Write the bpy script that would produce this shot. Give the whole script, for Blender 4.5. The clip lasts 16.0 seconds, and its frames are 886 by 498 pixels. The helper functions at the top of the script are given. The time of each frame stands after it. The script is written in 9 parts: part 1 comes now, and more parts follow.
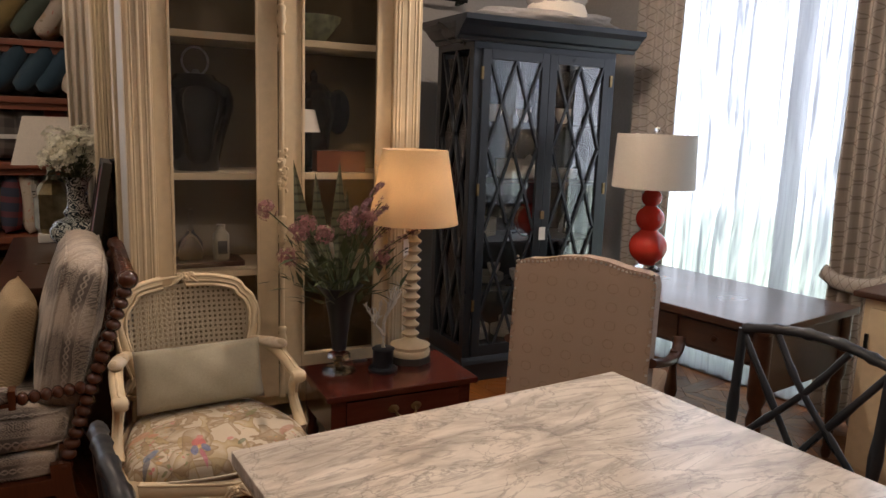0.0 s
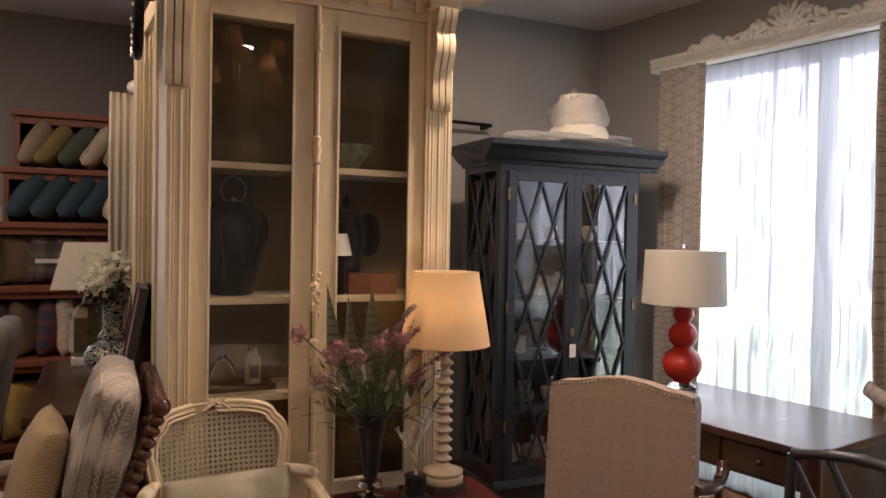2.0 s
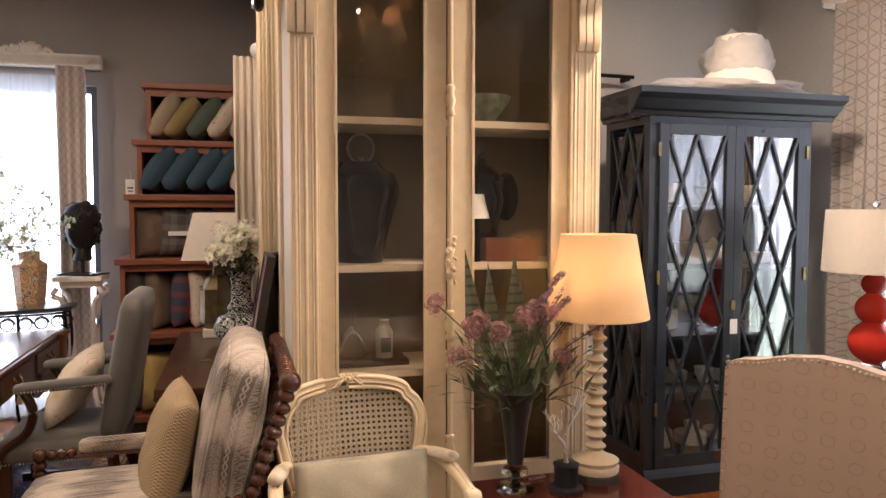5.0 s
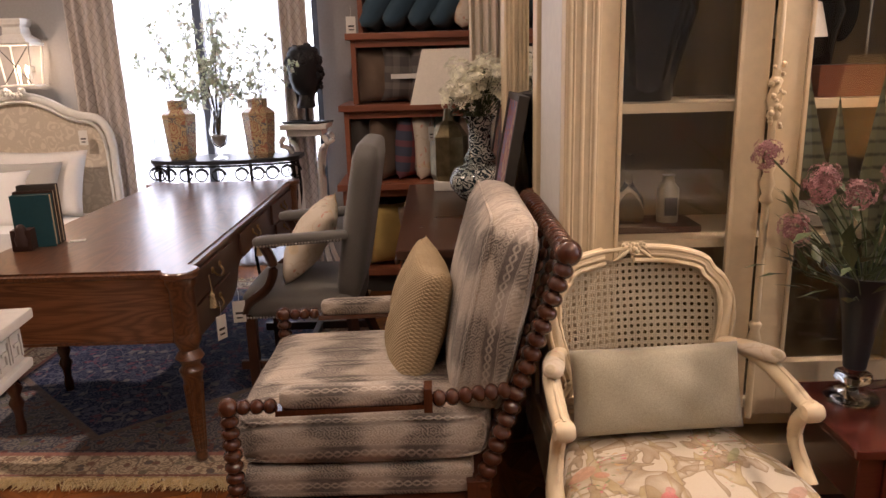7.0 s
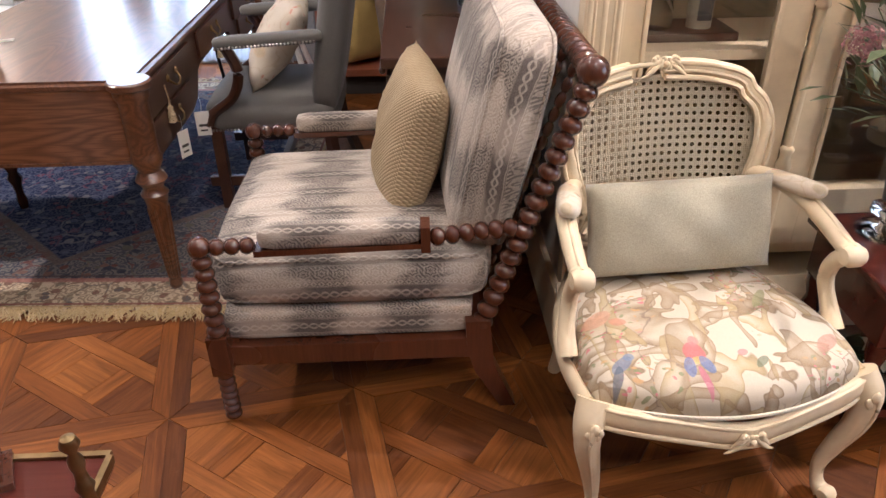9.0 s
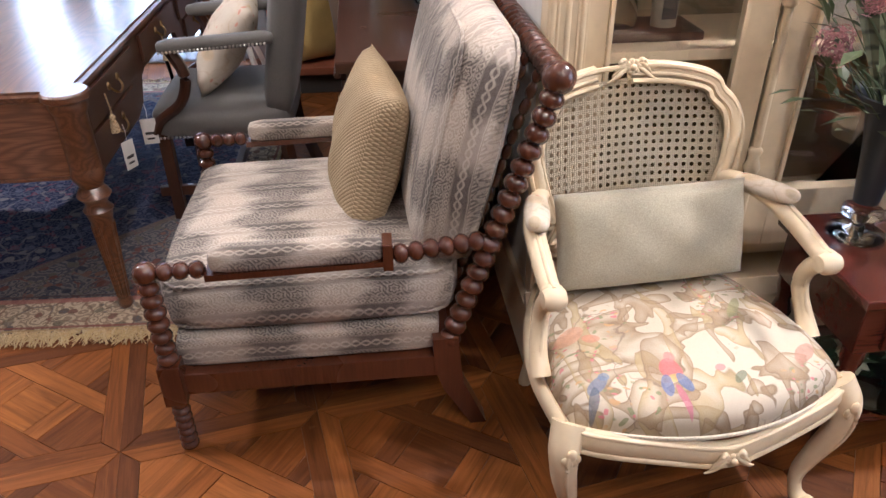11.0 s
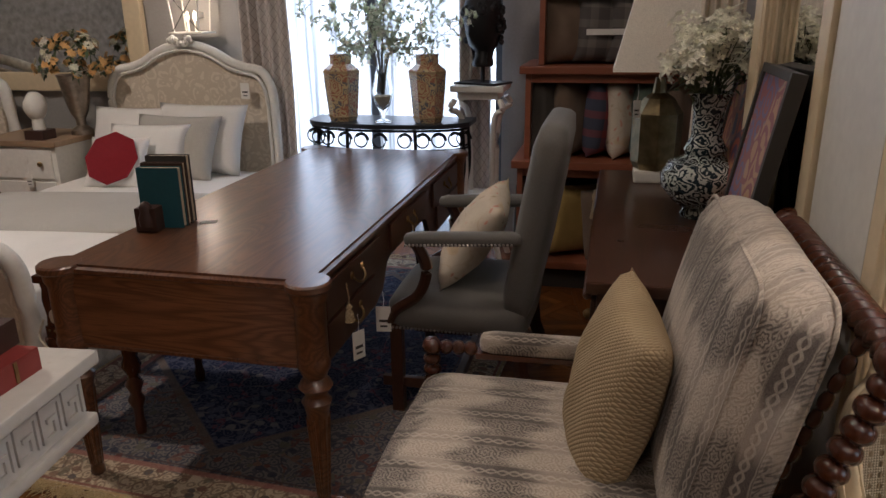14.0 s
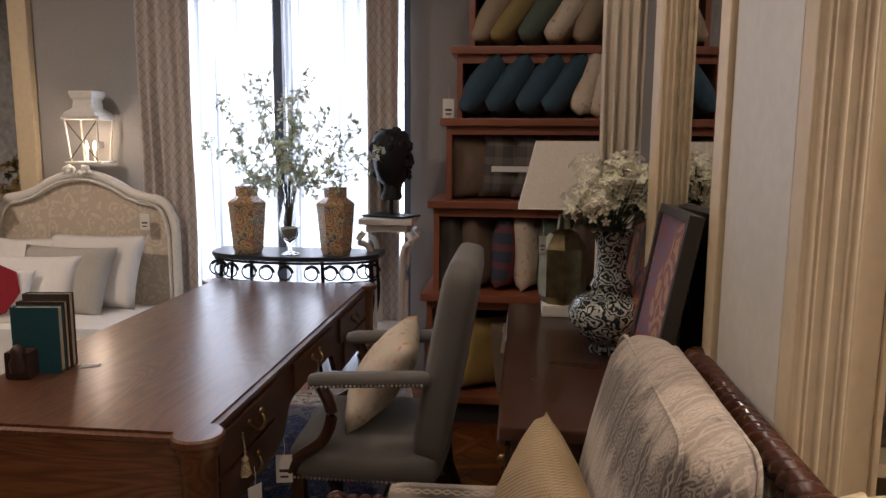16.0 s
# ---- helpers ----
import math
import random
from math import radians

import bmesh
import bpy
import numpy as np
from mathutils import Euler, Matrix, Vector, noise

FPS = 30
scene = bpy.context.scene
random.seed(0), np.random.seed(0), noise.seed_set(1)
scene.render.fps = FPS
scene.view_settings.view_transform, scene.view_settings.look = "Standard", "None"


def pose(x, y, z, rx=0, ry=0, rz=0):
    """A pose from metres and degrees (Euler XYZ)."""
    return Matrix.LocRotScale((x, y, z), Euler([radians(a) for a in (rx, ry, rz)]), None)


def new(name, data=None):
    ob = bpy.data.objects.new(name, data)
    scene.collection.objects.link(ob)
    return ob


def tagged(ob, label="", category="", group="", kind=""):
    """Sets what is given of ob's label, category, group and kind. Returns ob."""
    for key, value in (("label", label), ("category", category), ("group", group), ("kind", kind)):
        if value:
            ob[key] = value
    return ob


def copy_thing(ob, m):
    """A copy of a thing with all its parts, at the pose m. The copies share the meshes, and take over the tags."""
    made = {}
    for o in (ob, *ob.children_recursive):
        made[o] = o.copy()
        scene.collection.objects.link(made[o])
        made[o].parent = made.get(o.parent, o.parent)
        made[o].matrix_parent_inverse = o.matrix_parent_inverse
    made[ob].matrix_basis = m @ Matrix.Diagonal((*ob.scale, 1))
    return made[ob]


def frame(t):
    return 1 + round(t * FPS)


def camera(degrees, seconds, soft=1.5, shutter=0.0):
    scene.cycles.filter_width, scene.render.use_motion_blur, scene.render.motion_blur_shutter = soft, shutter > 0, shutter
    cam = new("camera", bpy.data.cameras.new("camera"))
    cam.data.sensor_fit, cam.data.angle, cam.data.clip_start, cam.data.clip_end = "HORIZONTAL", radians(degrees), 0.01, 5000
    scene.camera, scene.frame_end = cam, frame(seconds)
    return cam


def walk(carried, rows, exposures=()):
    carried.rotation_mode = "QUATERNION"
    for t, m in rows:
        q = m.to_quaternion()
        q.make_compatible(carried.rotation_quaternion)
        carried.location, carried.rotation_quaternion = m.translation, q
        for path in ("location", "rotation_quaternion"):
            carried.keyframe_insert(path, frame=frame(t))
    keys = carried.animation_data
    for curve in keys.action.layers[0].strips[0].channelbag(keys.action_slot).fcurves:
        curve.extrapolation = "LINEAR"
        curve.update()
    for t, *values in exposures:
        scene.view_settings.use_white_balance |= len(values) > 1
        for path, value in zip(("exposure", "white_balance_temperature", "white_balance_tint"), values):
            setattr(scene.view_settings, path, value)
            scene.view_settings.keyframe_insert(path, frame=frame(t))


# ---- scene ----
cam = camera(62.80, 16.0)
# seconds, eye x y z, yaw pitch roll in degrees
PATH = [
    (0.0, -0.002, -0.026, 1.566, -26.64, -9.88, -1.98),
    (0.5, -0.011, -0.024, 1.581, -26.10, -8.35, -1.73),
    (1.0, -0.020, -0.023, 1.600, -25.67, -5.88, -1.50),
    (1.5, -0.024, -0.020, 1.607, -25.29, -3.23, -1.26),
    (2.0, -0.038, -0.012, 1.611, -24.93, -1.19, -1.07),
    (2.5, -0.051, -0.005, 1.614, -24.61, 0.59, -1.00),
    (3.0, -0.068, 0.013, 1.612, -24.37, 2.07, -0.91),
    (5.5, -0.009, 0.494, 1.522, -14.09, -5.84, 0.47),
    (6.0, -0.128, 0.655, 1.501, -12.99, -9.11, 0.84),
    (6.5, -0.187, 0.785, 1.468, -9.13, -12.61, 1.15),
    (7.0, -0.190, 0.940, 1.467, -0.61, -14.60, 1.58),
    (7.5, -0.164, 1.053, 1.460, 4.71, -16.49, 1.91),
    (8.0, -0.203, 1.108, 1.439, 7.56, -23.10, 2.05),
    (8.5, -0.250, 1.185, 1.448, 6.98, -27.54, 1.56),
    (9.0, -0.255, 1.226, 1.457, -2.66, -30.95, 0.61),
    (9.5, -0.254, 1.231, 1.463, -9.86, -31.94, -0.12),
    (12.0, -0.248, 1.507, 1.466, 3.91, -31.63, -0.06),
    (12.5, -0.290, 1.606, 1.450, 10.40, -31.69, -0.38),
    (13.0, -0.313, 1.634, 1.486, 12.68, -22.10, 0.41),
    (13.5, -0.313, 1.641, 1.490, 13.24, -18.36, 0.71),
    (14.0, -0.307, 1.652, 1.490, 13.05, -18.18, 0.78),
    (14.5, -0.305, 1.674, 1.493, 12.76, -17.16, 1.14),
    (15.0, -0.309, 1.706, 1.502, 9.36, -13.85, 0.26),
    (15.5, -0.310, 1.722, 1.507, 7.01, -10.80, -0.14),
    (16.0, -0.313, 1.737, 1.511, 6.12, -8.32, -0.36),
]
# seconds, stops, kelvin, tint
EXPOSURES = [(0.0, -0.18, 6300, 19), (1.5, -0.02, 6400, 21), (3.0, 0.10, 6550, 23), (5.5, 0.9, 6350, 22), (6.2, 0.75, 6300, 22), (7.0, 0.5, 6500, 26), (7.5, 0.6, 6400, 25), (8.0, 0.72, 6000, 22), (8.5, 1.1, 5700, 19), (9.5, 1.32, 5050, 16), (12.5, 1.08, 5350, 17), (13.0, 0.5, 5450, 14), (13.5, -0.38, 5550, 14), (14.5, -0.2, 5850, 17), (16.0, -0.12, 6100, 19)]
walk(cam, [(t, pose(x, y, z, 90 + pitch, roll, yaw)) for t, x, y, z, yaw, pitch, roll in PATH], EXPOSURES)

# ---- world and light ----
world = bpy.data.worlds.new("sky")
scene.world = world
world.use_nodes = True
_n = world.node_tree.nodes
_sky = _n.new("ShaderNodeTexSky")
_sky.sky_type = "NISHITA"
_sky.sun_disc = False
_sky.sun_elevation = radians(38)
_sky.sun_rotation = radians(120)
_n["Background"].inputs["Strength"].default_value = 0.10
world.node_tree.links.new(_sky.outputs[0], _n["Background"].inputs["Color"])


def lamp(name, kind, m, energy, colour, size=0.1, size_y=None):
    d = bpy.data.lights.new(name, kind)
    d.energy, d.color = energy, colour
    if kind == "AREA":
        d.size = size
        if size_y:
            d.shape, d.size_y = "RECTANGLE", size_y
    elif kind == "POINT":
        d.shadow_soft_size = size
    elif kind == "SUN":
        d.angle = size
    ob = new(name, d)
    ob.matrix_world = m
    return ob


WARM = (1.0, 0.77, 0.54)

# ---- materials ----
class Mat:
    """A node material under construction."""

    def __init__(self, name, rough=0.5, metal=0.0, spec=0.5):
        self.m = bpy.data.materials.new(name)
        self.m.use_nodes = True
        self.t = self.m.node_tree
        self.b = self.t.nodes["Principled BSDF"]
        self.b.inputs["Roughness"].default_value = rough
        self.b.inputs["Metallic"].default_value = metal
        self.b.inputs["Specular IOR Level"].default_value = spec
        self.co = None

    def n(self, kind, **kw):
        x = self.t.nodes.new("ShaderNode" + kind)
        for k, v in kw.items():
            if k in x.inputs:
                x.inputs[k].default_value = v
        return x

    def l(self, a, b):
        self.t.links.new(a, b)

    def coord(self, scale=(1, 1, 1), rot=(0, 0, 0), out="Object"):
        tc = self.n("TexCoord")
        mp = self.n("Mapping")
        mp.inputs["Scale"].default_value = scale
        mp.inputs["Rotation"].default_value = rot
        self.l(tc.outputs[out], mp.inputs["Vector"])
        return mp.outputs[0]

    def noise(self, vec, scale=5.0, detail=4.0, rough=0.55, dist=0.0):
        x = self.n("TexNoise", Scale=scale, Detail=detail, Roughness=rough, Distortion=dist)
        if vec:
            self.l(vec, x.inputs["Vector"])
        return x.outputs["Fac"]

    def ramp(self, fac, stops, interp="LINEAR"):
        r = self.n("ValToRGB")
        r.color_ramp.interpolation = interp
        e = r.color_ramp.elements
        while len(e) < len(stops):
            e.new(0.5)
        for q, (p, c) in zip(e, stops):
            q.position = p
            q.color = (*c, 1) if len(c) == 3 else c
        self.l(fac, r.inputs[0])
        return r.outputs[0]

    def mix(self, fac, a, b, mode="MIX"):
        x = self.t.nodes.new("ShaderNodeMix")
        x.data_type, x.blend_type = "RGBA", mode
        for v, s in ((fac, 0), (a, 6), (b, 7)):
            if isinstance(v, (int, float)):
                x.inputs[s].default_value = v
            elif isinstance(v, tuple):
                x.inputs[s].default_value = (*v, 1)
            else:
                self.l(v, x.inputs[s])
        return x.outputs[2]

    def math(self, op, a, b=0.0):
        x = self.t.nodes.new("ShaderNodeMath")
        x.operation = op
        for v, s in ((a, 0), (b, 1)):
            if isinstance(v, (int, float)):
                x.inputs[s].default_value = v
            else:
                self.l(v, x.inputs[s])
        return x.outputs[0]

    def color(self, c):
        if isinstance(c, tuple):
            self.b.inputs["Base Color"].default_value = (*c, 1)
        else:
            self.l(c, self.b.inputs["Base Color"])
        return self

    def bump(self, h, strength=0.3, dist=0.01):
        x = self.n("Bump", Strength=strength, Distance=dist)
        self.l(h, x.inputs["Height"])
        self.l(x.outputs[0], self.b.inputs["Normal"])
        return self

    def rough(self, v):
        self.l(v, self.b.inputs["Roughness"])
        return self


def lerp(c, k):
    return tuple(min(1, v * k) for v in c)


def paint(name, c, rough=0.5, grain=40, vary=0.12, wear=None, spec=0.4, bump=0.08):
    """Plain or painted surface: large blotches, fine grain and an optional worn colour."""
    k = Mat(name, rough, 0, spec)
    v = k.coord()
    big = k.noise(v, 2.5, 3)
    fine = k.noise(v, grain, 5)
    col = k.ramp(big, [(0.3, lerp(c, 1 - vary)), (0.7, lerp(c, 1 + vary))])
    col = k.mix(0.35, col, k.ramp(fine, [(0.3, lerp(c, 0.85)), (0.7, lerp(c, 1.12))]))
    if wear:
        w = k.ramp(k.noise(v, 14, 8, 0.7), [(0.60, (0, 0, 0)), (0.72, (1, 1, 1))])
        col = k.mix(k.math("MULTIPLY", w, 0.6), col, wear)
    k.color(col).bump(fine, bump, 0.004)
    k.rough(k.math("ADD", k.math("MULTIPLY", big, 0.2), rough - 0.1))
    return k.m


def wood(name, dark, light, axis="Y", rough=0.35, scale=1.0, grain=1.0, coat=0.0):
    """Grained wood; the grain runs along the axis of the object."""
    k = Mat(name, rough, 0, 0.5)
    s = {"X": (0.6, 9, 9), "Y": (9, 0.6, 9), "Z": (9, 9, 0.6)}[axis]
    v = k.coord(tuple(a * scale for a in s))
    a = k.noise(v, 2.2, 6, 0.6, 1.2)
    f = k.noise(k.coord(tuple(b * scale * 9 for b in s)), 2.0, 4, 0.6)
    big = k.noise(k.coord(), 1.8, 2)
    col = k.ramp(a, [(0.28, dark), (0.5, lerp(dark, 0.5)) if grain > 2 else (0.5, tuple((x + y) / 2 for x, y in zip(dark, light))), (0.72, light)])
    col = k.mix(0.30 * grain if grain <= 2 else 0.3, col, k.ramp(f, [(0.35, lerp(dark, 0.6)), (0.65, light)]))
    col = k.mix(0.4, col, k.ramp(big, [(0.3, lerp(dark, 0.8)), (0.7, lerp(light, 1.1))]))
    k.color(col).bump(f, 0.12, 0.002)
    k.rough(k.math("ADD", k.math("MULTIPLY", big, 0.25), rough - 0.12))
    if coat:
        k.b.inputs["Coat Weight"].default_value = coat
        k.b.inputs["Coat Roughness"].default_value = 0.12
    return k.m


def fabric(name, c1, c2, weave=500, rough=0.9, big=3.0, amount=0.5):
    k = Mat(name, rough, 0, 0.2)
    v = k.coord()
    a = k.noise(v, big, 3)
    w = k.noise(v, weave, 2)
    col = k.ramp(a, [(0.35, c1), (0.65, c2)])
    col = k.mix(amount, col, k.ramp(w, [(0.3, lerp(c1, 0.6)), (0.7, lerp(c2, 1.25))]))
    k.color(col).bump(w, 0.25, 0.002)
    k.b.inputs["Sheen Weight"].default_value = 0.2
    return k.m


def glass_mat(name, tint=(1, 1, 1), rough=0.0, thin=True):
    k = Mat(name, rough)
    if thin:
        t = k.t
        tr = k.n("BsdfTransparent", Color=(*tint, 1))
        gl = k.n("BsdfGlossy", Color=(1, 1, 1, 1), Roughness=rough)
        fr = k.n("Fresnel", IOR=1.5)
        mx = k.n("MixShader")
        k.l(k.math("ADD", k.math("MULTIPLY", fr.outputs[0], 1.15), 0.0), mx.inputs[0])
        k.l(tr.outputs[0], mx.inputs[1])
        k.l(gl.outputs[0], mx.inputs[2])
        k.l(mx.outputs[0], t.nodes["Material Output"].inputs[0])
    else:
        k.b.inputs["Transmission Weight"].default_value = 1.0
        k.b.inputs["IOR"].default_value = 1.45
        k.color(tint)
    return k.m


def metal(name, c, rough=0.35):
    k = Mat(name, rough, 1.0)
    n = k.noise(k.coord(), 25, 5)
    k.color(k.ramp(n, [(0.3, lerp(c, 0.6)), (0.7, c)]))
    return k.m


def glow(name, c, strength, base=None):
    k = Mat(name, 0.8)
    k.color(base or c)
    k.b.inputs["Emission Color"].default_value = (*c, 1)
    k.b.inputs["Emission Strength"].default_value = strength
    return k.m


def sheer(name, c, see=0.35, fold=None):
    """Thin cloth that lets light through, denser where it gathers."""
    k = Mat(name, 0.9)
    t = k.t
    v = k.coord()
    w = k.noise(v, 300, 2)
    col = k.ramp(w, [(0.3, lerp(c, 0.9)), (0.7, c)])
    df, tl, tr = k.n("BsdfDiffuse"), k.n("BsdfTranslucent"), k.n("BsdfTransparent")
    k.l(col, df.inputs[0]), k.l(col, tl.inputs[0])
    a, b = k.n("MixShader"), k.n("MixShader")
    a.inputs[0].default_value, b.inputs[0].default_value = 0.6, see
    k.l(df.outputs[0], a.inputs[1]), k.l(tl.outputs[0], a.inputs[2])
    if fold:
        # gathered stripes: dense cloth passes less daylight, fold shade is painted into its colour
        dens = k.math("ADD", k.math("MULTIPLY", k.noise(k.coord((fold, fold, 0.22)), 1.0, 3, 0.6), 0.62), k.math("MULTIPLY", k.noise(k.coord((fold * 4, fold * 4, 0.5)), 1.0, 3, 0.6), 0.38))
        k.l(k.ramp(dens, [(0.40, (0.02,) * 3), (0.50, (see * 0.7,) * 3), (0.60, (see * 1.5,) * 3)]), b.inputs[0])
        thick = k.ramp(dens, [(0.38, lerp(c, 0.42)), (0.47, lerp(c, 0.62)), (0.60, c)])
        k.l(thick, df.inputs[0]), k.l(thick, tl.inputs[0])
    k.l(a.outputs[0], b.inputs[1]), k.l(tr.outputs[0], b.inputs[2])
    k.l(b.outputs[0], t.nodes["Material Output"].inputs[0])
    return k.m


M_WALL = paint("wall_paint", (0.335, 0.323, 0.305), 0.75, 60, 0.05)
M_CEIL = paint("ceiling_paint", (0.62, 0.60, 0.57), 0.85, 60, 0.04)
M_CREAM = paint("cream_paint", (0.69, 0.57, 0.38), 0.40, 30, 0.05, (0.60, 0.48, 0.30))
M_CREAMSIDE = paint("pale_paint", (0.70, 0.68, 0.62), 0.4, 30, 0.05)
M_WHITE = paint("white_paint", (0.78, 0.76, 0.70), 0.5, 40, 0.06, (0.55, 0.5, 0.42))
M_BLACK = paint("black_lacquer", (0.018, 0.022, 0.028), 0.3, 30, 0.2, None, 0.5)


def oak(name, dark, light, along, across, rough):
    """Polished oak with cathedral figure: contour lines drawn out along the grain, and fine dark pores."""
    k = Mat(name, rough, 0, 0.5)
    s = [across, across, across]
    s["XYZ".index(along)] = across * 0.16
    n = k.noise(k.coord(tuple(s)), 1.0, 2, 0.45, 0.5)
    line = k.math("ADD", k.math("MULTIPLY", k.math("SINE", k.math("MULTIPLY", n, 95.0)), 0.5), 0.5)
    f = [230.0, 230.0, 230.0]
    f["XYZ".index(along)] = 9.0
    pore = k.noise(k.coord(tuple(f)), 1.0, 3, 0.6)
    big = k.noise(k.coord(), 1.6, 3)
    col = k.ramp(line, [(0.0, dark), (0.45, tuple((p * 0.4 + q * 0.6) for p, q in zip(dark, light))), (1.0, light)])
    col = k.mix(k.ramp(pore, [(0.50, (0, 0, 0)), (0.66, (0.7, 0.7, 0.7))]), col, lerp(dark, 0.55))
    col = k.mix(0.3, col, k.ramp(big, [(0.3, lerp(dark, 0.9)), (0.7, lerp(light, 1.1))]))
    k.color(col).bump(k.math("ADD", pore, k.math("MULTIPLY", line, 0.3)), 0.22, 0.002)
    k.rough(k.math("ADD", k.math("MULTIPLY", big, 0.2), rough - 0.1))
    k.b.inputs["Coat Weight"].default_value = 1.0
    k.b.inputs["Coat IOR"].default_value = 1.6
    k.b.inputs["Coat Roughness"].default_value = 0.24
    return k.m


M_OAK = oak("oak_brown", (0.088, 0.034, 0.016), (0.185, 0.078, 0.034), "Y", 7.0, 0.33)
M_MAHOG = wood("mahogany", (0.055, 0.012, 0.009), (0.12, 0.028, 0.018), "X", 0.22, 0.8, 0.8, 0.5)
M_CHERRY = wood("cherry_wood", (0.20, 0.062, 0.032), (0.33, 0.115, 0.058), "X", 0.4)
M_DARKWOOD = wood("dark_wood", (0.035, 0.014, 0.008), (0.085, 0.034, 0.018), "Y", 0.32, 1.0, 1.0, 0.2)
M_BOBBIN = wood("bobbin_walnut", (0.040, 0.013, 0.007), (0.12, 0.038, 0.017), "Z", 0.26, 1.0, 1.2, 0.5)
M_GLASS = glass_mat("clear_glass")
M_BRASS = metal("aged_brass", (0.34, 0.235, 0.11), 0.42)
M_IRON = metal("black_iron", (0.03, 0.03, 0.03), 0.5)
M_STEEL = metal("bright_nail", (0.7, 0.66, 0.6), 0.3)
M_MIRROR = metal("mirror_silver", (0.92, 0.93, 0.92), 0.02)


def sines(k, vec, a, b, c, f, ph=0.0):
    """sin(f * (a x + b y + c z) + ph) of a vector socket."""
    d = k.t.nodes.new("ShaderNodeVectorMath")
    d.operation = "DOT_PRODUCT"
    k.l(vec, d.inputs[0])
    d.inputs[1].default_value = (a * f, b * f, c * f)
    return k.math("SINE", k.math("ADD", d.outputs["Value"], ph))


def thresh(k, s, lo, hi):
    return k.ramp(s, [(lo, (0, 0, 0)), (hi, (1, 1, 1))])


def unit(k, s):
    """-1..1 to 0..1"""
    return k.math("ADD", k.math("MULTIPLY", s, 0.5), 0.5)


def voro(k, vec, scale, out="Distance", feature="F1", rnd=1.0):
    x = k.n("TexVoronoi", Scale=scale, Randomness=rnd)
    x.feature = feature
    k.l(vec, x.inputs["Vector"])
    return x.outputs[out]


def dot3(k, vec, a):
    d = k.t.nodes.new("ShaderNodeVectorMath")
    d.operation = "DOT_PRODUCT"
    k.l(vec, d.inputs[0])
    d.inputs[1].default_value = a
    return d.outputs["Value"]


def between(k, s, a, b, e=0.012):
    return k.math("MULTIPLY", thresh(k, s, a, a + e), k.math("SUBTRACT", 1.0, thresh(k, s, b, b + e)))


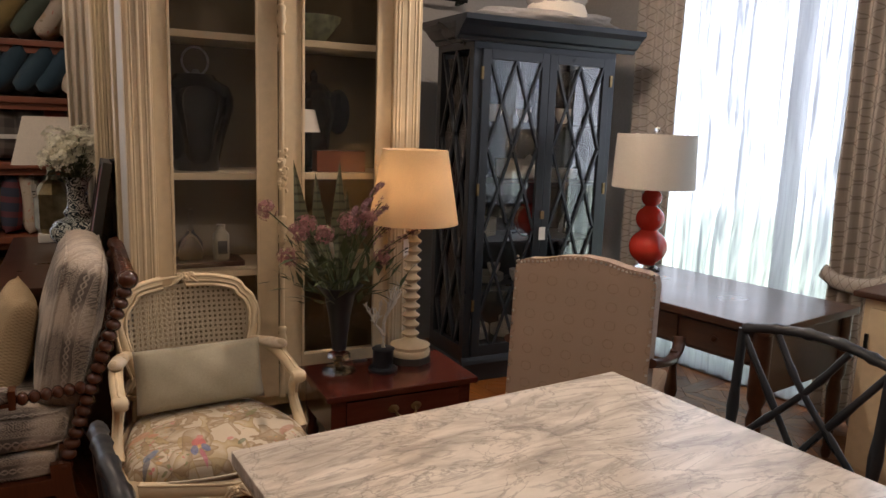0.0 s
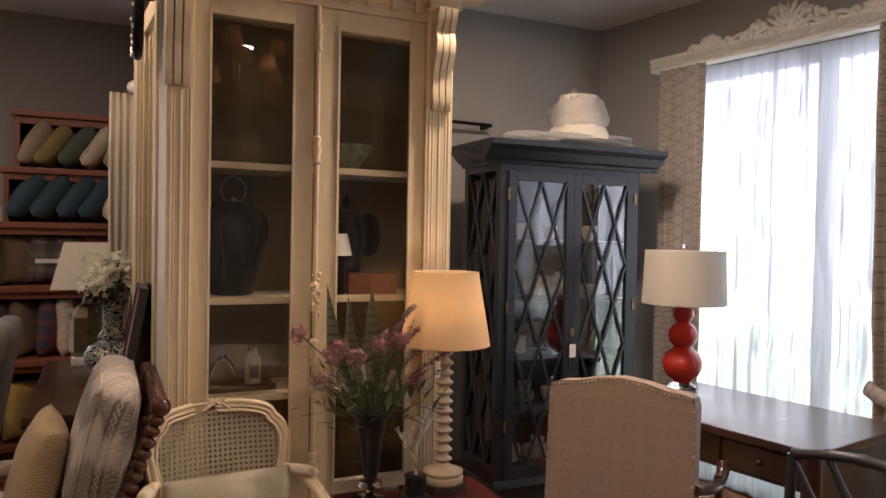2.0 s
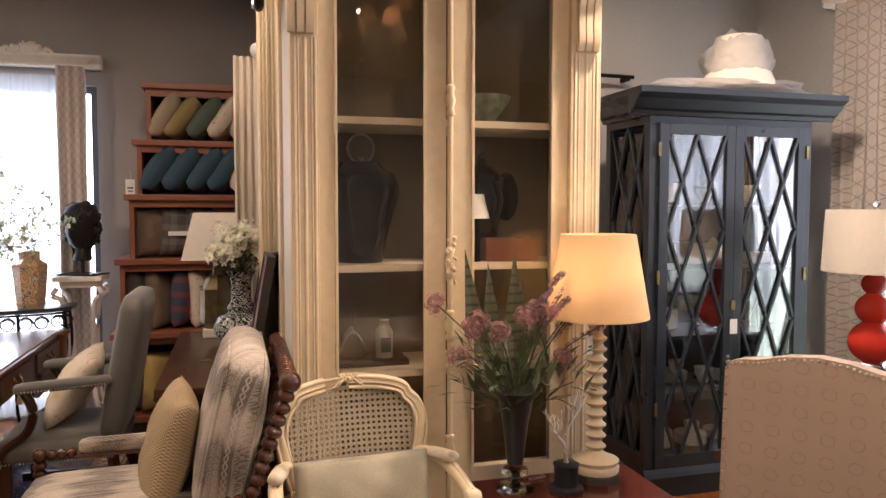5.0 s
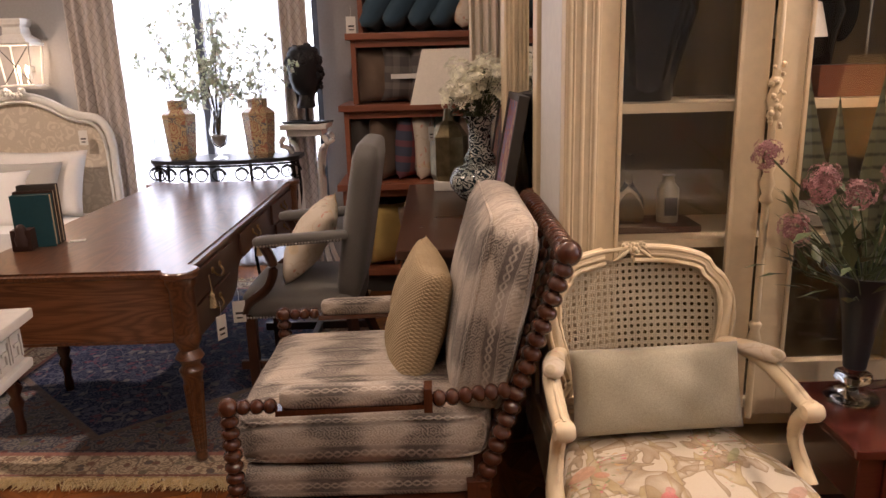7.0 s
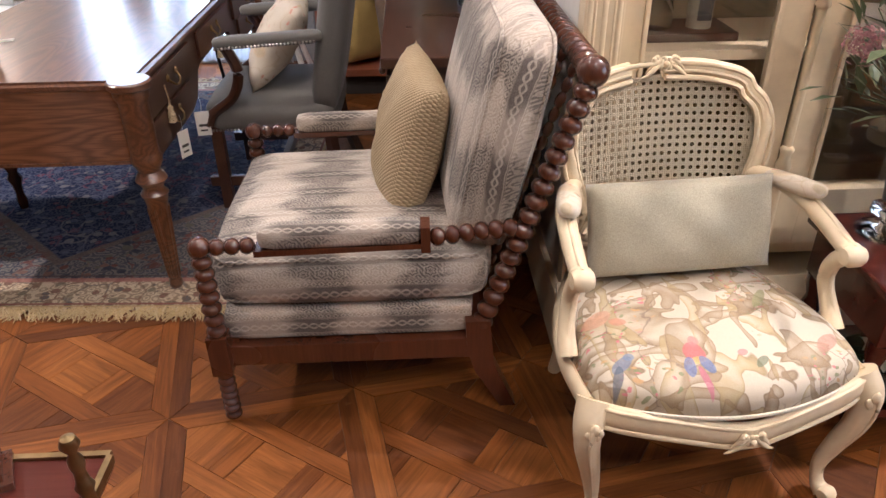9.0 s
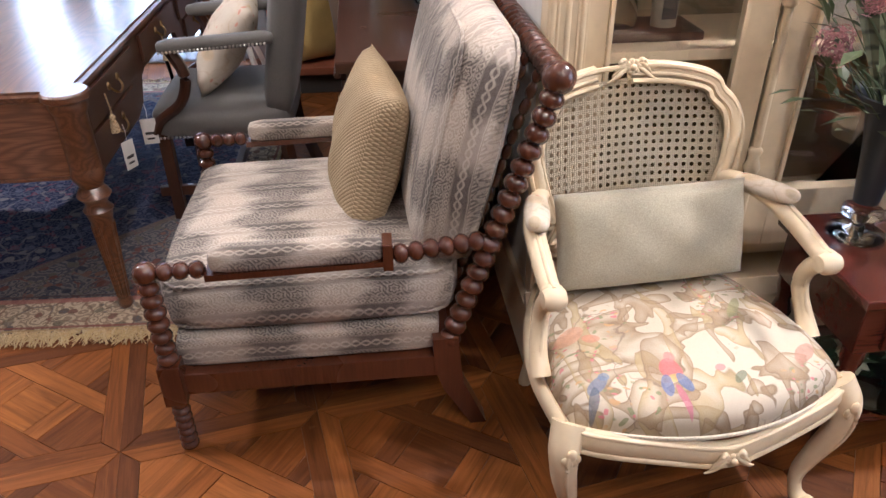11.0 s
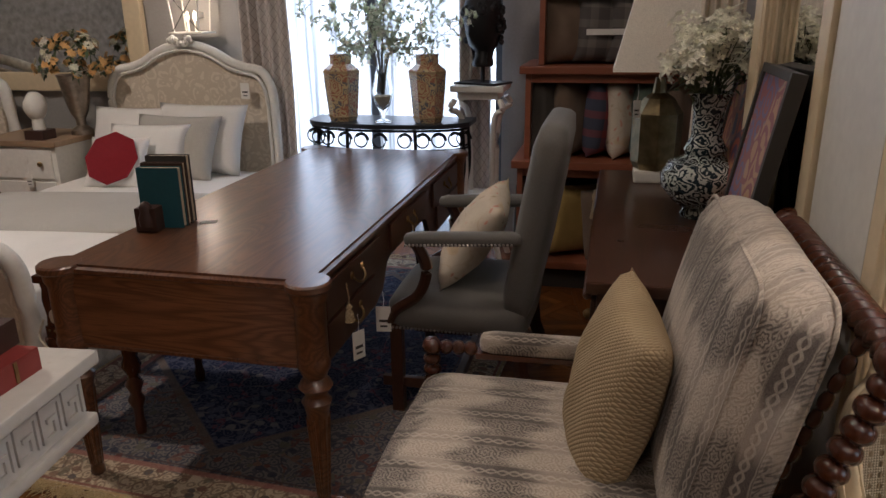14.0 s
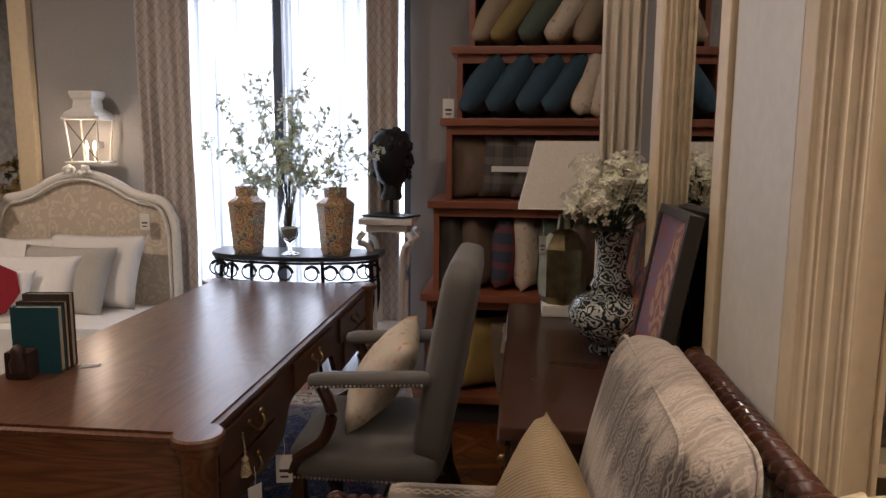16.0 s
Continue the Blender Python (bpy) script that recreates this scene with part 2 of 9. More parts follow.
def woven(name):
    """Cream brocade: stripes along x with a row of rosettes, a dark band with a pale chain and a row of lozenges, shaded in soft blocks."""
    k = Mat(name, 0.92, 0, 0.15)
    v0 = k.coord()
    wn = k.n("TexNoise", Scale=26.0, Detail=2.0)
    k.l(v0, wn.inputs["Vector"])
    v = k.mix(0.006, v0, wn.outputs["Color"])
    P = 0.115
    L = dot3(k, v, (1, 0, 0))
    A = k.math("FRACT", k.math("ADD", k.math("MULTIPLY", dot3(k, v, (0, 1, 1)), 1 / P), 40.3))
    yarn = k.noise(v0, 260, 3, 0.7)
    # soft dark passages along the stripes, with combed ends
    comb = k.noise(k.coord((2.0, 60, 60)), 1.0, 3, 0.65)
    wob = k.noise(k.coord((1.8, 11, 11)), 1.0, 2)
    pas = unit(k, k.math("SINE", k.math("ADD", k.math("MULTIPLY", L, 2 * math.pi / 0.27), k.math("MULTIPLY", wob, 7.0))))
    pas = k.math("ADD", pas, k.math("MULTIPLY", k.math("SUBTRACT", comb, 0.5), 0.9))
    pas = k.ramp(pas, [(0.22, (0.05,) * 3), (0.50, (0.5,) * 3), (0.76, (1, 1, 1))])
    pale = k.ramp(k.noise(v0, 5, 3), [(0.3, (0.50, 0.435, 0.355)), (0.7, (0.62, 0.545, 0.45))])
    dark = k.mix(pas, (0.30, 0.25, 0.20), (0.030, 0.024, 0.021))
    ground = k.mix(k.math("MULTIPLY", pas, 0.38), pale, (0.22, 0.18, 0.15))
    # rosettes
    R = 0.046
    u = k.math("SUBTRACT", k.math("FRACT", k.math("ADD", k.math("MULTIPLY", L, 1 / R), 30.0)), 0.5)
    w = k.math("MULTIPLY", k.math("SUBTRACT", A, 0.215), P / R)
    r = k.math("SQRT", k.math("ADD", k.math("MULTIPLY", u, u), k.math("MULTIPLY", w, w)))
    ang = k.math("ARCTAN2", w, u)
    rose = k.math("SINE", k.math("ADD", k.math("MULTIPLY", r, 30.0), k.math("MULTIPLY", k.math("COSINE", k.math("MULTIPLY", ang, 6.0)), 1.3)))
    rings = thresh(k, k.math("ADD", rose, k.math("MULTIPLY", k.math("SUBTRACT", yarn, 0.5), 2.2)), -0.1, 0.5)
    fil = thresh(k, k.math("ADD", k.math("ABSOLUTE", k.math("SINE", k.math("ADD", k.math("MULTIPLY", L, math.pi / 0.0115), k.math("MULTIPLY", w, 9.0)))), k.math("MULTIPLY", k.math("SUBTRACT", yarn, 0.5), 1.6)), 0.5, 0.8)
    near = k.math("SUBTRACT", 1.0, thresh(k, r, 0.43, 0.48))
    orn = k.mix(near, fil, rings)
    bandA = between(k, A, 0.015, 0.415)
    col = k.mix(k.math("MULTIPLY", k.math("MULTIPLY", bandA, orn), k.math("ADD", k.math("MULTIPLY", pas, 0.45), 0.45)), ground, dark)
    for a, b in ((0.425, 0.44), (0.835, 0.85), (0.985, 0.998)):
        col = k.mix(k.math("MULTIPLY", between(k, A, a, b, 0.006), 0.75), col, dark)
    # dark band with a pale chain of links
    bandB = between(k, A, 0.455, 0.825)
    sw = k.math("MULTIPLY", k.math("SINE", k.math("MULTIPLY", L, math.pi / 0.026)), 0.062)
    c0 = k.math("SUBTRACT", A, 0.64)
    l1 = k.math("SUBTRACT", 1.0, thresh(k, k.math("ABSOLUTE", k.math("SUBTRACT", c0, sw)), 0.018, 0.034))
    l2 = k.math("SUBTRACT", 1.0, thresh(k, k.math("ABSOLUTE", k.math("ADD", c0, sw)), 0.018, 0.034))
    light = k.math("MAXIMUM", l1, l2)
    bgB = k.mix(k.math("MULTIPLY", comb, 0.25), k.mix(pas, (0.44, 0.375, 0.31), (0.058, 0.047, 0.041)), (0.15, 0.125, 0.105))
    colB = k.mix(k.math("MULTIPLY", light, 0.85), bgB, pale)
    col = k.mix(bandB, col, colB)
    # row of small lozenges
    u2 = k.math("ABSOLUTE", k.math("SUBTRACT", k.math("FRACT", k.math("ADD", k.math("MULTIPLY", L, 1 / 0.020), 30.0)), 0.5))
    w2 = k.math("ABSOLUTE", k.math("MULTIPLY", k.math("SUBTRACT", A, 0.917), P / 0.020))
    loz = thresh(k, k.math("SINE", k.math("ADD", k.math("MULTIPLY", k.math("ADD", u2, w2), 13.0), yarn)), 0.0, 0.4)
    col = k.mix(k.math("MULTIPLY", k.math("MULTIPLY", between(k, A, 0.86, 0.975), loz), 0.8), col, dark)
    col = k.mix(k.math("MULTIPLY", pas, k.math("MULTIPLY", comb, 0.75)), col, (0.050, 0.040, 0.035))
    heath = k.noise(v0, 120, 4, 0.75)
    col = k.mix(k.ramp(heath, [(0.50, (0, 0, 0)), (0.68, (0.5,) * 3)]), col, dark)
    wv = k.noise(v0, 520, 2)
    col = k.mix(0.16, col, k.ramp(wv, [(0.3, (0.14, 0.12, 0.105)), (0.7, (0.70, 0.62, 0.53))]))
    rumple = k.noise(v0, 16, 3, 0.5)
    relief = k.math("ADD", wv, k.math("MULTIPLY", k.math("ADD", k.math("MULTIPLY", bandA, orn), light), 0.8))
    k.color(col).bump(k.math("ADD", k.math("MULTIPLY", relief, 0.5), k.math("MULTIPLY", rumple, 2.2)), 0.5, 0.004)
    k.b.inputs["Sheen Weight"].default_value = 0.2
    return k.m


M_WOVEN_SEAT = M_WOVEN_SIDE = M_WOVEN_BACK = woven("grey_brocade")


def floral(name, ground, motifs, scale=9.0, cover=0.5, warp=1.0, weave=True):
    """Printed cloth: leaves, petals and stems over a pale ground."""
    k = Mat(name, 0.85, 0, 0.2)
    v = k.coord()
    wn = k.n("TexNoise", Scale=scale * 0.8, Detail=3.0)
    k.l(v, wn.inputs["Vector"])
    vv = k.mix(0.10 * warp, v, wn.outputs["Color"])
    col = k.ramp(k.noise(v, 3, 2), [(0.3, lerp(ground, 0.92)), (0.7, ground)])
    for i, (c, s, lo) in enumerate(motifs):
        mp = k.n("Mapping")
        mp.inputs["Location"].default_value = (i * 1.7, i * 0.9, i * 2.3)
        mp.inputs["Rotation"].default_value = (0.3 * i, 0.5 * i, 0.9 * i)
        mp.inputs["Scale"].default_value = (1.0, 2.1 if i % 2 else 0.55, 1.0)
        k.l(vv, mp.inputs["Vector"])
        d = voro(k, mp.outputs[0], scale * s)
        m = k.math("SUBTRACT", 1.0, thresh(k, d, lo, lo + 0.07))
        shade = k.ramp(d, [(0.0, lerp(c, 0.75)), (lo, lerp(c, 1.25))])
        col = k.mix(k.math("MULTIPLY", m, 0.9), col, shade)
    st = voro(k, vv, scale * 1.1, "Distance", "DISTANCE_TO_EDGE")
    col = k.mix(k.math("MULTIPLY", k.math("SUBTRACT", 1.0, thresh(k, st, 0.008, 0.02)), 0.55), col, motifs[0][0])
    w = k.noise(v, 600, 2)
    col = k.mix(0.12, col, k.ramp(w, [(0.3, (0.1, 0.1, 0.1)), (0.7, (0.9, 0.9, 0.9))]))
    k.color(col).bump(w, 0.15, 0.002)
    return k


def ellipse(k, vec, cx, cy, rx, ry, ang=0.0):
    """Soft mask, 1 inside an ellipse of the x y plane."""
    mp = k.n("Mapping")
    mp.vector_type = "TEXTURE"
    mp.inputs["Location"].default_value = (cx, cy, 0)
    mp.inputs["Rotation"].default_value = (0, 0, ang)
    mp.inputs["Scale"].default_value = (rx, ry, 1)
    k.l(vec, mp.inputs["Vector"])
    sep = k.n("SeparateXYZ")
    k.l(mp.outputs[0], sep.inputs[0])
    d = k.math("ADD", k.math("MULTIPLY", sep.outputs[0], sep.outputs[0]), k.math("MULTIPLY", sep.outputs[1], sep.outputs[1]))
    return k.math("SUBTRACT", 1.0, thresh(k, d, 0.8, 1.0))


def bird_print():
    """Cream cotton with large shaded leaves, thin twigs, small flowers and birds."""
    k = Mat("bird_print_cotton", 0.8, 0, 0.25)
    v = k.coord()
    col = k.ramp(k.noise(v, 3, 2), [(0.3, (0.56, 0.49, 0.37)), (0.7, (0.63, 0.55, 0.42))])
    # each leaf has one crisp dark edge and fades out on the other side
    for i, (c, sc, lo, st) in enumerate((((0.27, 0.175, 0.075), 6.4, 0.535, (1, 2.1, 1)), ((0.42, 0.31, 0.13), 7.2, 0.555, (2.0, 0.9, 1)), ((0.30, 0.20, 0.10), 8.4, 0.575, (1.7, 1, 1)))):
        mp = k.n("Mapping")
        mp.inputs["Location"].default_value = (i * 1.7 + 0.4, i * 0.9, i * 2.3)
        mp.inputs["Rotation"].default_value = (0, 0, 0.5 + 0.9 * i)
        mp.inputs["Scale"].default_value = st
        k.l(v, mp.inputs["Vector"])
        n = k.noise(mp.outputs[0], sc, 1.2, 0.35, 0.9)
        m = k.ramp(n, [(lo, (0, 0, 0)), (lo + 0.004, (0.92,) * 3), (lo + 0.05, (0.62,) * 3), (lo + 0.12, (0.25,) * 3), (lo + 0.20, (0, 0, 0))])
        col = k.mix(m, col, c)
        edge = k.ramp(n, [(lo - 0.005, (0, 0, 0)), (lo, (0.38,) * 3), (lo + 0.006, (0.38,) * 3), (lo + 0.02, (0, 0, 0))])
        col = k.mix(edge, col, (0.16, 0.105, 0.06))
    wn = k.n("TexNoise", Scale=9.0, Detail=3.0)
    k.l(v, wn.inputs["Vector"])
    vv = k.mix(0.10, v, wn.outputs["Color"])
    tw = k.math("MULTIPLY", k.math("SUBTRACT", 1.0, thresh(k, voro(k, vv, 7, "Distance", "DISTANCE_TO_EDGE"), 0.005, 0.012)), thresh(k, k.noise(v, 6, 2), 0.48, 0.53))
    col = k.mix(k.math("MULTIPLY", tw, 0.6), col, (0.17, 0.11, 0.07))
    some = thresh(k, k.noise(v, 6, 2), 0.51, 0.56)
    for c, sc, lo, off in (((0.20, 0.22, 0.09), 32, 0.20, 3.0), ((0.56, 0.15, 0.17), 42, 0.17, 7.0), ((0.52, 0.30, 0.11), 28, 0.16, 11.0)):
        mp = k.n("Mapping")
        mp.inputs["Location"].default_value = (off, off * 0.3, 0)
        mp.inputs["Scale"].default_value = (1, 1.7, 1)
        k.l(vv, mp.inputs["Vector"])
        d = k.math("SUBTRACT", 1.0, thresh(k, voro(k, mp.outputs[0], sc), lo, lo + 0.06))
        col = k.mix(k.math("MULTIPLY", k.math("MULTIPLY", d, some), 0.85), col, c)
    # a red and blue parrot, a dark blue bird, peach fruit
    vb = k.mix(0.02, v, wn.outputs["Color"])
    for cx, cy, rx, ry, a, c in ((-0.084, -0.262, 0.024, 0.030, 0.25, (0.60, 0.11, 0.13)), (-0.074, -0.232, 0.013, 0.014, 0, (0.62, 0.22, 0.20)), (-0.088, -0.286, 0.026, 0.009, 0.1, (0.60, 0.40, 0.10)), (-0.106, -0.298, 0.013, 0.026, -0.25, (0.09, 0.15, 0.36)), (-0.068, -0.300, 0.013, 0.026, 0.25, (0.09, 0.16, 0.36)), (-0.086, -0.335, 0.008, 0.036, 0.05, (0.50, 0.12, 0.20)),
                                 (-0.245, -0.262, 0.030, 0.016, 0.6, (0.12, 0.17, 0.28)), (-0.262, -0.290, 0.011, 0.026, -0.4, (0.06, 0.08, 0.13)), (-0.225, -0.245, 0.012, 0.012, 0, (0.14, 0.20, 0.32)), (-0.25, -0.10, 0.040, 0.024, 0.4, (0.60, 0.32, 0.20)), (-0.21, -0.13, 0.022, 0.014, -0.5, (0.52, 0.22, 0.13)), (0.05, -0.31, 0.022, 0.009, 0.6, (0.10, 0.14, 0.07)), (0.23, -0.26, 0.045, 0.016, 0.7, (0.44, 0.22, 0.15)), (0.02, -0.28, 0.012, 0.010, 0, (0.60, 0.20, 0.20)), (0.15, -0.10, 0.05, 0.012, 0.9, (0.30, 0.30, 0.12))):
        shade = k.mix(k.noise(v, 60, 3), lerp(c, 0.6), lerp(c, 1.35))
        col = k.mix(k.math("MULTIPLY", ellipse(k, vb, cx * 0.98 + 0.01, cy * 0.98 + 0.01, rx, ry, a), 0.75), col, shade)
    w = k.noise(v, 600, 2)
    col = k.mix(0.10, col, k.ramp(w, [(0.3, (0.1, 0.1, 0.1)), (0.7, (0.9, 0.9, 0.9))]))
    k.color(col).bump(k.math("ADD", k.math("MULTIPLY", w, 0.3), k.math("MULTIPLY", k.noise(v, 9, 2), 1.5)), 0.25, 0.006)
    return k.m


M_BIRD = bird_print()
M_FLORALPIL = floral("floral_linen", (0.66, 0.57, 0.44), [((0.52, 0.40, 0.24), 1.0, 0.28), ((0.50, 0.22, 0.15), 1.6, 0.16), ((0.34, 0.27, 0.16), 1.9, 0.14)], 9.0).m


def knit_gold():
    k = Mat("gold_knit", 0.85, 0, 0.2)
    v = k.coord()
    a = k.math("ABSOLUTE", sines(k, v, 1, 0, 1, math.pi / 0.0128))
    b = k.math("ABSOLUTE", sines(k, v, 1, 0, -1, math.pi / 0.0128))
    a = k.math("MULTIPLY", a, b)
    n = k.noise(v, 6, 3)
    col = k.ramp(n, [(0.3, (0.40, 0.305, 0.18)), (0.7, (0.50, 0.39, 0.24))])
    col = k.mix(k.ramp(a, [(0.0, (0.75,) * 3), (0.35, (0, 0, 0))]), col, (0.21, 0.145, 0.075))
    k.color(col).bump(a, 0.7, 0.004)
    return k.m


M_GOLDPIL = knit_gold()
M_LINEN = fabric("grey_green_linen", (0.37, 0.345, 0.255), (0.45, 0.415, 0.31), 420, 0.9, 6.0, 0.5)
M_GREYLEATHER = fabric("grey_upholstery", (0.12, 0.115, 0.105), (0.155, 0.147, 0.132), 260, 0.55, 2.5, 0.2)


def jacquard(name, c, c2, px, pz, size):
    """Cloth with rings of small ornament in staggered rows (x z plane)."""
    k = Mat(name, 0.9, 0, 0.2)
    v = k.coord()
    s = k.math("MULTIPLY", sines(k, v, 1, 0, 0, math.pi / px), sines(k, v, 0, 0, 1, math.pi / pz))
    s = k.math("ABSOLUTE", s)
    ring = k.math("MULTIPLY", thresh(k, s, size, size + 0.06), k.math("SUBTRACT", 1.0, thresh(k, s, size + 0.12, size + 0.18)))
    n = thresh(k, k.noise(v, 220, 2), 0.45, 0.55)
    col = k.ramp(k.noise(v, 3, 3), [(0.3, lerp(c, 0.93)), (0.7, lerp(c, 1.06))])
    col = k.mix(k.math("MULTIPLY", ring, k.math("MULTIPLY", n, 1.0)), col, c2)
    w = k.noise(v, 500, 2)
    col = k.mix(0.2, col, k.ramp(w, [(0.3, lerp(c, 0.6)), (0.7, lerp(c, 1.3))]))
    k.color(col).bump(w, 0.25, 0.002)
    return k.m


M_TAUPE = jacquard("taupe_jacquard", (0.39, 0.30, 0.235), (0.25, 0.18, 0.135), 0.085, 0.075, 0.62)


def damask(name, c, c2, scale):
    k = Mat(name, 0.8, 0, 0.3)
    v = k.coord()
    wn = k.n("TexNoise", Scale=scale * 0.7, Detail=3.0)
    k.l(v, wn.inputs["Vector"])
    vv = k.mix(0.12, v, wn.outputs["Color"])
    d = voro(k, vv, scale, "Distance", "DISTANCE_TO_EDGE")
    r = unit(k, k.math("SINE", k.math("MULTIPLY", voro(k, vv, scale), 16.0)))
    m = k.math("MULTIPLY", thresh(k, d, 0.05, 0.10), thresh(k, r, 0.4, 0.6))
    w = k.noise(v, 500, 2)
    col = k.mix(m, c, c2)
    col = k.mix(0.15, col, k.ramp(w, [(0.3, lerp(c, 0.6)), (0.7, lerp(c2, 1.2))]))
    k.color(col).bump(k.math("ADD", k.math("MULTIPLY", m, 0.8), w), 0.2, 0.003)
    return k.m


M_DAMASK = damask("headboard_damask", (0.58, 0.50, 0.39), (0.70, 0.62, 0.50), 13)


def trellis(name, c, c2, step, axes=((1, 0, 1), (1, 0, -1)), see=False):
    """Cloth with a diamond trellis."""
    k = Mat(name, 0.9, 0, 0.2)
    v = k.coord()
    a = k.math("ABSOLUTE", sines(k, v, *axes[0], math.pi / step))
    b = k.math("ABSOLUTE", sines(k, v, *axes[1], math.pi / step))
    m = k.math("SUBTRACT", 1.0, thresh(k, k.math("MINIMUM", a, b), 0.08, 0.22))
    w = k.noise(v, 400, 2)
    col = k.mix(k.math("MULTIPLY", m, 0.8), k.ramp(w, [(0.3, lerp(c, 0.88)), (0.7, c)]), c2)
    k.color(col).bump(w, 0.2, 0.002)
    k.b.inputs["Transmission Weight"].default_value = 0.0
    return k.m


M_DRAPE = trellis("trellis_curtain", (0.60, 0.55, 0.51), (0.32, 0.28, 0.25), 0.045, ((1, 0.2, 0.62), (1, 0.2, -0.62)))
M_DRAPE_E = trellis("trellis_curtain_pale", (0.50, 0.46, 0.41), (0.26, 0.23, 0.20), 0.05, ((0.2, 1, 0.62), (0.2, 1, -0.62)))
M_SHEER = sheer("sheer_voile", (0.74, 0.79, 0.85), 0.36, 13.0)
M_CREAMDRAPE = fabric("cream_curtain", (0.60, 0.53, 0.42), (0.68, 0.60, 0.48), 300)


def marble():
    k = Mat("white_marble", 0.22, 0, 0.5)
    v = k.coord((1.0, 1.0, 1.0), (0, 0, 0.5))
    st = k.coord((1.0, 3.2, 1.0), (0, 0, 0.55))
    cloud = k.noise(st, 2.6, 7, 0.62, 0.9)
    vein = k.math("ABSOLUTE", k.math("SUBTRACT", k.noise(st, 3.0, 6, 0.6, 1.6), 0.5))
    vein2 = k.math("ABSOLUTE", k.math("SUBTRACT", k.noise(v, 2.2, 5, 0.55, 2.2), 0.5))
    col = k.ramp(cloud, [(0.36, (0.42, 0.38, 0.33)), (0.48, (0.60, 0.55, 0.48)), (0.58, (0.74, 0.69, 0.61))])
    col = k.mix(k.math("MULTIPLY", k.math("SUBTRACT", 1.0, thresh(k, vein, 0.0, 0.035)), 0.45), col, (0.22, 0.20, 0.185))
    col = k.mix(k.math("MULTIPLY", k.math("SUBTRACT", 1.0, thresh(k, vein2, 0.0, 0.010)), 0.5), col, (0.18, 0.165, 0.15))
    k.color(col)
    return k.m


M_MARBLE = marble()


def porcelain(name, c, pattern, scale=20, c3=None, cover=0.42, rough=0.15):
    k = Mat(name, rough, 0, 0.5)
    v = k.coord()
    wn = k.n("TexNoise", Scale=scale * 0.6, Detail=3.0)
    k.l(v, wn.inputs["Vector"])
    vv = k.mix(0.06, v, wn.outputs["Color"])
    d = voro(k, vv, scale)
    r = k.math("SINE", k.math("MULTIPLY", d, 22.0))
    m = thresh(k, r, 0.05, 0.3)
    big = thresh(k, voro(k, v, scale * 0.35), cover, cover + 0.05)
    col = k.mix(m, c, pattern)
    if c3:
        col = k.mix(k.math("MULTIPLY", k.math("SUBTRACT", 1.0, big), m), col, c3)
    k.color(col)
    k.b.inputs["Coat Weight"].default_value = 0.4
    return k.m


M_CHINA = porcelain("dark_china", (0.014, 0.026, 0.034), (0.44, 0.47, 0.42), 29)
M_OCHREJAR = porcelain("ochre_jar", (0.52, 0.42, 0.24), (0.13, 0.13, 0.15), 24, (0.36, 0.15, 0.09), 0.5, 0.3)
M_DARKJAR = paint("black_glaze", (0.010, 0.009, 0.008), 0.10, 20, 0.2, None, 0.4)
M_RED = paint("red_glaze", (0.55, 0.035, 0.02), 0.12, 20, 0.05, None, 0.6, 0.0)
M_SHADE = fabric("linen_shade", (0.66, 0.61, 0.53), (0.72, 0.67, 0.58), 350)


def lit_shade(name, c, see):
    """Lamp shade cloth that lets its bulb glow through."""
    k = Mat(name, 0.9)
    w = k.noise(k.coord(), 260, 2)
    col = k.ramp(w, [(0.3, lerp(c, 0.9)), (0.7, c)])
    df, tl, mx = k.n("BsdfDiffuse"), k.n("BsdfTranslucent"), k.n("MixShader")
    mx.inputs[0].default_value = see
    k.l(col, df.inputs[0]), k.l(col, tl.inputs[0])
    k.l(df.outputs[0], mx.inputs[1]), k.l(tl.outputs[0], mx.inputs[2])
    k.l(mx.outputs[0], k.t.nodes["Material Output"].inputs[0])
    return k.m


M_LITSHADE = lit_shade("warm_shade", (0.80, 0.66, 0.45), 0.5)
M_COTTON = fabric("white_cotton", (0.74, 0.72, 0.68), (0.80, 0.78, 0.74), 300, 0.9, 4, 0.15)
M_BEDGREY = fabric("grey_bed_linen", (0.42, 0.40, 0.36), (0.47, 0.45, 0.40), 300)
M_REDFELT = fabric("red_felt", (0.19, 0.010, 0.016), (0.24, 0.014, 0.022), 300)
M_TAG = paint("paper_tag", (0.78, 0.76, 0.70), 0.7, 30, 0.03)
M_INK = paint("ink", (0.05, 0.045, 0.04), 0.7, 30, 0.03)


def foliage(name, c, see=0.4):
    """Leaf or petal that lets some light through."""
    k = Mat(name, 0.6)
    n = k.noise(k.coord(), 25, 3)
    col = k.ramp(n, [(0.3, lerp(c, 0.65)), (0.7, lerp(c, 1.3))])
    tl, mx = k.n("BsdfTranslucent"), k.n("MixShader")
    mx.inputs[0].default_value = see
    k.color(col)
    k.l(col, tl.inputs[0])
    k.l(k.b.outputs[0], mx.inputs[1]), k.l(tl.outputs[0], mx.inputs[2])
    k.l(mx.outputs[0], k.t.nodes["Material Output"].inputs[0])
    return k.m


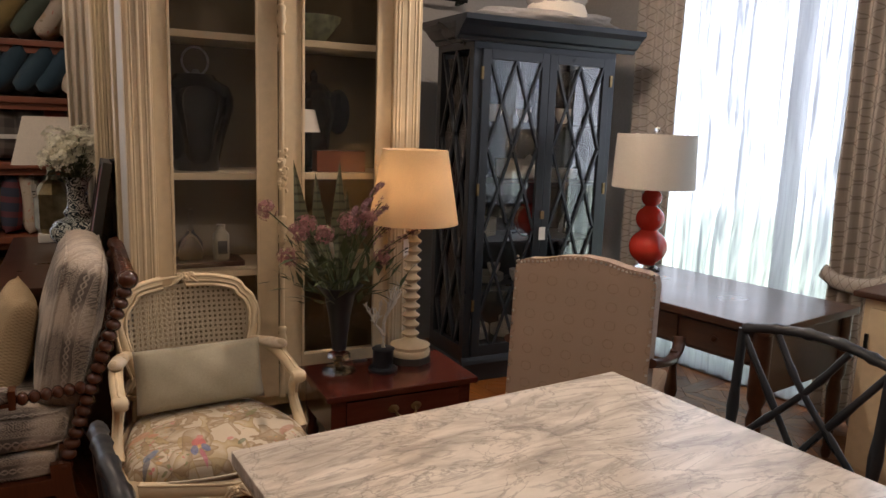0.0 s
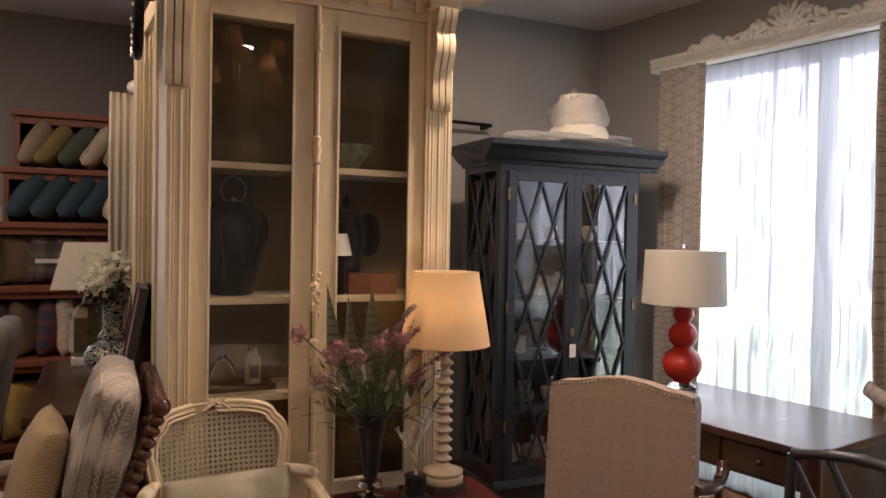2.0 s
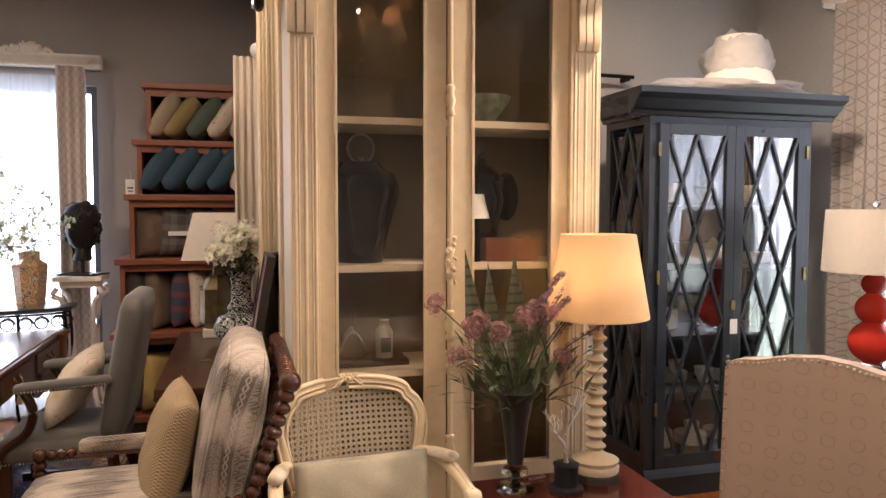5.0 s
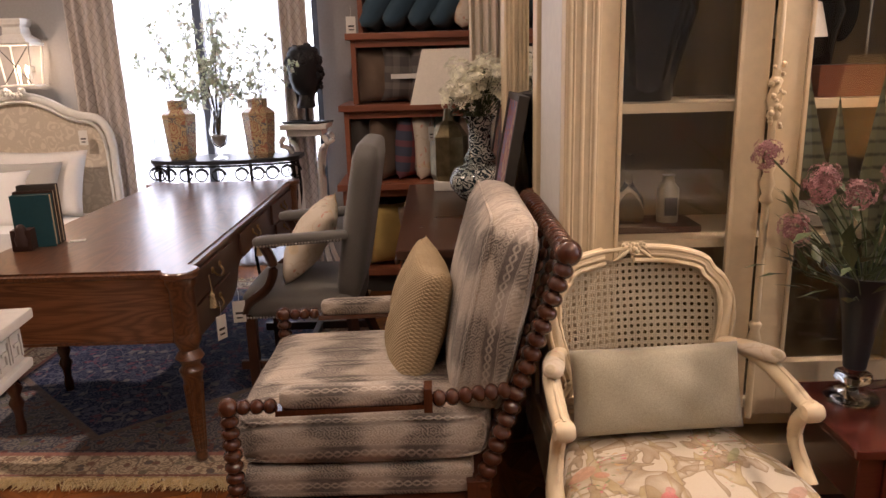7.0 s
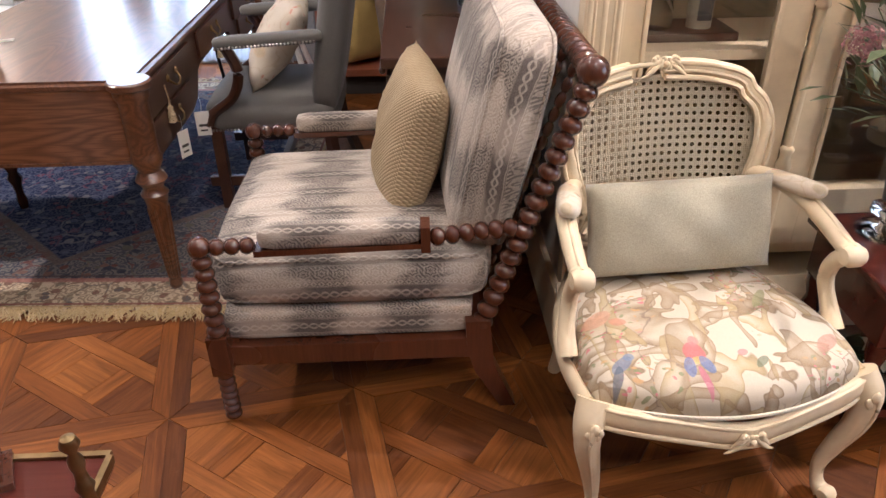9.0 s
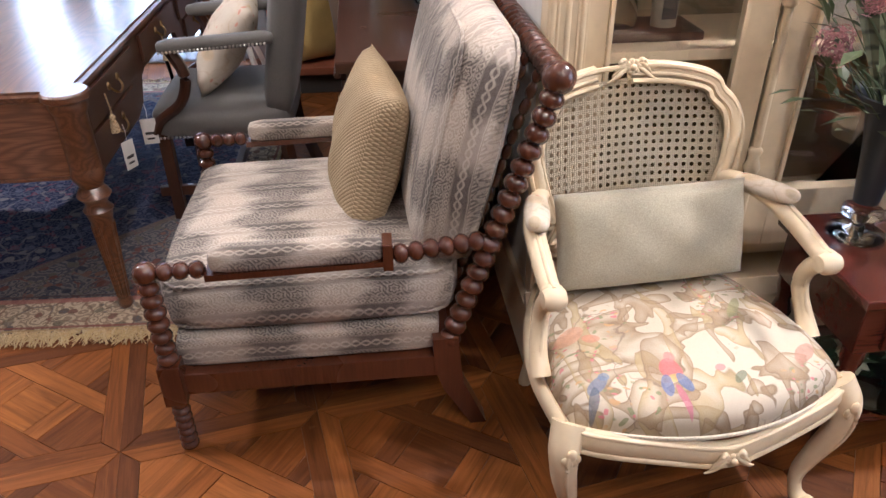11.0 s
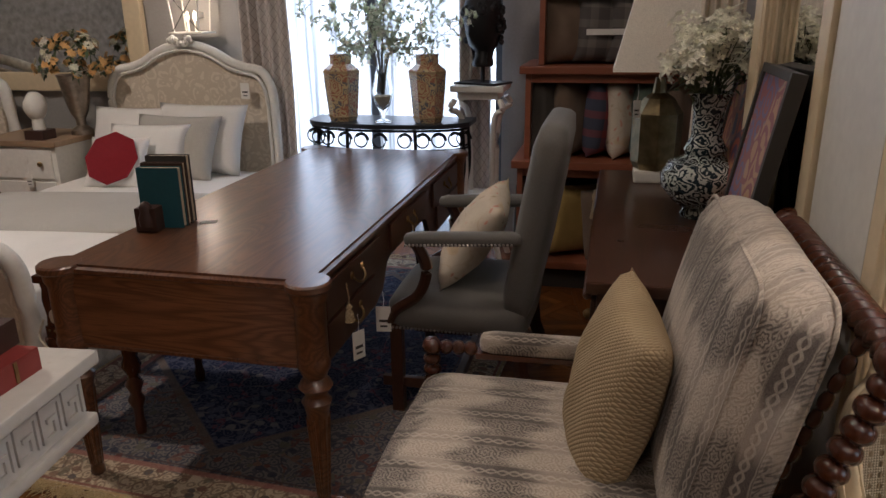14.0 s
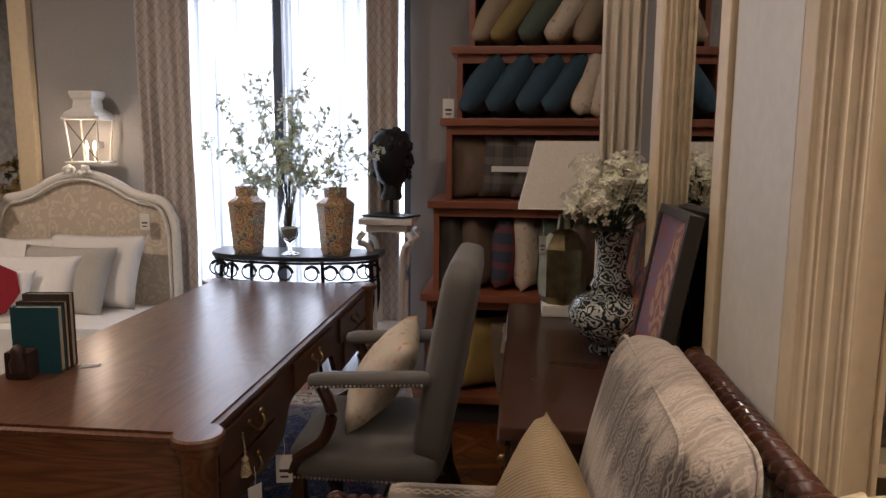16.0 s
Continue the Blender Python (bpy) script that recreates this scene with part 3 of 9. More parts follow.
M_LEAF = paint("leaf_green", (0.075, 0.10, 0.045), 0.5, 20, 0.35)
M_LEAFPALE = foliage("leaf_pale", (0.60, 0.66, 0.48), 0.65)
M_STEM = paint("stem_brown", (0.10, 0.085, 0.05), 0.7, 30, 0.2)
M_PETALWHITE = foliage("petal_cream", (0.80, 0.76, 0.62), 0.3)
M_PETALPINK = foliage("petal_mauve", (0.36, 0.175, 0.175), 0.25)
M_PETALLILAC = paint("petal_lilac", (0.29, 0.175, 0.20), 0.7, 40, 0.3)
M_PETALORANGE = paint("petal_orange", (0.74, 0.45, 0.17), 0.7, 40, 0.3)
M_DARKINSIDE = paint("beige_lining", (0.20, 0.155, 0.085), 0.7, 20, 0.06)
M_BOOKTEAL = paint("teal_cloth", (0.02, 0.09, 0.11), 0.6, 60, 0.15)
M_BOOKDARK = paint("dark_leather", (0.045, 0.022, 0.016), 0.45, 50, 0.2)
M_BOOKRED = paint("red_leather", (0.23, 0.035, 0.03), 0.45, 50, 0.2)
M_PAGES = paint("page_edges", (0.50, 0.42, 0.30), 0.85, 120, 0.1)
M_BLACKGLASS = glass_mat("smoked_glass", (0.03, 0.03, 0.035), 0.02, False)
M_CLEAR = glass_mat("clear_crystal", (0.95, 0.97, 0.96), 0.0, False)
M_PLASTER = paint("white_plaster", (0.70, 0.67, 0.60), 0.6, 30, 0.08)

# ---- building blocks ----
def part(name, bm, mat, parent=None, label="", smooth=None, m=None, bevel=0.0):
    """Links a bmesh as one mesh object under a thing or a part."""
    if bevel:
        bmesh.ops.bevel(bm, geom=[e for e in bm.edges if e.is_manifold and e.calc_face_angle(0) > 0.6], offset=bevel, segments=2, affect="EDGES", profile=0.7)
    me = bpy.data.meshes.new(name)
    bmesh.ops.recalc_face_normals(bm, faces=bm.faces)
    bm.to_mesh(me)
    bm.free()
    if smooth:
        me.shade_smooth()
        if smooth != 180:
            me.set_sharp_from_angle(angle=radians(smooth))
    for q in (mat if isinstance(mat, (list, tuple)) else [mat]):
        me.materials.append(q)
    ob = new(name, me)
    if m is not None:
        ob.matrix_world = m
    if parent is not None:
        ob.parent = parent
    if label:
        ob["label"] = label
    if name in ("stems", "leaves", "petals", "spikes", "blades", "reeding", "nail_trim"):
        ob["kind"] = "stuff"
    return ob


def thing(name, m, label, category, group=""):
    e = new(name)
    e.empty_display_size = 0.05
    e.matrix_basis = m
    return tagged(e, label, category, group)


def box(x0, x1, y0, y1, z0, z1, bm=None):
    bm = bm or bmesh.new()
    bmesh.ops.create_cube(bm, size=1, matrix=Matrix.Translation(((x0 + x1) / 2, (y0 + y1) / 2, (z0 + z1) / 2)) @ Matrix.Diagonal((x1 - x0, y1 - y0, z1 - z0, 1)))
    return bm


def lathe(profile, seg=24, bm=None, m=None):
    """Turned body from (radius, height) pairs."""
    bm = bm or bmesh.new()
    rings = []
    for r, z in profile:
        ring = []
        for i in range(seg):
            a = 2 * math.pi * i / seg
            v = Vector((r * math.cos(a), r * math.sin(a), z))
            ring.append(bm.verts.new(m @ v if m is not None else v))
        rings.append(ring)
    for a, b in zip(rings, rings[1:]):
        for i in range(seg):
            bm.faces.new((a[i], a[(i + 1) % seg], b[(i + 1) % seg], b[i]))
    if profile[0][0] > 1e-4:
        bm.faces.new(rings[0][::-1])
    if profile[-1][0] > 1e-4:
        bm.faces.new(rings[-1])
    return bm


def along(a, b):
    """A frame at a whose z axis points to b."""
    a, b = Vector(a), Vector(b)
    return Matrix.Translation(a) @ (b - a).to_track_quat("Z", "Y").to_matrix().to_4x4()


def tube(points, r, seg=8, bm=None, taper=None, flat=1.0):
    """A round bar swept through points; taper gives a radius factor for each point, flat squashes it sideways."""
    bm = bm or bmesh.new()
    pts = [Vector(p) for p in points]
    rings = []
    up = Vector((0, 0, 1))
    for i, p in enumerate(pts):
        d = (pts[min(i + 1, len(pts) - 1)] - pts[max(i - 1, 0)]).normalized()
        side = d.cross(up)
        if side.length < 0.05:
            side = d.cross(Vector((0, 1, 0)))
        side.normalize()
        nn = side.cross(d).normalized()
        k = r * (taper[i] if taper else 1)
        rings.append([bm.verts.new(p + k * (math.cos(2 * math.pi * j / seg) * side * flat + math.sin(2 * math.pi * j / seg) * nn)) for j in range(seg)])
    for a, b in zip(rings, rings[1:]):
        for j in range(seg):
            bm.faces.new((a[j], a[(j + 1) % seg], b[(j + 1) % seg], b[j]))
    bm.faces.new(rings[0][::-1]), bm.faces.new(rings[-1])
    return bm


def smooth_path(points, n=8):
    """Catmull-Rom through points."""
    p = [Vector(q) for q in points]
    p = [2 * p[0] - p[1]] + p + [2 * p[-1] - p[-2]]
    out = []
    for i in range(1, len(p) - 2):
        for k in range(n):
            t = k / n
            out.append(0.5 * (2 * p[i] + (p[i + 1] - p[i - 1]) * t + (2 * p[i - 1] - 5 * p[i] + 4 * p[i + 1] - p[i + 2]) * t * t + (3 * p[i] - p[i - 1] - 3 * p[i + 1] + p[i + 2]) * t ** 3))
    return out + [p[-2]]


def extrude_poly(poly, depth, m=None, bm=None):
    """Flat outline (x, z) made depth thick along y."""
    bm = bm or bmesh.new()
    m = m if m is not None else Matrix()
    a = [bm.verts.new(m @ Vector((x, 0, z))) for x, z in poly]
    b = [bm.verts.new(m @ Vector((x, depth, z))) for x, z in poly]
    n = len(a)
    bm.faces.new(a), bm.faces.new(b[::-1])
    for i in range(n):
        bm.faces.new((a[i], b[i], b[(i + 1) % n], a[(i + 1) % n]))
    return bm


def profile_bar(poly, a, b, bm=None, up=(0, 0, 1)):
    """Moulding of section (u outwards, w upwards) from a to b; outwards is to the right of the way a to b."""
    bm = bm or bmesh.new()
    a, b, up = Vector(a), Vector(b), Vector(up)
    d = (b - a).normalized()
    o = d.cross(up).normalized()
    r0 = [bm.verts.new(a + o * u + up * w) for u, w in poly]
    r1 = [bm.verts.new(b + o * u + up * w) for u, w in poly]
    n = len(poly)
    bm.faces.new(r0), bm.faces.new(r1[::-1])
    for i in range(n):
        bm.faces.new((r0[i], r0[(i + 1) % n], r1[(i + 1) % n], r1[i]))
    return bm


def cushion(w, h, t, bm=None, m=None, n=14, pinch=0.06, power=0.45, sag=0.0, seed=0):
    """Stuffed cushion w by h in the x z plane, t thick along y; corners pulled out, edges drawn in."""
    bm = bm or bmesh.new()
    m = m if m is not None else Matrix()
    rnd = random.Random(seed)
    ph = [rnd.uniform(0, 6.28) for _ in range(4)]
    sides = []
    for s in (-1, 1):
        g = []
        for i in range(n + 1):
            row = []
            for j in range(n + 1):
                u, v = 2 * i / n - 1, 2 * j / n - 1
                x = u * w / 2 * (1 - pinch * (1 - u * u) * 0 - pinch * (1 - v * v) * abs(u))
                z = v * h / 2 * (1 - pinch * (1 - u * u) * abs(v))
                y = s * t / 2 * max(0, (1 - u * u) * (1 - v * v)) ** power
                y += s * 0.03 * t * (math.sin(5 * u + ph[0]) * math.sin(4 * v + ph[1]) + 0.6 * math.sin(9 * u + 5 * v + ph[2])) * (1 - u * u) * (1 - v * v)
                z -= sag * (1 - v * v) * h * 0.2
                row.append(bm.verts.new(m @ Vector((x, y, z))) if s == -1 or (0 < i < n and 0 < j < n) else sides[0][i][j])
            g.append(row)
        sides.append(g)
        for i in range(n):
            for j in range(n):
                f = (g[i][j], g[i + 1][j], g[i + 1][j + 1], g[i][j + 1])
                bm.faces.new(f if s == -1 else f[::-1])
    return bm


def rounded_box(w, d, h, r, bm=None, m=None, seg=4, puff=0.0):
    """Upholstery block centred on x y, standing on z 0, with rounded edges and swollen faces."""
    b2 = bmesh.new()
    bmesh.ops.create_cube(b2, size=1, matrix=Matrix.Translation((0, 0, h / 2)) @ Matrix.Diagonal((w, d, h, 1)))
    bmesh.ops.subdivide_edges(b2, edges=b2.edges, cuts=9, use_grid_fill=True)
    hs = Vector((w / 2, d / 2, h / 2))
    for v in b2.verts:
        p = v.co - Vector((0, 0, h / 2))
        inner = Vector([max(-hs[i] + r, min(hs[i] - r, p[i])) for i in range(3)])
        dd = p - inner
        q = inner + dd.normalized() * r if dd.length > 1e-6 else p
        if puff:
            k = [1 - (q[i] / hs[i]) ** 2 for i in range(3)]
            q += Vector((math.copysign(puff * k[1] * k[2], q.x) if abs(q.x) > hs.x * 0.8 else 0, math.copysign(puff * k[0] * k[2], q.y) if abs(q.y) > hs.y * 0.8 else 0, math.copysign(puff * k[0] * k[1], q.z) if abs(q.z) > hs.z * 0.6 else 0))
        v.co = q + Vector((0, 0, h / 2))
    if m is not None:
        bmesh.ops.transform(b2, matrix=m, verts=b2.verts)
    if bm is None:
        return b2
    join(bm, b2)
    return bm


def join(bm, other):
    me = bpy.data.meshes.new("tmp")
    other.to_mesh(me)
    other.free()
    bm.from_mesh(me)
    bpy.data.meshes.remove(me)
    return bm


def ball(r, c, bm=None, seg=10, s=(1, 1, 1)):
    bm = bm or bmesh.new()
    bmesh.ops.create_uvsphere(bm, u_segments=seg, v_segments=max(6, seg * 2 // 3), radius=r, matrix=Matrix.Translation(c) @ Matrix.Diagonal((*s, 1)))
    return bm


def wall(name, x0, x1, y0, y1, z0, z1, mat):
    return tagged(part(name, box(x0, x1, y0, y1, z0, z1), mat), "taupe painted plaster wall", "wall", "", "structure")


def drape(name, path, z0, z1, mat, folds, depth, label, seed=1, waist=None, cat="curtain", thick=0.0):
    """Hanging cloth along the straight line path ((x, y), (x, y)); waist = (height, factor) gathers it at a tie-back."""
    bm = bmesh.new()
    rnd = random.Random(seed)
    (ax, ay), (bx, by) = path
    d = Vector((bx - ax, by - ay, 0))
    L = d.length
    d.normalize()
    o = Vector((d.y, -d.x, 0))
    nu, nv = folds * 8, 14
    ph = [rnd.uniform(0.7, 1.3) for _ in range(folds + 1)]
    grid = []
    for j in range(nv + 1):
        z = z0 + (z1 - z0) * j / nv
        row = []
        for i in range(nu + 1):
            u = i / nu
            k = u * folds
            a = depth * ph[int(min(k, folds - 1e-6))] * math.sin(2 * math.pi * k) * (0.75 + 0.25 * math.sin(3 * j / nv + u * 4))
            uu = u + 0.012 * math.sin(j * 0.9 + u * 9)
            if waist:
                g = 1 - (1 - waist[1]) * math.exp(-((z - waist[0]) / 0.35) ** 2)
                uu = waist[2] + (uu - waist[2]) * g
            p = Vector((ax, ay, z)) + d * (uu * L) + o * a
            row.append(bm.verts.new(p))
        grid.append(row)
    for j in range(nv):
        for i in range(nu):
            bm.faces.new((grid[j][i], grid[j][i + 1], grid[j + 1][i + 1], grid[j + 1][i]))
    ob = part(name, bm, mat, None, "", 180)
    tagged(ob, label, cat)
    return ob

# ---- structure ----
CEIL = 3.2
M_FLOORBASE = wood("floor_joint", (0.05, 0.018, 0.008), (0.09, 0.035, 0.015), "X", 0.45)
floor = tagged(part("floor", box(-6.2, 4.6, -3.2, 6.4, -0.2, -0.004), M_FLOORBASE), "worn brown parquet floor in square panels", "floor", "", "structure")
ceiling = tagged(part("ceiling", box(-6.2, 4.6, -3.2, 6.4, CEIL, CEIL + 0.15), M_CEIL), "plain painted ceiling", "ceiling", "", "structure")
tagged(part("ceiling_soffit", box(-6.2, 2.07, -3.2, 4.6, CEIL - 0.05, CEIL), paint("tan_ceiling_paint", (0.36, 0.27, 0.18), 0.85, 60, 0.05)), "lowered part of the ceiling", "ceiling", "", "structure")
NY = 6.25
# north wall with its tall window
WX0, WX1, WZ0, WZ1 = -2.72, -1.0, 0.08, 2.45
wall("wall_north", -6.2, WX0, NY, NY + 0.18, 0, CEIL, M_WALL)
wall("wall_north_b", WX1, 0.4, NY, NY + 0.18, 0, CEIL, M_WALL)
wall("wall_north_c", WX0, WX1, NY, NY + 0.18, WZ1, CEIL, M_WALL)
wall("wall_north_d", WX0, WX1, NY, NY + 0.18, 0, WZ0, M_WALL)
# cross wall behind the cabinets and the return beside the bookcase
wall("wall_cross", 0.25, 3.6, 4.6, 4.75, 0, CEIL, M_WALL)
wall("wall_return", 0.25, 0.4, 4.75, NY, 0, CEIL, M_WALL)
# far sides that close the place
wall("wall_west", -6.2, -6.05, -3.2, NY, 0, CEIL, M_WALL)
wall("wall_south", -6.05, 4.6, -3.2, -3.05, 0, CEIL, M_WALL)
# east wall, a little out of square, with its window
EX, EY, EA = 3.42, 4.6, math.degrees(math.atan(0.165))
EW = pose(EX, EY, 0, 0, 0, -90 + EA)


def east(u0, u1, v0, v1, z0, z1):
    """Box in the east wall's frame: u runs south along it, v outwards."""
    bm = box(u0, u1, v0, v1, z0, z1)
    bmesh.ops.transform(bm, matrix=EW, verts=bm.verts)
    return bm


EU0, EU1, EZ0, EZ1 = 0.62, 4.4, 0.05, 2.72
for i, (a, b, c, d) in enumerate(((-0.2, EU0, 0, CEIL), (EU1, 7.9, 0, CEIL), (EU0, EU1, EZ1, CEIL), (EU0, EU1, 0, EZ0))):
    tagged(part("wall_east" + ("", "_b", "_c", "_d")[i], east(a, b, 0.0, 0.18, c, d), M_WALL), "taupe painted plaster wall", "wall", "", "structure")


def daylight(name, base, green):
    """Bright overcast sky with a hazy garden below."""
    k = Mat(name, 1.0)
    sep = k.n("SeparateXYZ")
    k.l(k.coord(), sep.inputs[0])
    z = k.math("ADD", sep.outputs[2], k.math("MULTIPLY", k.noise(k.coord(), 3.5, 5), 0.5))
    col = k.ramp(k.math("MULTIPLY", z, 0.4), [(green * 0.4, (0.46, 0.58, 0.44)), (green * 0.4 + 0.05, (0.86, 0.93, 1.0))])
    em = k.n("Emission", Strength=base)
    k.l(col, em.inputs[0])
    k.l(em.outputs[0], k.t.nodes["Material Output"].inputs[0])
    return k.m


DAY_N, DAY_E = 4.5, 4.9
tagged(part("backdrop_north", box(-4.2, 0.3, 7.3, 7.32, -0.5, 4.0), daylight("day_north", DAY_N, 0.2)), "bright overcast daylight outside the window", "backdrop", "", "structure")
bm = east(-0.8, 6.2, 1.1, 1.12, -0.5, 4.0)
tagged(part("backdrop_east", bm, daylight("day_east", DAY_E, 1.18)), "bright overcast daylight and a hazy garden outside", "backdrop", "", "structure")

# ---- cream glazed cabinet ----
def bars(parts, mat, name, parent, bevel=0.003):
    for b in parts:
        part(name, box(*b), mat, parent, "", None, None, bevel)


CB = thing("display_cabinet", pose(0.785, 3.10, -0.047) @ Matrix.Diagonal((1.03, 1.03, 1.03, 1)), "tall cream painted cabinet with two glazed doors and carved cornice", "cabinet")
W2 = 0.62
part("body_side", box(-W2 + 0.03, -W2 + 0.06, 0.02, 0.42, 0.046, 2.6), M_CREAMSIDE, CB, "pale painted side panel")
part("body_side", box(W2 - 0.03, W2, 0.02, 0.42, 0.046, 2.6), M_CREAMSIDE, CB, "pale painted side panel")
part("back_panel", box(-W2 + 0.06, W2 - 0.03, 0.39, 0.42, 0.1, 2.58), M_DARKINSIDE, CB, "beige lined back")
part("top_panel", box(-W2 + 0.06, W2 - 0.03, 0.03, 0.39, 2.55, 2.6), M_CREAM, CB)
part("floor_panel", box(-W2 + 0.06, W2 - 0.03, 0.03, 0.39, 0.30, 0.36), M_CREAM, CB)
bm = box(-W2 + 0.01, W2 + 0.02, -0.10, 0.42, 0.046, 0.24)
part("plinth", bm, M_CREAM, CB, "", None, None, 0.008)
part("plinth_moulding", profile_bar([(0, 0), (0.03, 0), (0.02, 0.02), (0.005, 0.045), (0, 0.045)], (-W2 + 0.01, -0.07, 0.24), (W2 + 0.02, -0.07, 0.24)), M_CREAM, CB)
for s in (-1, 1):
    x0, x1 = (-W2 + 0.03, -W2 + 0.13) if s < 0 else (W2 - 0.13, W2)
    pil = part("pilaster", box(x0, x1, -0.045, 0.02, 0.24, 2.6), M_CREAM, CB, "reeded pilaster", None, None, 0.004)
    for i, (o, r) in enumerate(((0.018, 0.008), (0.034, 0.004), (0.065, 0.009), (0.096, 0.004), (0.112, 0.008))):
        part("reed", lathe([(r, 0.30), (r, 2.15)], 10, None, Matrix.Translation((x0 + o * (x1 - x0) / 0.13, -0.046 + r * 0.72, 0))), M_CREAM, pil, "", 60)
    # scrolled corbel
    pr = [(0, 2.16), (0.02, 2.16), (0.032, 2.20), (0.026, 2.26), (0.03, 2.33), (0.06, 2.40), (0.066, 2.46), (0.05, 2.50), (0.075, 2.55), (0.085, 2.60), (0, 2.60)]
    bm = bmesh.new()
    for k in range(3):
        extrude_poly([(u, w) for u, w in pr], 0.026, Matrix.Translation((x1 - 0.11 + 0.032 * k, -0.046, 0)) @ Matrix.Rotation(radians(90), 4, "Z") @ Matrix.Rotation(radians(180), 4, "Z") @ Matrix.Translation((0, 0, 0)), bm)
    part("corbel", bm, M_CREAM, CB, "carved scroll corbel", 35, None, 0.004)
    part("cap_block", box(x0 - 0.012, x1 + 0.012, -0.10, 0.03, 2.60, 2.66), M_CREAM, CB, "", None, None, 0.006)
# doors
for s in (-1, 1):
    d = part("door", box(*((-0.49, -0.435) if s < 0 else (0.43, 0.49)), -0.02, 0.02, 0.36, 2.55), M_CREAM, CB, "glazed door", None, None, 0.004)
    inner = (-0.09, -0.012) if s < 0 else (0.012, 0.088)
    part("stile", box(*inner, -0.02, 0.02, 0.36, 2.55), M_CREAM, d, "", None, None, 0.004)
    a, b = (-0.435, -0.09) if s < 0 else (0.088, 0.43)
    part("rail", box(a, b, -0.02, 0.02, 2.465, 2.55), M_CREAM, d, "", None, None, 0.004)
    part("rail", box(a, b, -0.02, 0.02, 0.36, 0.535), M_CREAM, d, "", None, None, 0.004)
    part("glass_pane", box(a, b, 0.002, 0.006, 0.53, 2.47), M_GLASS, d, "old clear glass pane").visible_shadow = False
    for q in ((a, a + 0.012), (b - 0.012, b)):
        part("bead", box(*q, -0.028, -0.018, 0.535, 2.465), M_CREAM, d, "", None, None, 0.003)
bm = lathe([(0.011, 0.36), (0.011, 2.55)], 10, None, Matrix.Translation((0.0, -0.035, 0)))
part("bolt_rod", bm, M_CREAM, CB, "painted cremone bolt", 60)
for z in (0.62, 1.10, 1.34, 1.95, 2.42):
    big = z == 1.34
    bm = lathe([(0.011, z - 0.06), (0.02, z - 0.05), (0.013, z - 0.03), (0.022, z), (0.013, z + 0.03), (0.02, z + 0.05), (0.011, z + 0.06)], 10, None, Matrix.Translation((0, -0.035, 0)))
    if big:
        rnd = random.Random(4)
        for i in range(34):
            ball(rnd.uniform(0.005, 0.010), (rnd.uniform(-0.018, 0.018), -0.045 + rnd.uniform(-0.010, 0.01), z + rnd.uniform(-0.08, 0.1)), bm, 7)
    part("bolt_handle" if big else "bolt_collar", bm, M_CREAM, CB, "carved painted bolt fitting", 60)
# cornice with dentils
CP = [(0, 0), (0.055, 0), (0.06, 0.02), (0.05, 0.03), (0.075, 0.055), (0.085, 0.075), (0.085, 0.10), (0.11, 0.115), (0.15, 0.165), (0.175, 0.19), (0.175, 0.215), (0, 0.215)]
part("cornice", profile_bar(CP, (-W2 - 0.10, 0.0, 2.66), (W2 + 0.10, 0.0, 2.66)), M_CREAM, CB, "stepped moulded cornice")
for s in (-1, 1):
    a, b = ((s * W2, 0.42, 2.66), (s * W2, -0.005, 2.66))
    part("cornice_return", profile_bar([(u * 0.55, w) for u, w in CP], *((a, b) if s < 0 else (b, a))), M_CREAM, CB)
    bm = box(s * (W2 + 0.05) - 0.075, s * (W2 + 0.05) + 0.075, -0.15, -0.02, 2.66, 2.74)
    box(s * (W2 + 0.05) - 0.095, s * (W2 + 0.05) + 0.095, -0.20, -0.02, 2.80, 2.88, bm)
    box(s * (W2 + 0.05) - 0.06, s * (W2 + 0.05) + 0.06, -0.13, -0.02, 2.735, 2.805, bm)
    part("corner_block", bm, M_CREAM, CB, "", None, None, 0.012)
part("frieze", box(-W2 + 0.13, W2 - 0.13, -0.04, 0.02, 2.55, 2.66), M_CREAM, CB)
part("frieze_lath", box(-W2 + 0.14, W2 - 0.14, -0.062, -0.04, 2.628, 2.650), M_CREAM, CB, "", None, None, 0.003)
part("frieze_lath", box(-W2 + 0.14, W2 - 0.14, -0.056, -0.04, 2.592, 2.606), M_CREAM, CB, "", None, None, 0.003)
for i in range(9):
    x = -0.44 + i * 0.11
    part("dentil", box(x - 0.016, x + 0.016, -0.066, -0.04, 2.576, 2.640), M_CREAM, CB, "carved cream dentil", None, None, 0.003)
for z in (0.92, 1.33, 1.89):
    part("shelf", box(-W2 + 0.06, W2 - 0.03, 0.05, 0.39, z - 0.028, z), M_CREAM, CB, "", None, None, 0.003)


def turned(name, m, prof, mat, label, cat, seg=28, group=""):
    ob = part(name, lathe(prof, seg), mat, None, "", 50, m)
    return tagged(ob, label, cat, group)


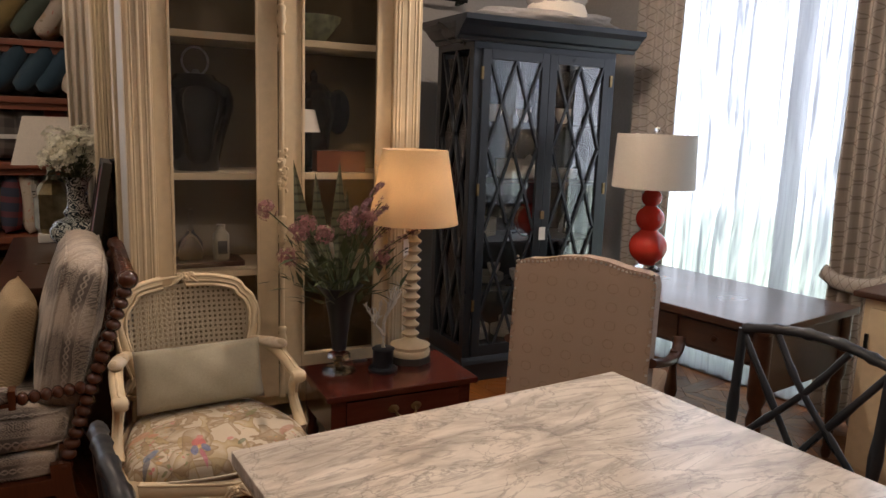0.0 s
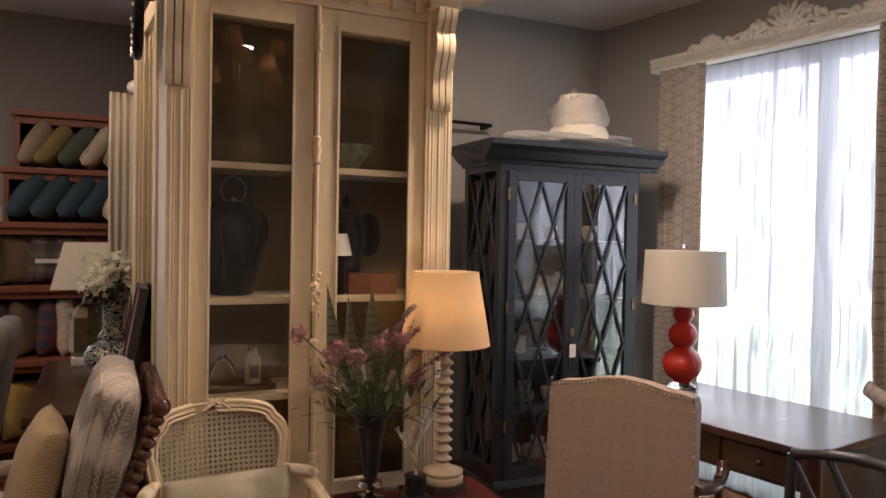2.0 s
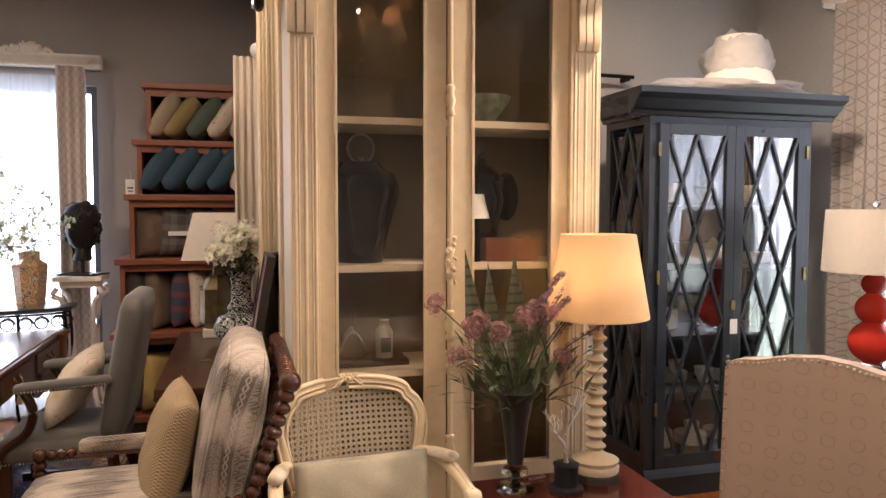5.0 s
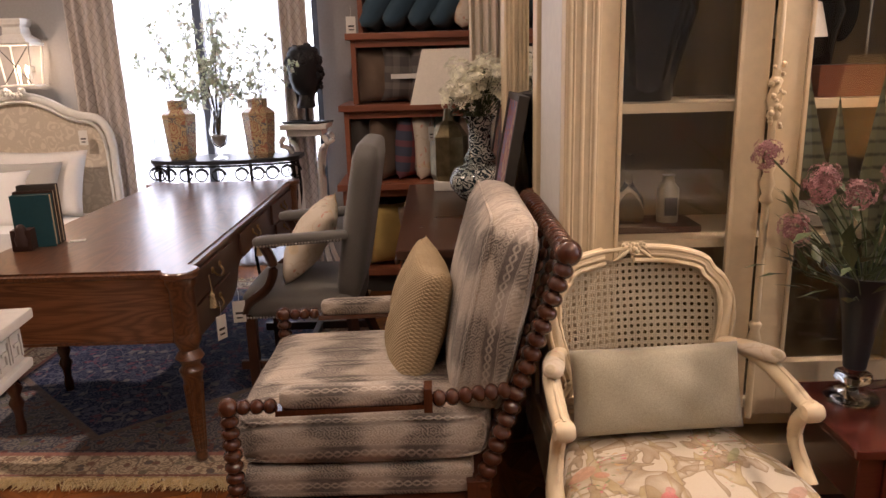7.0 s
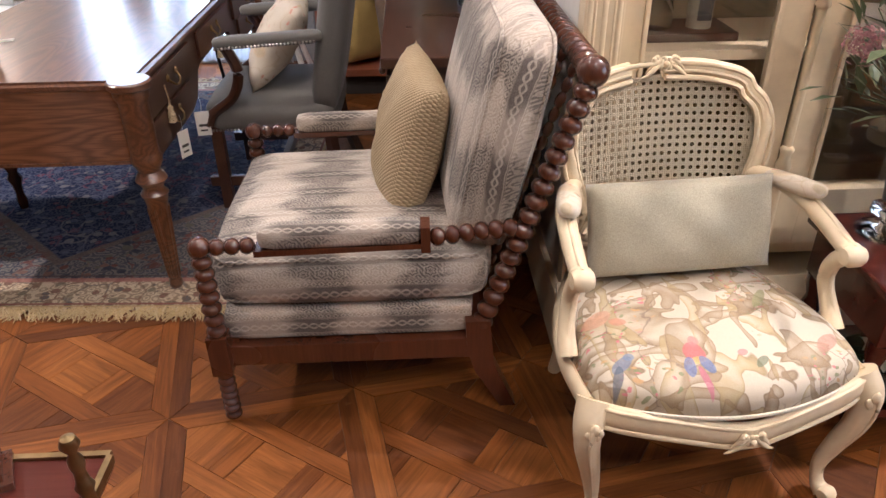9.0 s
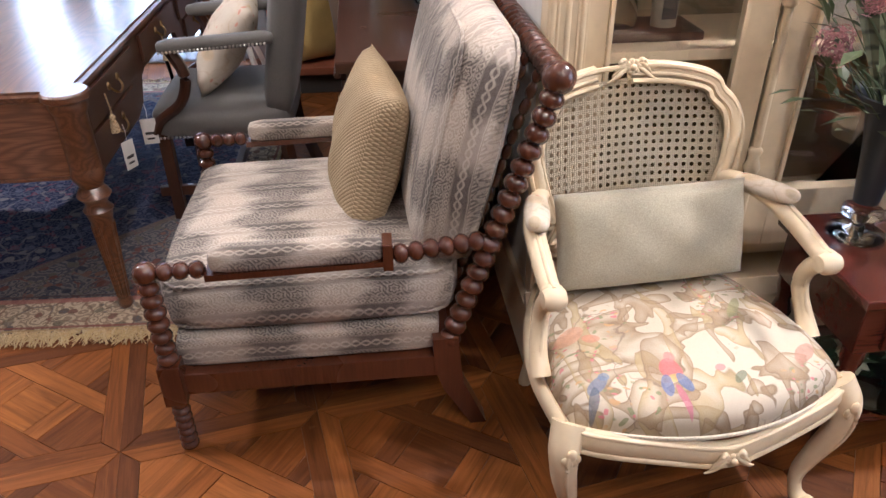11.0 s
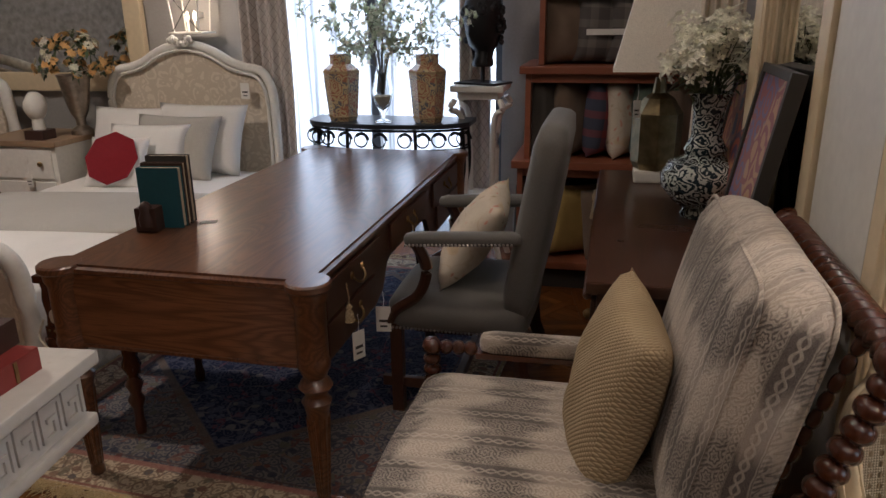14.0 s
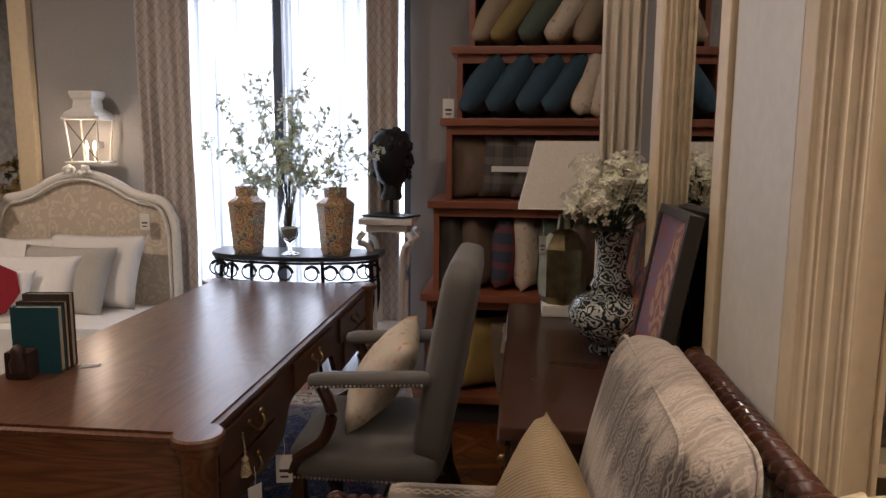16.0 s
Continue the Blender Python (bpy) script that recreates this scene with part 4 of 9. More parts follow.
# ware inside the cream cabinet
t = thing("jar_lamp_base", pose(0.475, 3.33, 1.3235) @ Matrix.Scale(1.08, 4), "black glazed jar with a chrome ring fitting on a shelf", "lamp base")
part("jar", lathe([(0.085, 0), (0.09, 0.02), (0.092, 0.05), (0.118, 0.15), (0.148, 0.25), (0.15, 0.29), (0.132, 0.335), (0.085, 0.36), (0.075, 0.38), (0.0, 0.385)], 28), M_DARKJAR, t, "", 60)
bm = tube([(0.05 * math.cos(a), -0.02, 0.43 + 0.055 * math.sin(a)) for a in [2 * math.pi * i / 20 for i in range(21)]], 0.005, 6)
part("ring", bm, M_STEEL, t, "chrome ring", 60)
part("knob", ball(0.016, (0, -0.03, 0.385)), M_STEEL, t, "chrome knob", 60)
t = thing("ginger_jar", pose(1.01, 3.35, 1.3235), "dark glazed lidded jar on a shelf", "jar")
part("jar", lathe([(0.06, 0), (0.065, 0.03), (0.08, 0.18), (0.10, 0.26), (0.08, 0.32), (0.07, 0.34)], 24), M_DARKJAR, t, "", 60)
part("lid", lathe([(0.082, 0.34), (0.085, 0.36), (0.05, 0.40), (0.015, 0.41), (0.02, 0.44), (0.0, 0.47)], 20), M_DARKJAR, t, "dark domed lid", 60)
t = thing("small_lamp", pose(0.92, 3.24, 1.3235), "small lamp with a pale drum shade on a shelf", "lamp")
part("base", lathe([(0.05, 0), (0.05, 0.01), (0.012, 0.03), (0.025, 0.10), (0.01, 0.16), (0.01, 0.2)], 16), M_DARKJAR, t, "", 60)
part("shade", lathe([(0.085, 0.18), (0.06, 0.28)], 20), M_SHADE, t, "pale drum shade", 60)
turned("bottle", pose(0.44, 3.32, 0.925), [(0.05, 0), (0.055, 0.02), (0.05, 0.08), (0.02, 0.12), (0.012, 0.14), (0.012, 0.22), (0.016, 0.225), (0, 0.225)], M_CLEAR, "clear glass bottle with a narrow neck on a tray", "bottle")
turned("apothecary_bottle", pose(0.57, 3.31, 0.925), [(0.035, 0), (0.036, 0.11), (0.02, 0.13), (0.018, 0.15), (0.022, 0.155), (0, 0.155)], paint("aged_ceramic", (0.27, 0.24, 0.17), 0.4, 60, 0.15), "dull white ceramic bottle with black lettering on a tray", "bottle")
part("label", box(0.55, 0.59, 3.271, 3.275, 0.95, 1.01), M_INK, None)
bpy.data.objects["label"].name = "bottle_label"
tagged(bpy.data.objects["bottle_label"], "small dark paper label on the bottle", "label")
tagged(part("tray", box(0.35, 0.66, 3.23, 3.41, 0.901, 0.925), M_BOOKDARK, None, "", None, None, 0.006), "dark wooden tray on a cabinet shelf", "tray")
tagged(part("wooden_box", box(0.985, 1.22, 3.21, 3.33, 1.3232, 1.42), M_CHERRY, None, "", None, None, 0.004), "small brown wooden box on a shelf", "box")
turned("bowl", pose(1.0, 3.32, 1.9), [(0.04, 0), (0.05, 0.01), (0.12, 0.10), (0.125, 0.12), (0.118, 0.115), (0.04, 0.02), (0, 0.02)], M_LEAFPALE, "pale green glazed bowl on the upper shelf", "bowl")
turned("plate_stack", pose(1.07, 3.32, 0.901), [(0.06, 0), (0.11, 0.015), (0.115, 0.05), (0.09, 0.06), (0, 0.05)], M_PLASTER, "stack of pale plates on a shelf", "plates")
ob = part("oval_plate", lathe([(0.0, 0.0), (0.07, 0.0), (0.095, 0.012), (0.10, 0.016), (0.095, 0.02), (0.0, 0.012)], 24), M_DARKJAR, None, "", 50, pose(1.17, 3.485, 1.60, 90, 0, 0) @ Matrix.Diagonal((0.6, 1.1, 1, 1)))
tagged(ob, "dark oval plate standing on a shelf", "plate")
# carved ornament high beside the cabinet
bm = tube([(0.0, 0.13 * math.cos(a), 0.28 * math.sin(a)) for a in [2 * math.pi * i / 28 for i in range(29)]], 0.022, 8)
wo = thing("wall_mirror", pose(0.08, 3.42, 2.64), "oval mirror with a studded dark frame fixed to the cabinet side", "mirror")
part("frame", bm, M_IRON, wo, "", 60)
part("mirror_glass", lathe([(0.0, 0), (1.0, 0.0), (1.0, 0.02), (0, 0.02)], 28, None, Matrix.Rotation(radians(90), 4, "Y") @ Matrix.Diagonal((0.27, 0.12, 0.5, 1))), M_MIRROR, wo, "silvered glass", 40)
for i in range(18):
    a = 2 * math.pi * i / 18
    part("stud", ball(0.01, (-0.02, 0.13 * math.cos(a), 0.28 * math.sin(a)), None, 6), M_STEEL, wo)
part("bracket", box(-0.0, 0.068, -0.03, 0.03, -0.03, 0.03), M_IRON, wo)

# ---- black lattice cabinet ----
BX0, BX1, BY, BD = 2.05, 3.07, 3.70, 0.46
KB = thing("lattice_cabinet", pose(BX0, BY, 0), "black lacquered display cabinet with diamond lattice glass doors", "cabinet")
BW = BX1 - BX0
for x in (0, BW - 0.05):
    for y in (0, BD - 0.05):
        part("post", box(x, x + 0.05, y, y + 0.05, 0.12, 1.99), M_BLACK, KB, "", None, None, 0.003)
part("base", box(-0.02, BW + 0.02, -0.02, BD, 0.0, 0.12), M_BLACK, KB, "", None, None, 0.01)
part("base_moulding", profile_bar([(0, 0), (0.03, 0), (0.022, 0.02), (0.008, 0.04), (0, 0.04)], (-0.02, -0.015, 0.12), (BW + 0.02, -0.015, 0.12)), M_BLACK, KB)
part("back_panel", box(0.05, BW - 0.05, BD - 0.015, BD, 0.12, 1.99), M_BLACK, KB)
part("frieze", box(0.0, BW, 0.0, BD, 1.99, 2.03), M_BLACK, KB, "", None, None, 0.003)
KC = [(0, 0), (0.02, 0), (0.03, 0.02), (0.05, 0.03), (0.09, 0.075), (0.125, 0.10), (0.125, 0.13), (0, 0.13)]
part("cornice", profile_bar(KC, (-0.125, 0, 2.03), (BW + 0.125, 0, 2.03)), M_BLACK, KB, "projecting black cornice")
part("cornice_return", profile_bar(KC, (0, BD, 2.03), (0, 0.0, 2.03)), M_BLACK, KB)
part("cornice_return", profile_bar(KC, (BW, 0.0, 2.03), (BW, BD, 2.03)), M_BLACK, KB)
part("top", box(0.002, BW - 0.002, 0.002, BD, 2.03, 2.158), M_BLACK, KB)


def lattice(w, h, step, slope, mat, parent, m, r=0.007):
    """Diagonal glazing bars in a w by h opening (x z), each bar its own part."""
    for s in (1, -1):
        n = int((w + h / slope) / step) + 2
        for k in range(-n, n):
            # line: x = k*step + s*(h - z)/slope
            pts = []
            for i in range(121):
                z = h * i / 120
                x = k * step + s * (h - z) / slope
                if -1e-6 <= x <= w + 1e-6:
                    pts.append((x, z))
            if len(pts) > 4:
                (ax, az), (bx, bz) = pts[0], pts[-1]
                L = math.hypot(bx - ax, bz - az)
                bm = box(-r, r, -r, r, 0, L)
                part("lattice_bar", bm, mat, parent, "", None, m @ along((ax, (0.0015 if s > 0 else -0.0015), az), (bx, (0.0015 if s > 0 else -0.0015), bz)))


for i, x0 in enumerate((0.05, BW / 2)):
    x1 = x0 + BW / 2 - 0.05
    d = part("door", box(x0, x0 + 0.055, -0.022, 0.0, 0.16, 1.99), M_BLACK, KB, "lattice glass door", None, None, 0.003)
    part("stile", box(x1 - 0.055, x1 - 0.002, -0.022, 0.0, 0.16, 1.99), M_BLACK, d, "", None, None, 0.003)
    part("rail", box(x0 + 0.055, x1 - 0.055, -0.022, 0.0, 1.935, 1.99), M_BLACK, d, "", None, None, 0.003)
    part("rail", box(x0 + 0.055, x1 - 0.055, -0.022, 0.0, 0.16, 0.23), M_BLACK, d, "", None, None, 0.003)
    part("glass_pane", box(x0 + 0.05, x1 - 0.05, -0.009, -0.005, 0.22, 1.94), M_GLASS, d, "clear glass").visible_shadow = False
    gw = x1 - x0 - 0.11
    lattice(gw, 1.705, gw / 2, 2.85, M_BLACK, d, Matrix.Translation((x0 + 0.055, -0.014, 0.23)))
    for z in (0.45, 1.15, 1.82):
        part("hinge", box(*((x0 - 0.012, x0 + 0.004) if i == 0 else (x1 - 0.006, x1 + 0.01)), -0.03, -0.02, z, z + 0.07), M_BRASS, d, "brass hinge")
# glazed side facing the room
part("side_pane", box(0.02, 0.024, 0.05, BD - 0.05, 0.2, 1.95), M_GLASS, KB, "clear side glass").visible_shadow = False
part("side_pane", box(BW - 0.024, BW - 0.02, 0.05, BD - 0.05, 0.2, 1.95), M_GLASS, KB, "clear side glass").visible_shadow = False
part("side_rail", box(0.0, 0.03, 0.05, BD - 0.05, 0.12, 0.22), M_BLACK, KB)
lattice(BD - 0.1, 1.77, 0.18, 2.85, M_BLACK, KB, Matrix.Translation((0.012, BD - 0.05, 0.22)) @ Matrix.Rotation(radians(-90), 4, "Z"))
for z in (0.20, 0.55, 0.86, 1.22, 1.58):
    part("shelf", box(0.05, BW - 0.05, 0.03, BD - 0.02, z - 0.018, z), M_BLACK, KB)
part("key", box(BW / 2 - 0.012, BW / 2 + 0.012, -0.03, -0.022, 1.0, 1.05), M_BRASS, KB, "brass lock plate")
part("price_tag", box(BW / 2 - 0.02, BW / 2 + 0.025, -0.034, -0.031, 0.87, 0.95), M_TAG, KB, "hanging paper price tag")
# china in the black cabinet
rnd = random.Random(3)
PLATE = [(0.05, 0), (0.10, 0.012), (0.105, 0.02), (0.1, 0.02), (0.05, 0.006), (0, 0.006)]


def stack(name, x, y, z, n, r, label, mat=M_PLASTER):
    bm = bmesh.new()
    for i in range(n):
        lathe([(r * a / 0.105, b + i * 0.012) for a, b in PLATE], 20, bm)
    ob = part(name, bm, mat, None, "", 50, pose(x, y, z))
    return tagged(ob, label, "plates")


for x, y, z, n, r in ((2.30, 4.02, 0.205, 7, 0.10), (2.52, 4.0, 0.205, 5, 0.09), (2.75, 4.05, 0.205, 4, 0.09), (2.42, 4.1, 0.555, 4, 0.12), (2.72, 4.05, 0.555, 3, 0.10), (2.34, 4.05, 0.865, 9, 0.10), (2.55, 4.08, 1.225, 10, 0.09), (2.95, 4.05, 1.225, 5, 0.10), (2.9, 4.05, 0.205, 6, 0.1)):
    stack("plate_stack", x - 0.06, y - 0.11, z, n, r, "stack of white china plates in the cabinet")
for x, y, z, s in ((2.27, 4.0, 1.585, 1.0), (2.40, 4.06, 1.585, 1.3), (2.62, 4.05, 1.585, 1.0), (2.9, 4.02, 1.585, 1.2), (2.42, 4.0, 0.62, 0.9), (2.6, 4.0, 0.555, 1.1), (2.5, 3.96, 0.275, 0.9)):
    turned("cup", pose(x - 0.06, y - 0.11, z) @ Matrix.Scale(s, 4), [(0.02, 0), (0.025, 0.008), (0.045, 0.05), (0.048, 0.08), (0.044, 0.08), (0.03, 0.02), (0, 0.015)], M_PLASTER, "white china cup in the cabinet", "cup", 16)
turned("red_jar", pose(2.60, 3.91, 0.865), [(0.04, 0), (0.06, 0.02), (0.09, 0.09), (0.085, 0.14), (0.04, 0.18), (0.04, 0.2), (0.05, 0.205), (0, 0.205)], paint("oxblood_glaze", (0.16, 0.02, 0.018), 0.12, 20, 0.2, None, 0.6, 0), "dark red glazed jar on a shelf", "jar")
turned("tureen", pose(2.62, 3.94, 1.225), [(0.05, 0), (0.09, 0.04), (0.09, 0.09), (0.03, 0.13), (0.015, 0.15), (0, 0.16)], M_PLASTER, "white lidded tureen on a shelf", "tureen")
turned("decanter", pose(2.92, 3.91, 0.865), [(0.045, 0), (0.05, 0.02), (0.045, 0.09), (0.015, 0.14), (0.013, 0.2), (0.02, 0.23), (0, 0.25)], M_CLEAR, "clear glass decanter on a shelf", "decanter")
# wrapped lamp shade on top of the black cabinet
bm = lathe([(0.265, 0), (0.245, 0.035), (0.19, 0.16), (0.15, 0.27), (0.13, 0.36), (0.124, 0.36), (0.145, 0.27), (0.185, 0.16), (0.24, 0.035)], 24)
M_PLASTICWRAP = sheer("plastic_wrap", (0.72, 0.71, 0.70), 0.52)
ws = thing("wrapped_lampshade", pose(2.74, 3.91, 2.225) @ Matrix.Scale(0.82, 4), "cream lamp shade wrapped in clear plastic on the cabinet top", "lampshade")
part("shade", bm, M_SHADE, ws, "cream cloth shade", 60)


def crumple(rx, ry, h, seed, n=22):
    bm = bmesh.new()
    bmesh.ops.create_icosphere(bm, subdivisions=4, radius=1)
    for v in bm.verts:
        p = v.co.copy()
        k = 1 + 0.16 * noise.noise(p * 2.3 + Vector((seed, 0, 0))) + 0.12 * noise.noise(p * 7 + Vector((0, seed, 0))) + 0.07 * noise.noise(p * 17)
        v.co = Vector((p.x * rx * k, p.y * ry * k, max(-0.0, p.z * 0.5 + 0.5) * h * k))
    return bm


part("plastic", crumple(0.23, 0.23, 0.37, 2.0), M_PLASTICWRAP, ws, "crumpled clear plastic bag", 180)
pb = part("plastic_bag", crumple(0.50, 0.21, 0.11, 5.0), M_PLASTICWRAP, None, "", 180, pose(2.66, 3.89, 2.159))
tagged(pb, "crumpled clear plastic sheet lying on the cabinet top", "plastic bag")

# ---- bobbin-turned armchair ----
def bobbin_rod(a, b, n, r, bm=None, seg=14, neck=0.45):
    """Turned rod of n beads from a to b."""
    L = (Vector(b) - Vector(a)).length
    prof = []
    for i in range(n):
        for j in range(8):
            t = j / 8
            prof.append((r * (neck + (1 - neck) * math.sin(math.pi * t) ** 0.6), L * (i + t) / n))
    prof.append((r * neck, L))
    return lathe(prof, seg, bm, along(a, b))


def tag_on(parent, x, y, z, w=0.045, h=0.085, rz=0.0, ry=0.0):
    """Hanging price tag with plain bars for its print."""
    m = pose(x, y, z, 0, ry, rz)
    tg = part("price_tag", box(-w / 2, w / 2, -0.001, 0.001, -h, 0), M_TAG, parent, "cream paper price tag", None, m)
    part("print", box(-w * 0.3, w * 0.3, -0.002, -0.001, -h * 0.62, -h * 0.52), M_INK, tg)
    part("print", box(-w * 0.25, w * 0.25, -0.002, -0.001, -h * 0.82, -h * 0.75), M_INK, tg)
    part("string", tube([(0, 0, -0.01), (0.004, 0, 0.03), (0, 0, 0.06)], 0.001, 5), M_TAG, tg)
    return tg


BC = thing("bobbin_armchair", pose(-0.37, 3.15, 0), "bobbin-turned walnut armchair with grey and cream woven cushions", "armchair")
YN, YF, YBN, YBF = -0.375, 0.385, -0.352, 0.452
for y in (YN, YF):
    part("front_post", bobbin_rod((-0.42, y, 0.285), (-0.42, y, 0.53), 7, 0.027), M_BOBBIN, BC, "", 60)
    part("finial", ball(0.029, (-0.42, y, 0.553), None, 14), M_BOBBIN, BC, "", 60)
    part("post_block", box(-0.447, -0.393, y - 0.027, y + 0.027, 0.165, 0.29), M_BOBBIN, BC, "", None, None, 0.004)
    part("front_leg", bobbin_rod((-0.42, y, 0.0), (-0.42, y, 0.168), 7, 0.024, None, 14, 0.6), M_BOBBIN, BC, "", 60)
    yb = YBN if y < 0 else YBF
    part("arm_turning", bobbin_rod((-0.395, y, 0.553), (-0.285, y, 0.556), 3, 0.022), M_BOBBIN, BC, "", 60)
    ya = y + (yb - y) * 0.55
    part("arm_rail", extrude_poly([(-0.285, 0.535), (0.14, 0.545), (0.14, 0.558), (-0.285, 0.552)], 0.05, Matrix.Translation((0, y - 0.025, 0))), M_BOBBIN, BC, "", None, None, 0.003)
    bm = rounded_box(0.40, 0.062, 0.062, 0.024)
    part("arm_pad", bm, M_WOVEN_SIDE, BC, "woven padded arm", 60, pose(-0.075, y + 0.004, 0.55, 0, -0.6, 0))
    part("arm_block", box(0.122, 0.146, y - 0.03, y + 0.03, 0.535, 0.605), M_BOBBIN, BC, "", None, None, 0.003)
    part("arm_turning", bobbin_rod((0.146, y, 0.562), (0.365, yb, 0.572), 6, 0.025), M_BOBBIN, BC, "", 60)
    part("back_post", bobbin_rod((0.275, yb, 0.265), (0.512, yb, 0.935), 17, 0.029), M_BOBBIN, BC, "", 60)
    part("finial", ball(0.038, (0.518, yb, 0.962), None, 14), M_BOBBIN, BC, "", 60)
    part("back_leg", extrude_poly([(0.235, 0.30), (0.30, 0.30), (0.315, 0.15), (0.378, 0.0), (0.335, 0.0), (0.262, 0.13), (0.24, 0.2)], 0.052, Matrix.Translation((0, yb - 0.026, 0))), M_BOBBIN, BC, "square splayed back leg", None, None, 0.004)
    part("side_rail", box(-0.395, 0.26, y - 0.02 + (0.02 if y < 0 else -0.02), y + 0.02 + (0.02 if y < 0 else -0.02), 0.18, 0.243), M_BOBBIN, BC, "", None, None, 0.003)
part("front_rail", box(-0.44, -0.40, YN + 0.02, YF - 0.02, 0.18, 0.243), M_BOBBIN, BC, "", None, None, 0.003)
part("back_rail", box(0.25, 0.29, YBN, YBF, 0.18, 0.243), M_BOBBIN, BC, "", None, None, 0.003)
# rope-twist top rail
bm = bmesh.new()
rings = []
for i in range(121):
    u = i / 120
    y = YBN + (YBF - YBN) * u
    rings.append([bm.verts.new((0.518 + 0.027 * (1 + 0.2 * math.cos(2 * (a - u * 62))) * math.cos(a), y, 0.962 + 0.027 * (1 + 0.2 * math.cos(2 * (a - u * 62))) * math.sin(a))) for a in [2 * math.pi * k / 12 for k in range(12)]])
for a, b in zip(rings, rings[1:]):
    for k in range(12):
        bm.faces.new((a[k], a[(k + 1) % 12], b[(k + 1) % 12], b[k]))
part("top_rail", bm, M_BOBBIN, BC, "rope-twist top rail", 180)
for i in range(5):
    y = YBN + (YBF - YBN) * (i + 1) / 6
    part("back_spindle", bobbin_rod((0.285, y, 0.3), (0.51, y, 0.945), 17, 0.014, None, 8), M_BOBBIN, BC, "", 60)
part("seat_base", rounded_box(0.67, 0.72, 0.10, 0.025), M_WOVEN_SIDE, BC, "woven seat base", 60, pose(-0.075, 0.005, 0.243))
sc = part("seat_cushion", rounded_box(0.72, 0.70, 0.17, 0.06, None, None, 4, 0.028), M_WOVEN_SEAT, BC, "thick woven seat cushion", 60, pose(-0.06, 0.005, 0.338))


def piping(w, d, z, r, bm=None):
    """Cord round a cushion's rim."""
    pts = []
    c = 0.07
    for cx, cy, a0 in ((w / 2 - c, d / 2 - c, 0), (-w / 2 + c, d / 2 - c, 90), (-w / 2 + c, -d / 2 + c, 180), (w / 2 - c, -d / 2 + c, 270)):
        for k in range(5):
            a = radians(a0 + 22.5 * k)
            pts.append((cx + c * math.cos(a), cy + c * math.sin(a), z))
    return tube(pts + [pts[0]], r, 6, bm)


part("piping", piping(0.715, 0.695, 0.03, 0.005), M_WOVEN_SIDE, sc, "", 60)
part("piping", piping(0.715, 0.695, 0.145, 0.005), M_WOVEN_SIDE, sc, "", 60)
bcush = part("back_cushion", rounded_box(0.565, 0.74, 0.165, 0.06, None, None, 4, 0.035), M_WOVEN_BACK, BC, "loose woven back cushion with piped edges", 60)
bcush.matrix_basis = pose(0.325, 0.055, 0.758, 0, 0, 0) @ Matrix.Rotation(radians(-78), 4, "Y") @ Matrix.Translation((0, 0, -0.0825))
part("piping", piping(0.56, 0.735, 0.02, 0.005), M_WOVEN_SIDE, bcush, "", 60)
part("piping", piping(0.56, 0.735, 0.145, 0.005), M_WOVEN_SIDE, bcush, "", 60)
gp = part("throw_pillow", cushion(0.44, 0.44, 0.18, None, None, 22, 0.055, 0.36, 0, 3), M_GOLDPIL, None, "", 180, pose(-0.272, 3.215, 0.652, 0, 16, 0) @ pose(0, 0, 0, 0, 0, 98))
tagged(gp, "gold knitted throw pillow leaning on the armchair back", "pillow")

# ---- cane-back armchair ----
CC = thing("cane_armchair", pose(0.393, 2.70, 0, 0, 0, 5.5), "cream painted carved armchair with cane back and bird print seat", "armchair")
HB = [(0.0, 0.912), (0.09, 0.908), (0.165, 0.895), (0.200, 0.880), (0.213, 0.858), (0.243, 0.825), (0.257, 0.77), (0.252, 0.70), (0.232, 0.63), (0.214, 0.565), (0.208, 0.50)]


def back_outline(inset=0.0):
    """Half the outline of the back and its mirror image, drawn in by inset."""
    p = []
    for i, (x, z) in enumerate(HB):
        a, b = HB[max(i - 1, 0)], HB[min(i + 1, len(HB) - 1)]
        tx, tz = b[0] - a[0], b[1] - a[1]
        n = math.hypot(tx, tz)
        p.append((max(0.0, x + inset * tz / n), z - inset * tx / n))
    return p + [(-x, z) for x, z in p[::-1] if x > 0]


def lean(x, z, out=0.0):
    """A point of the back on its leaning, slightly hollow plane, raised out towards the sitter."""
    return (x, 0.178 + (z - 0.45) * 0.21 - 0.045 * (x / 0.26) ** 2 - out, z)


def back_ring(inset, out, n=5):
    return smooth_path([lean(x, z, out) for x, z in back_outline(inset)], n)


part("back_frame", tube(back_ring(0.0, 0.0), 0.025, 10, None, None, 0.62), M_CREAM, CC, "carved cream back frame", 60)
for ins, r in ((-0.014, 0.0065), (0.004, 0.005), (0.020, 0.0075)):
    part("frame_moulding", tube(back_ring(ins, 0.014), r, 6), M_CREAM, CC, "", 60)


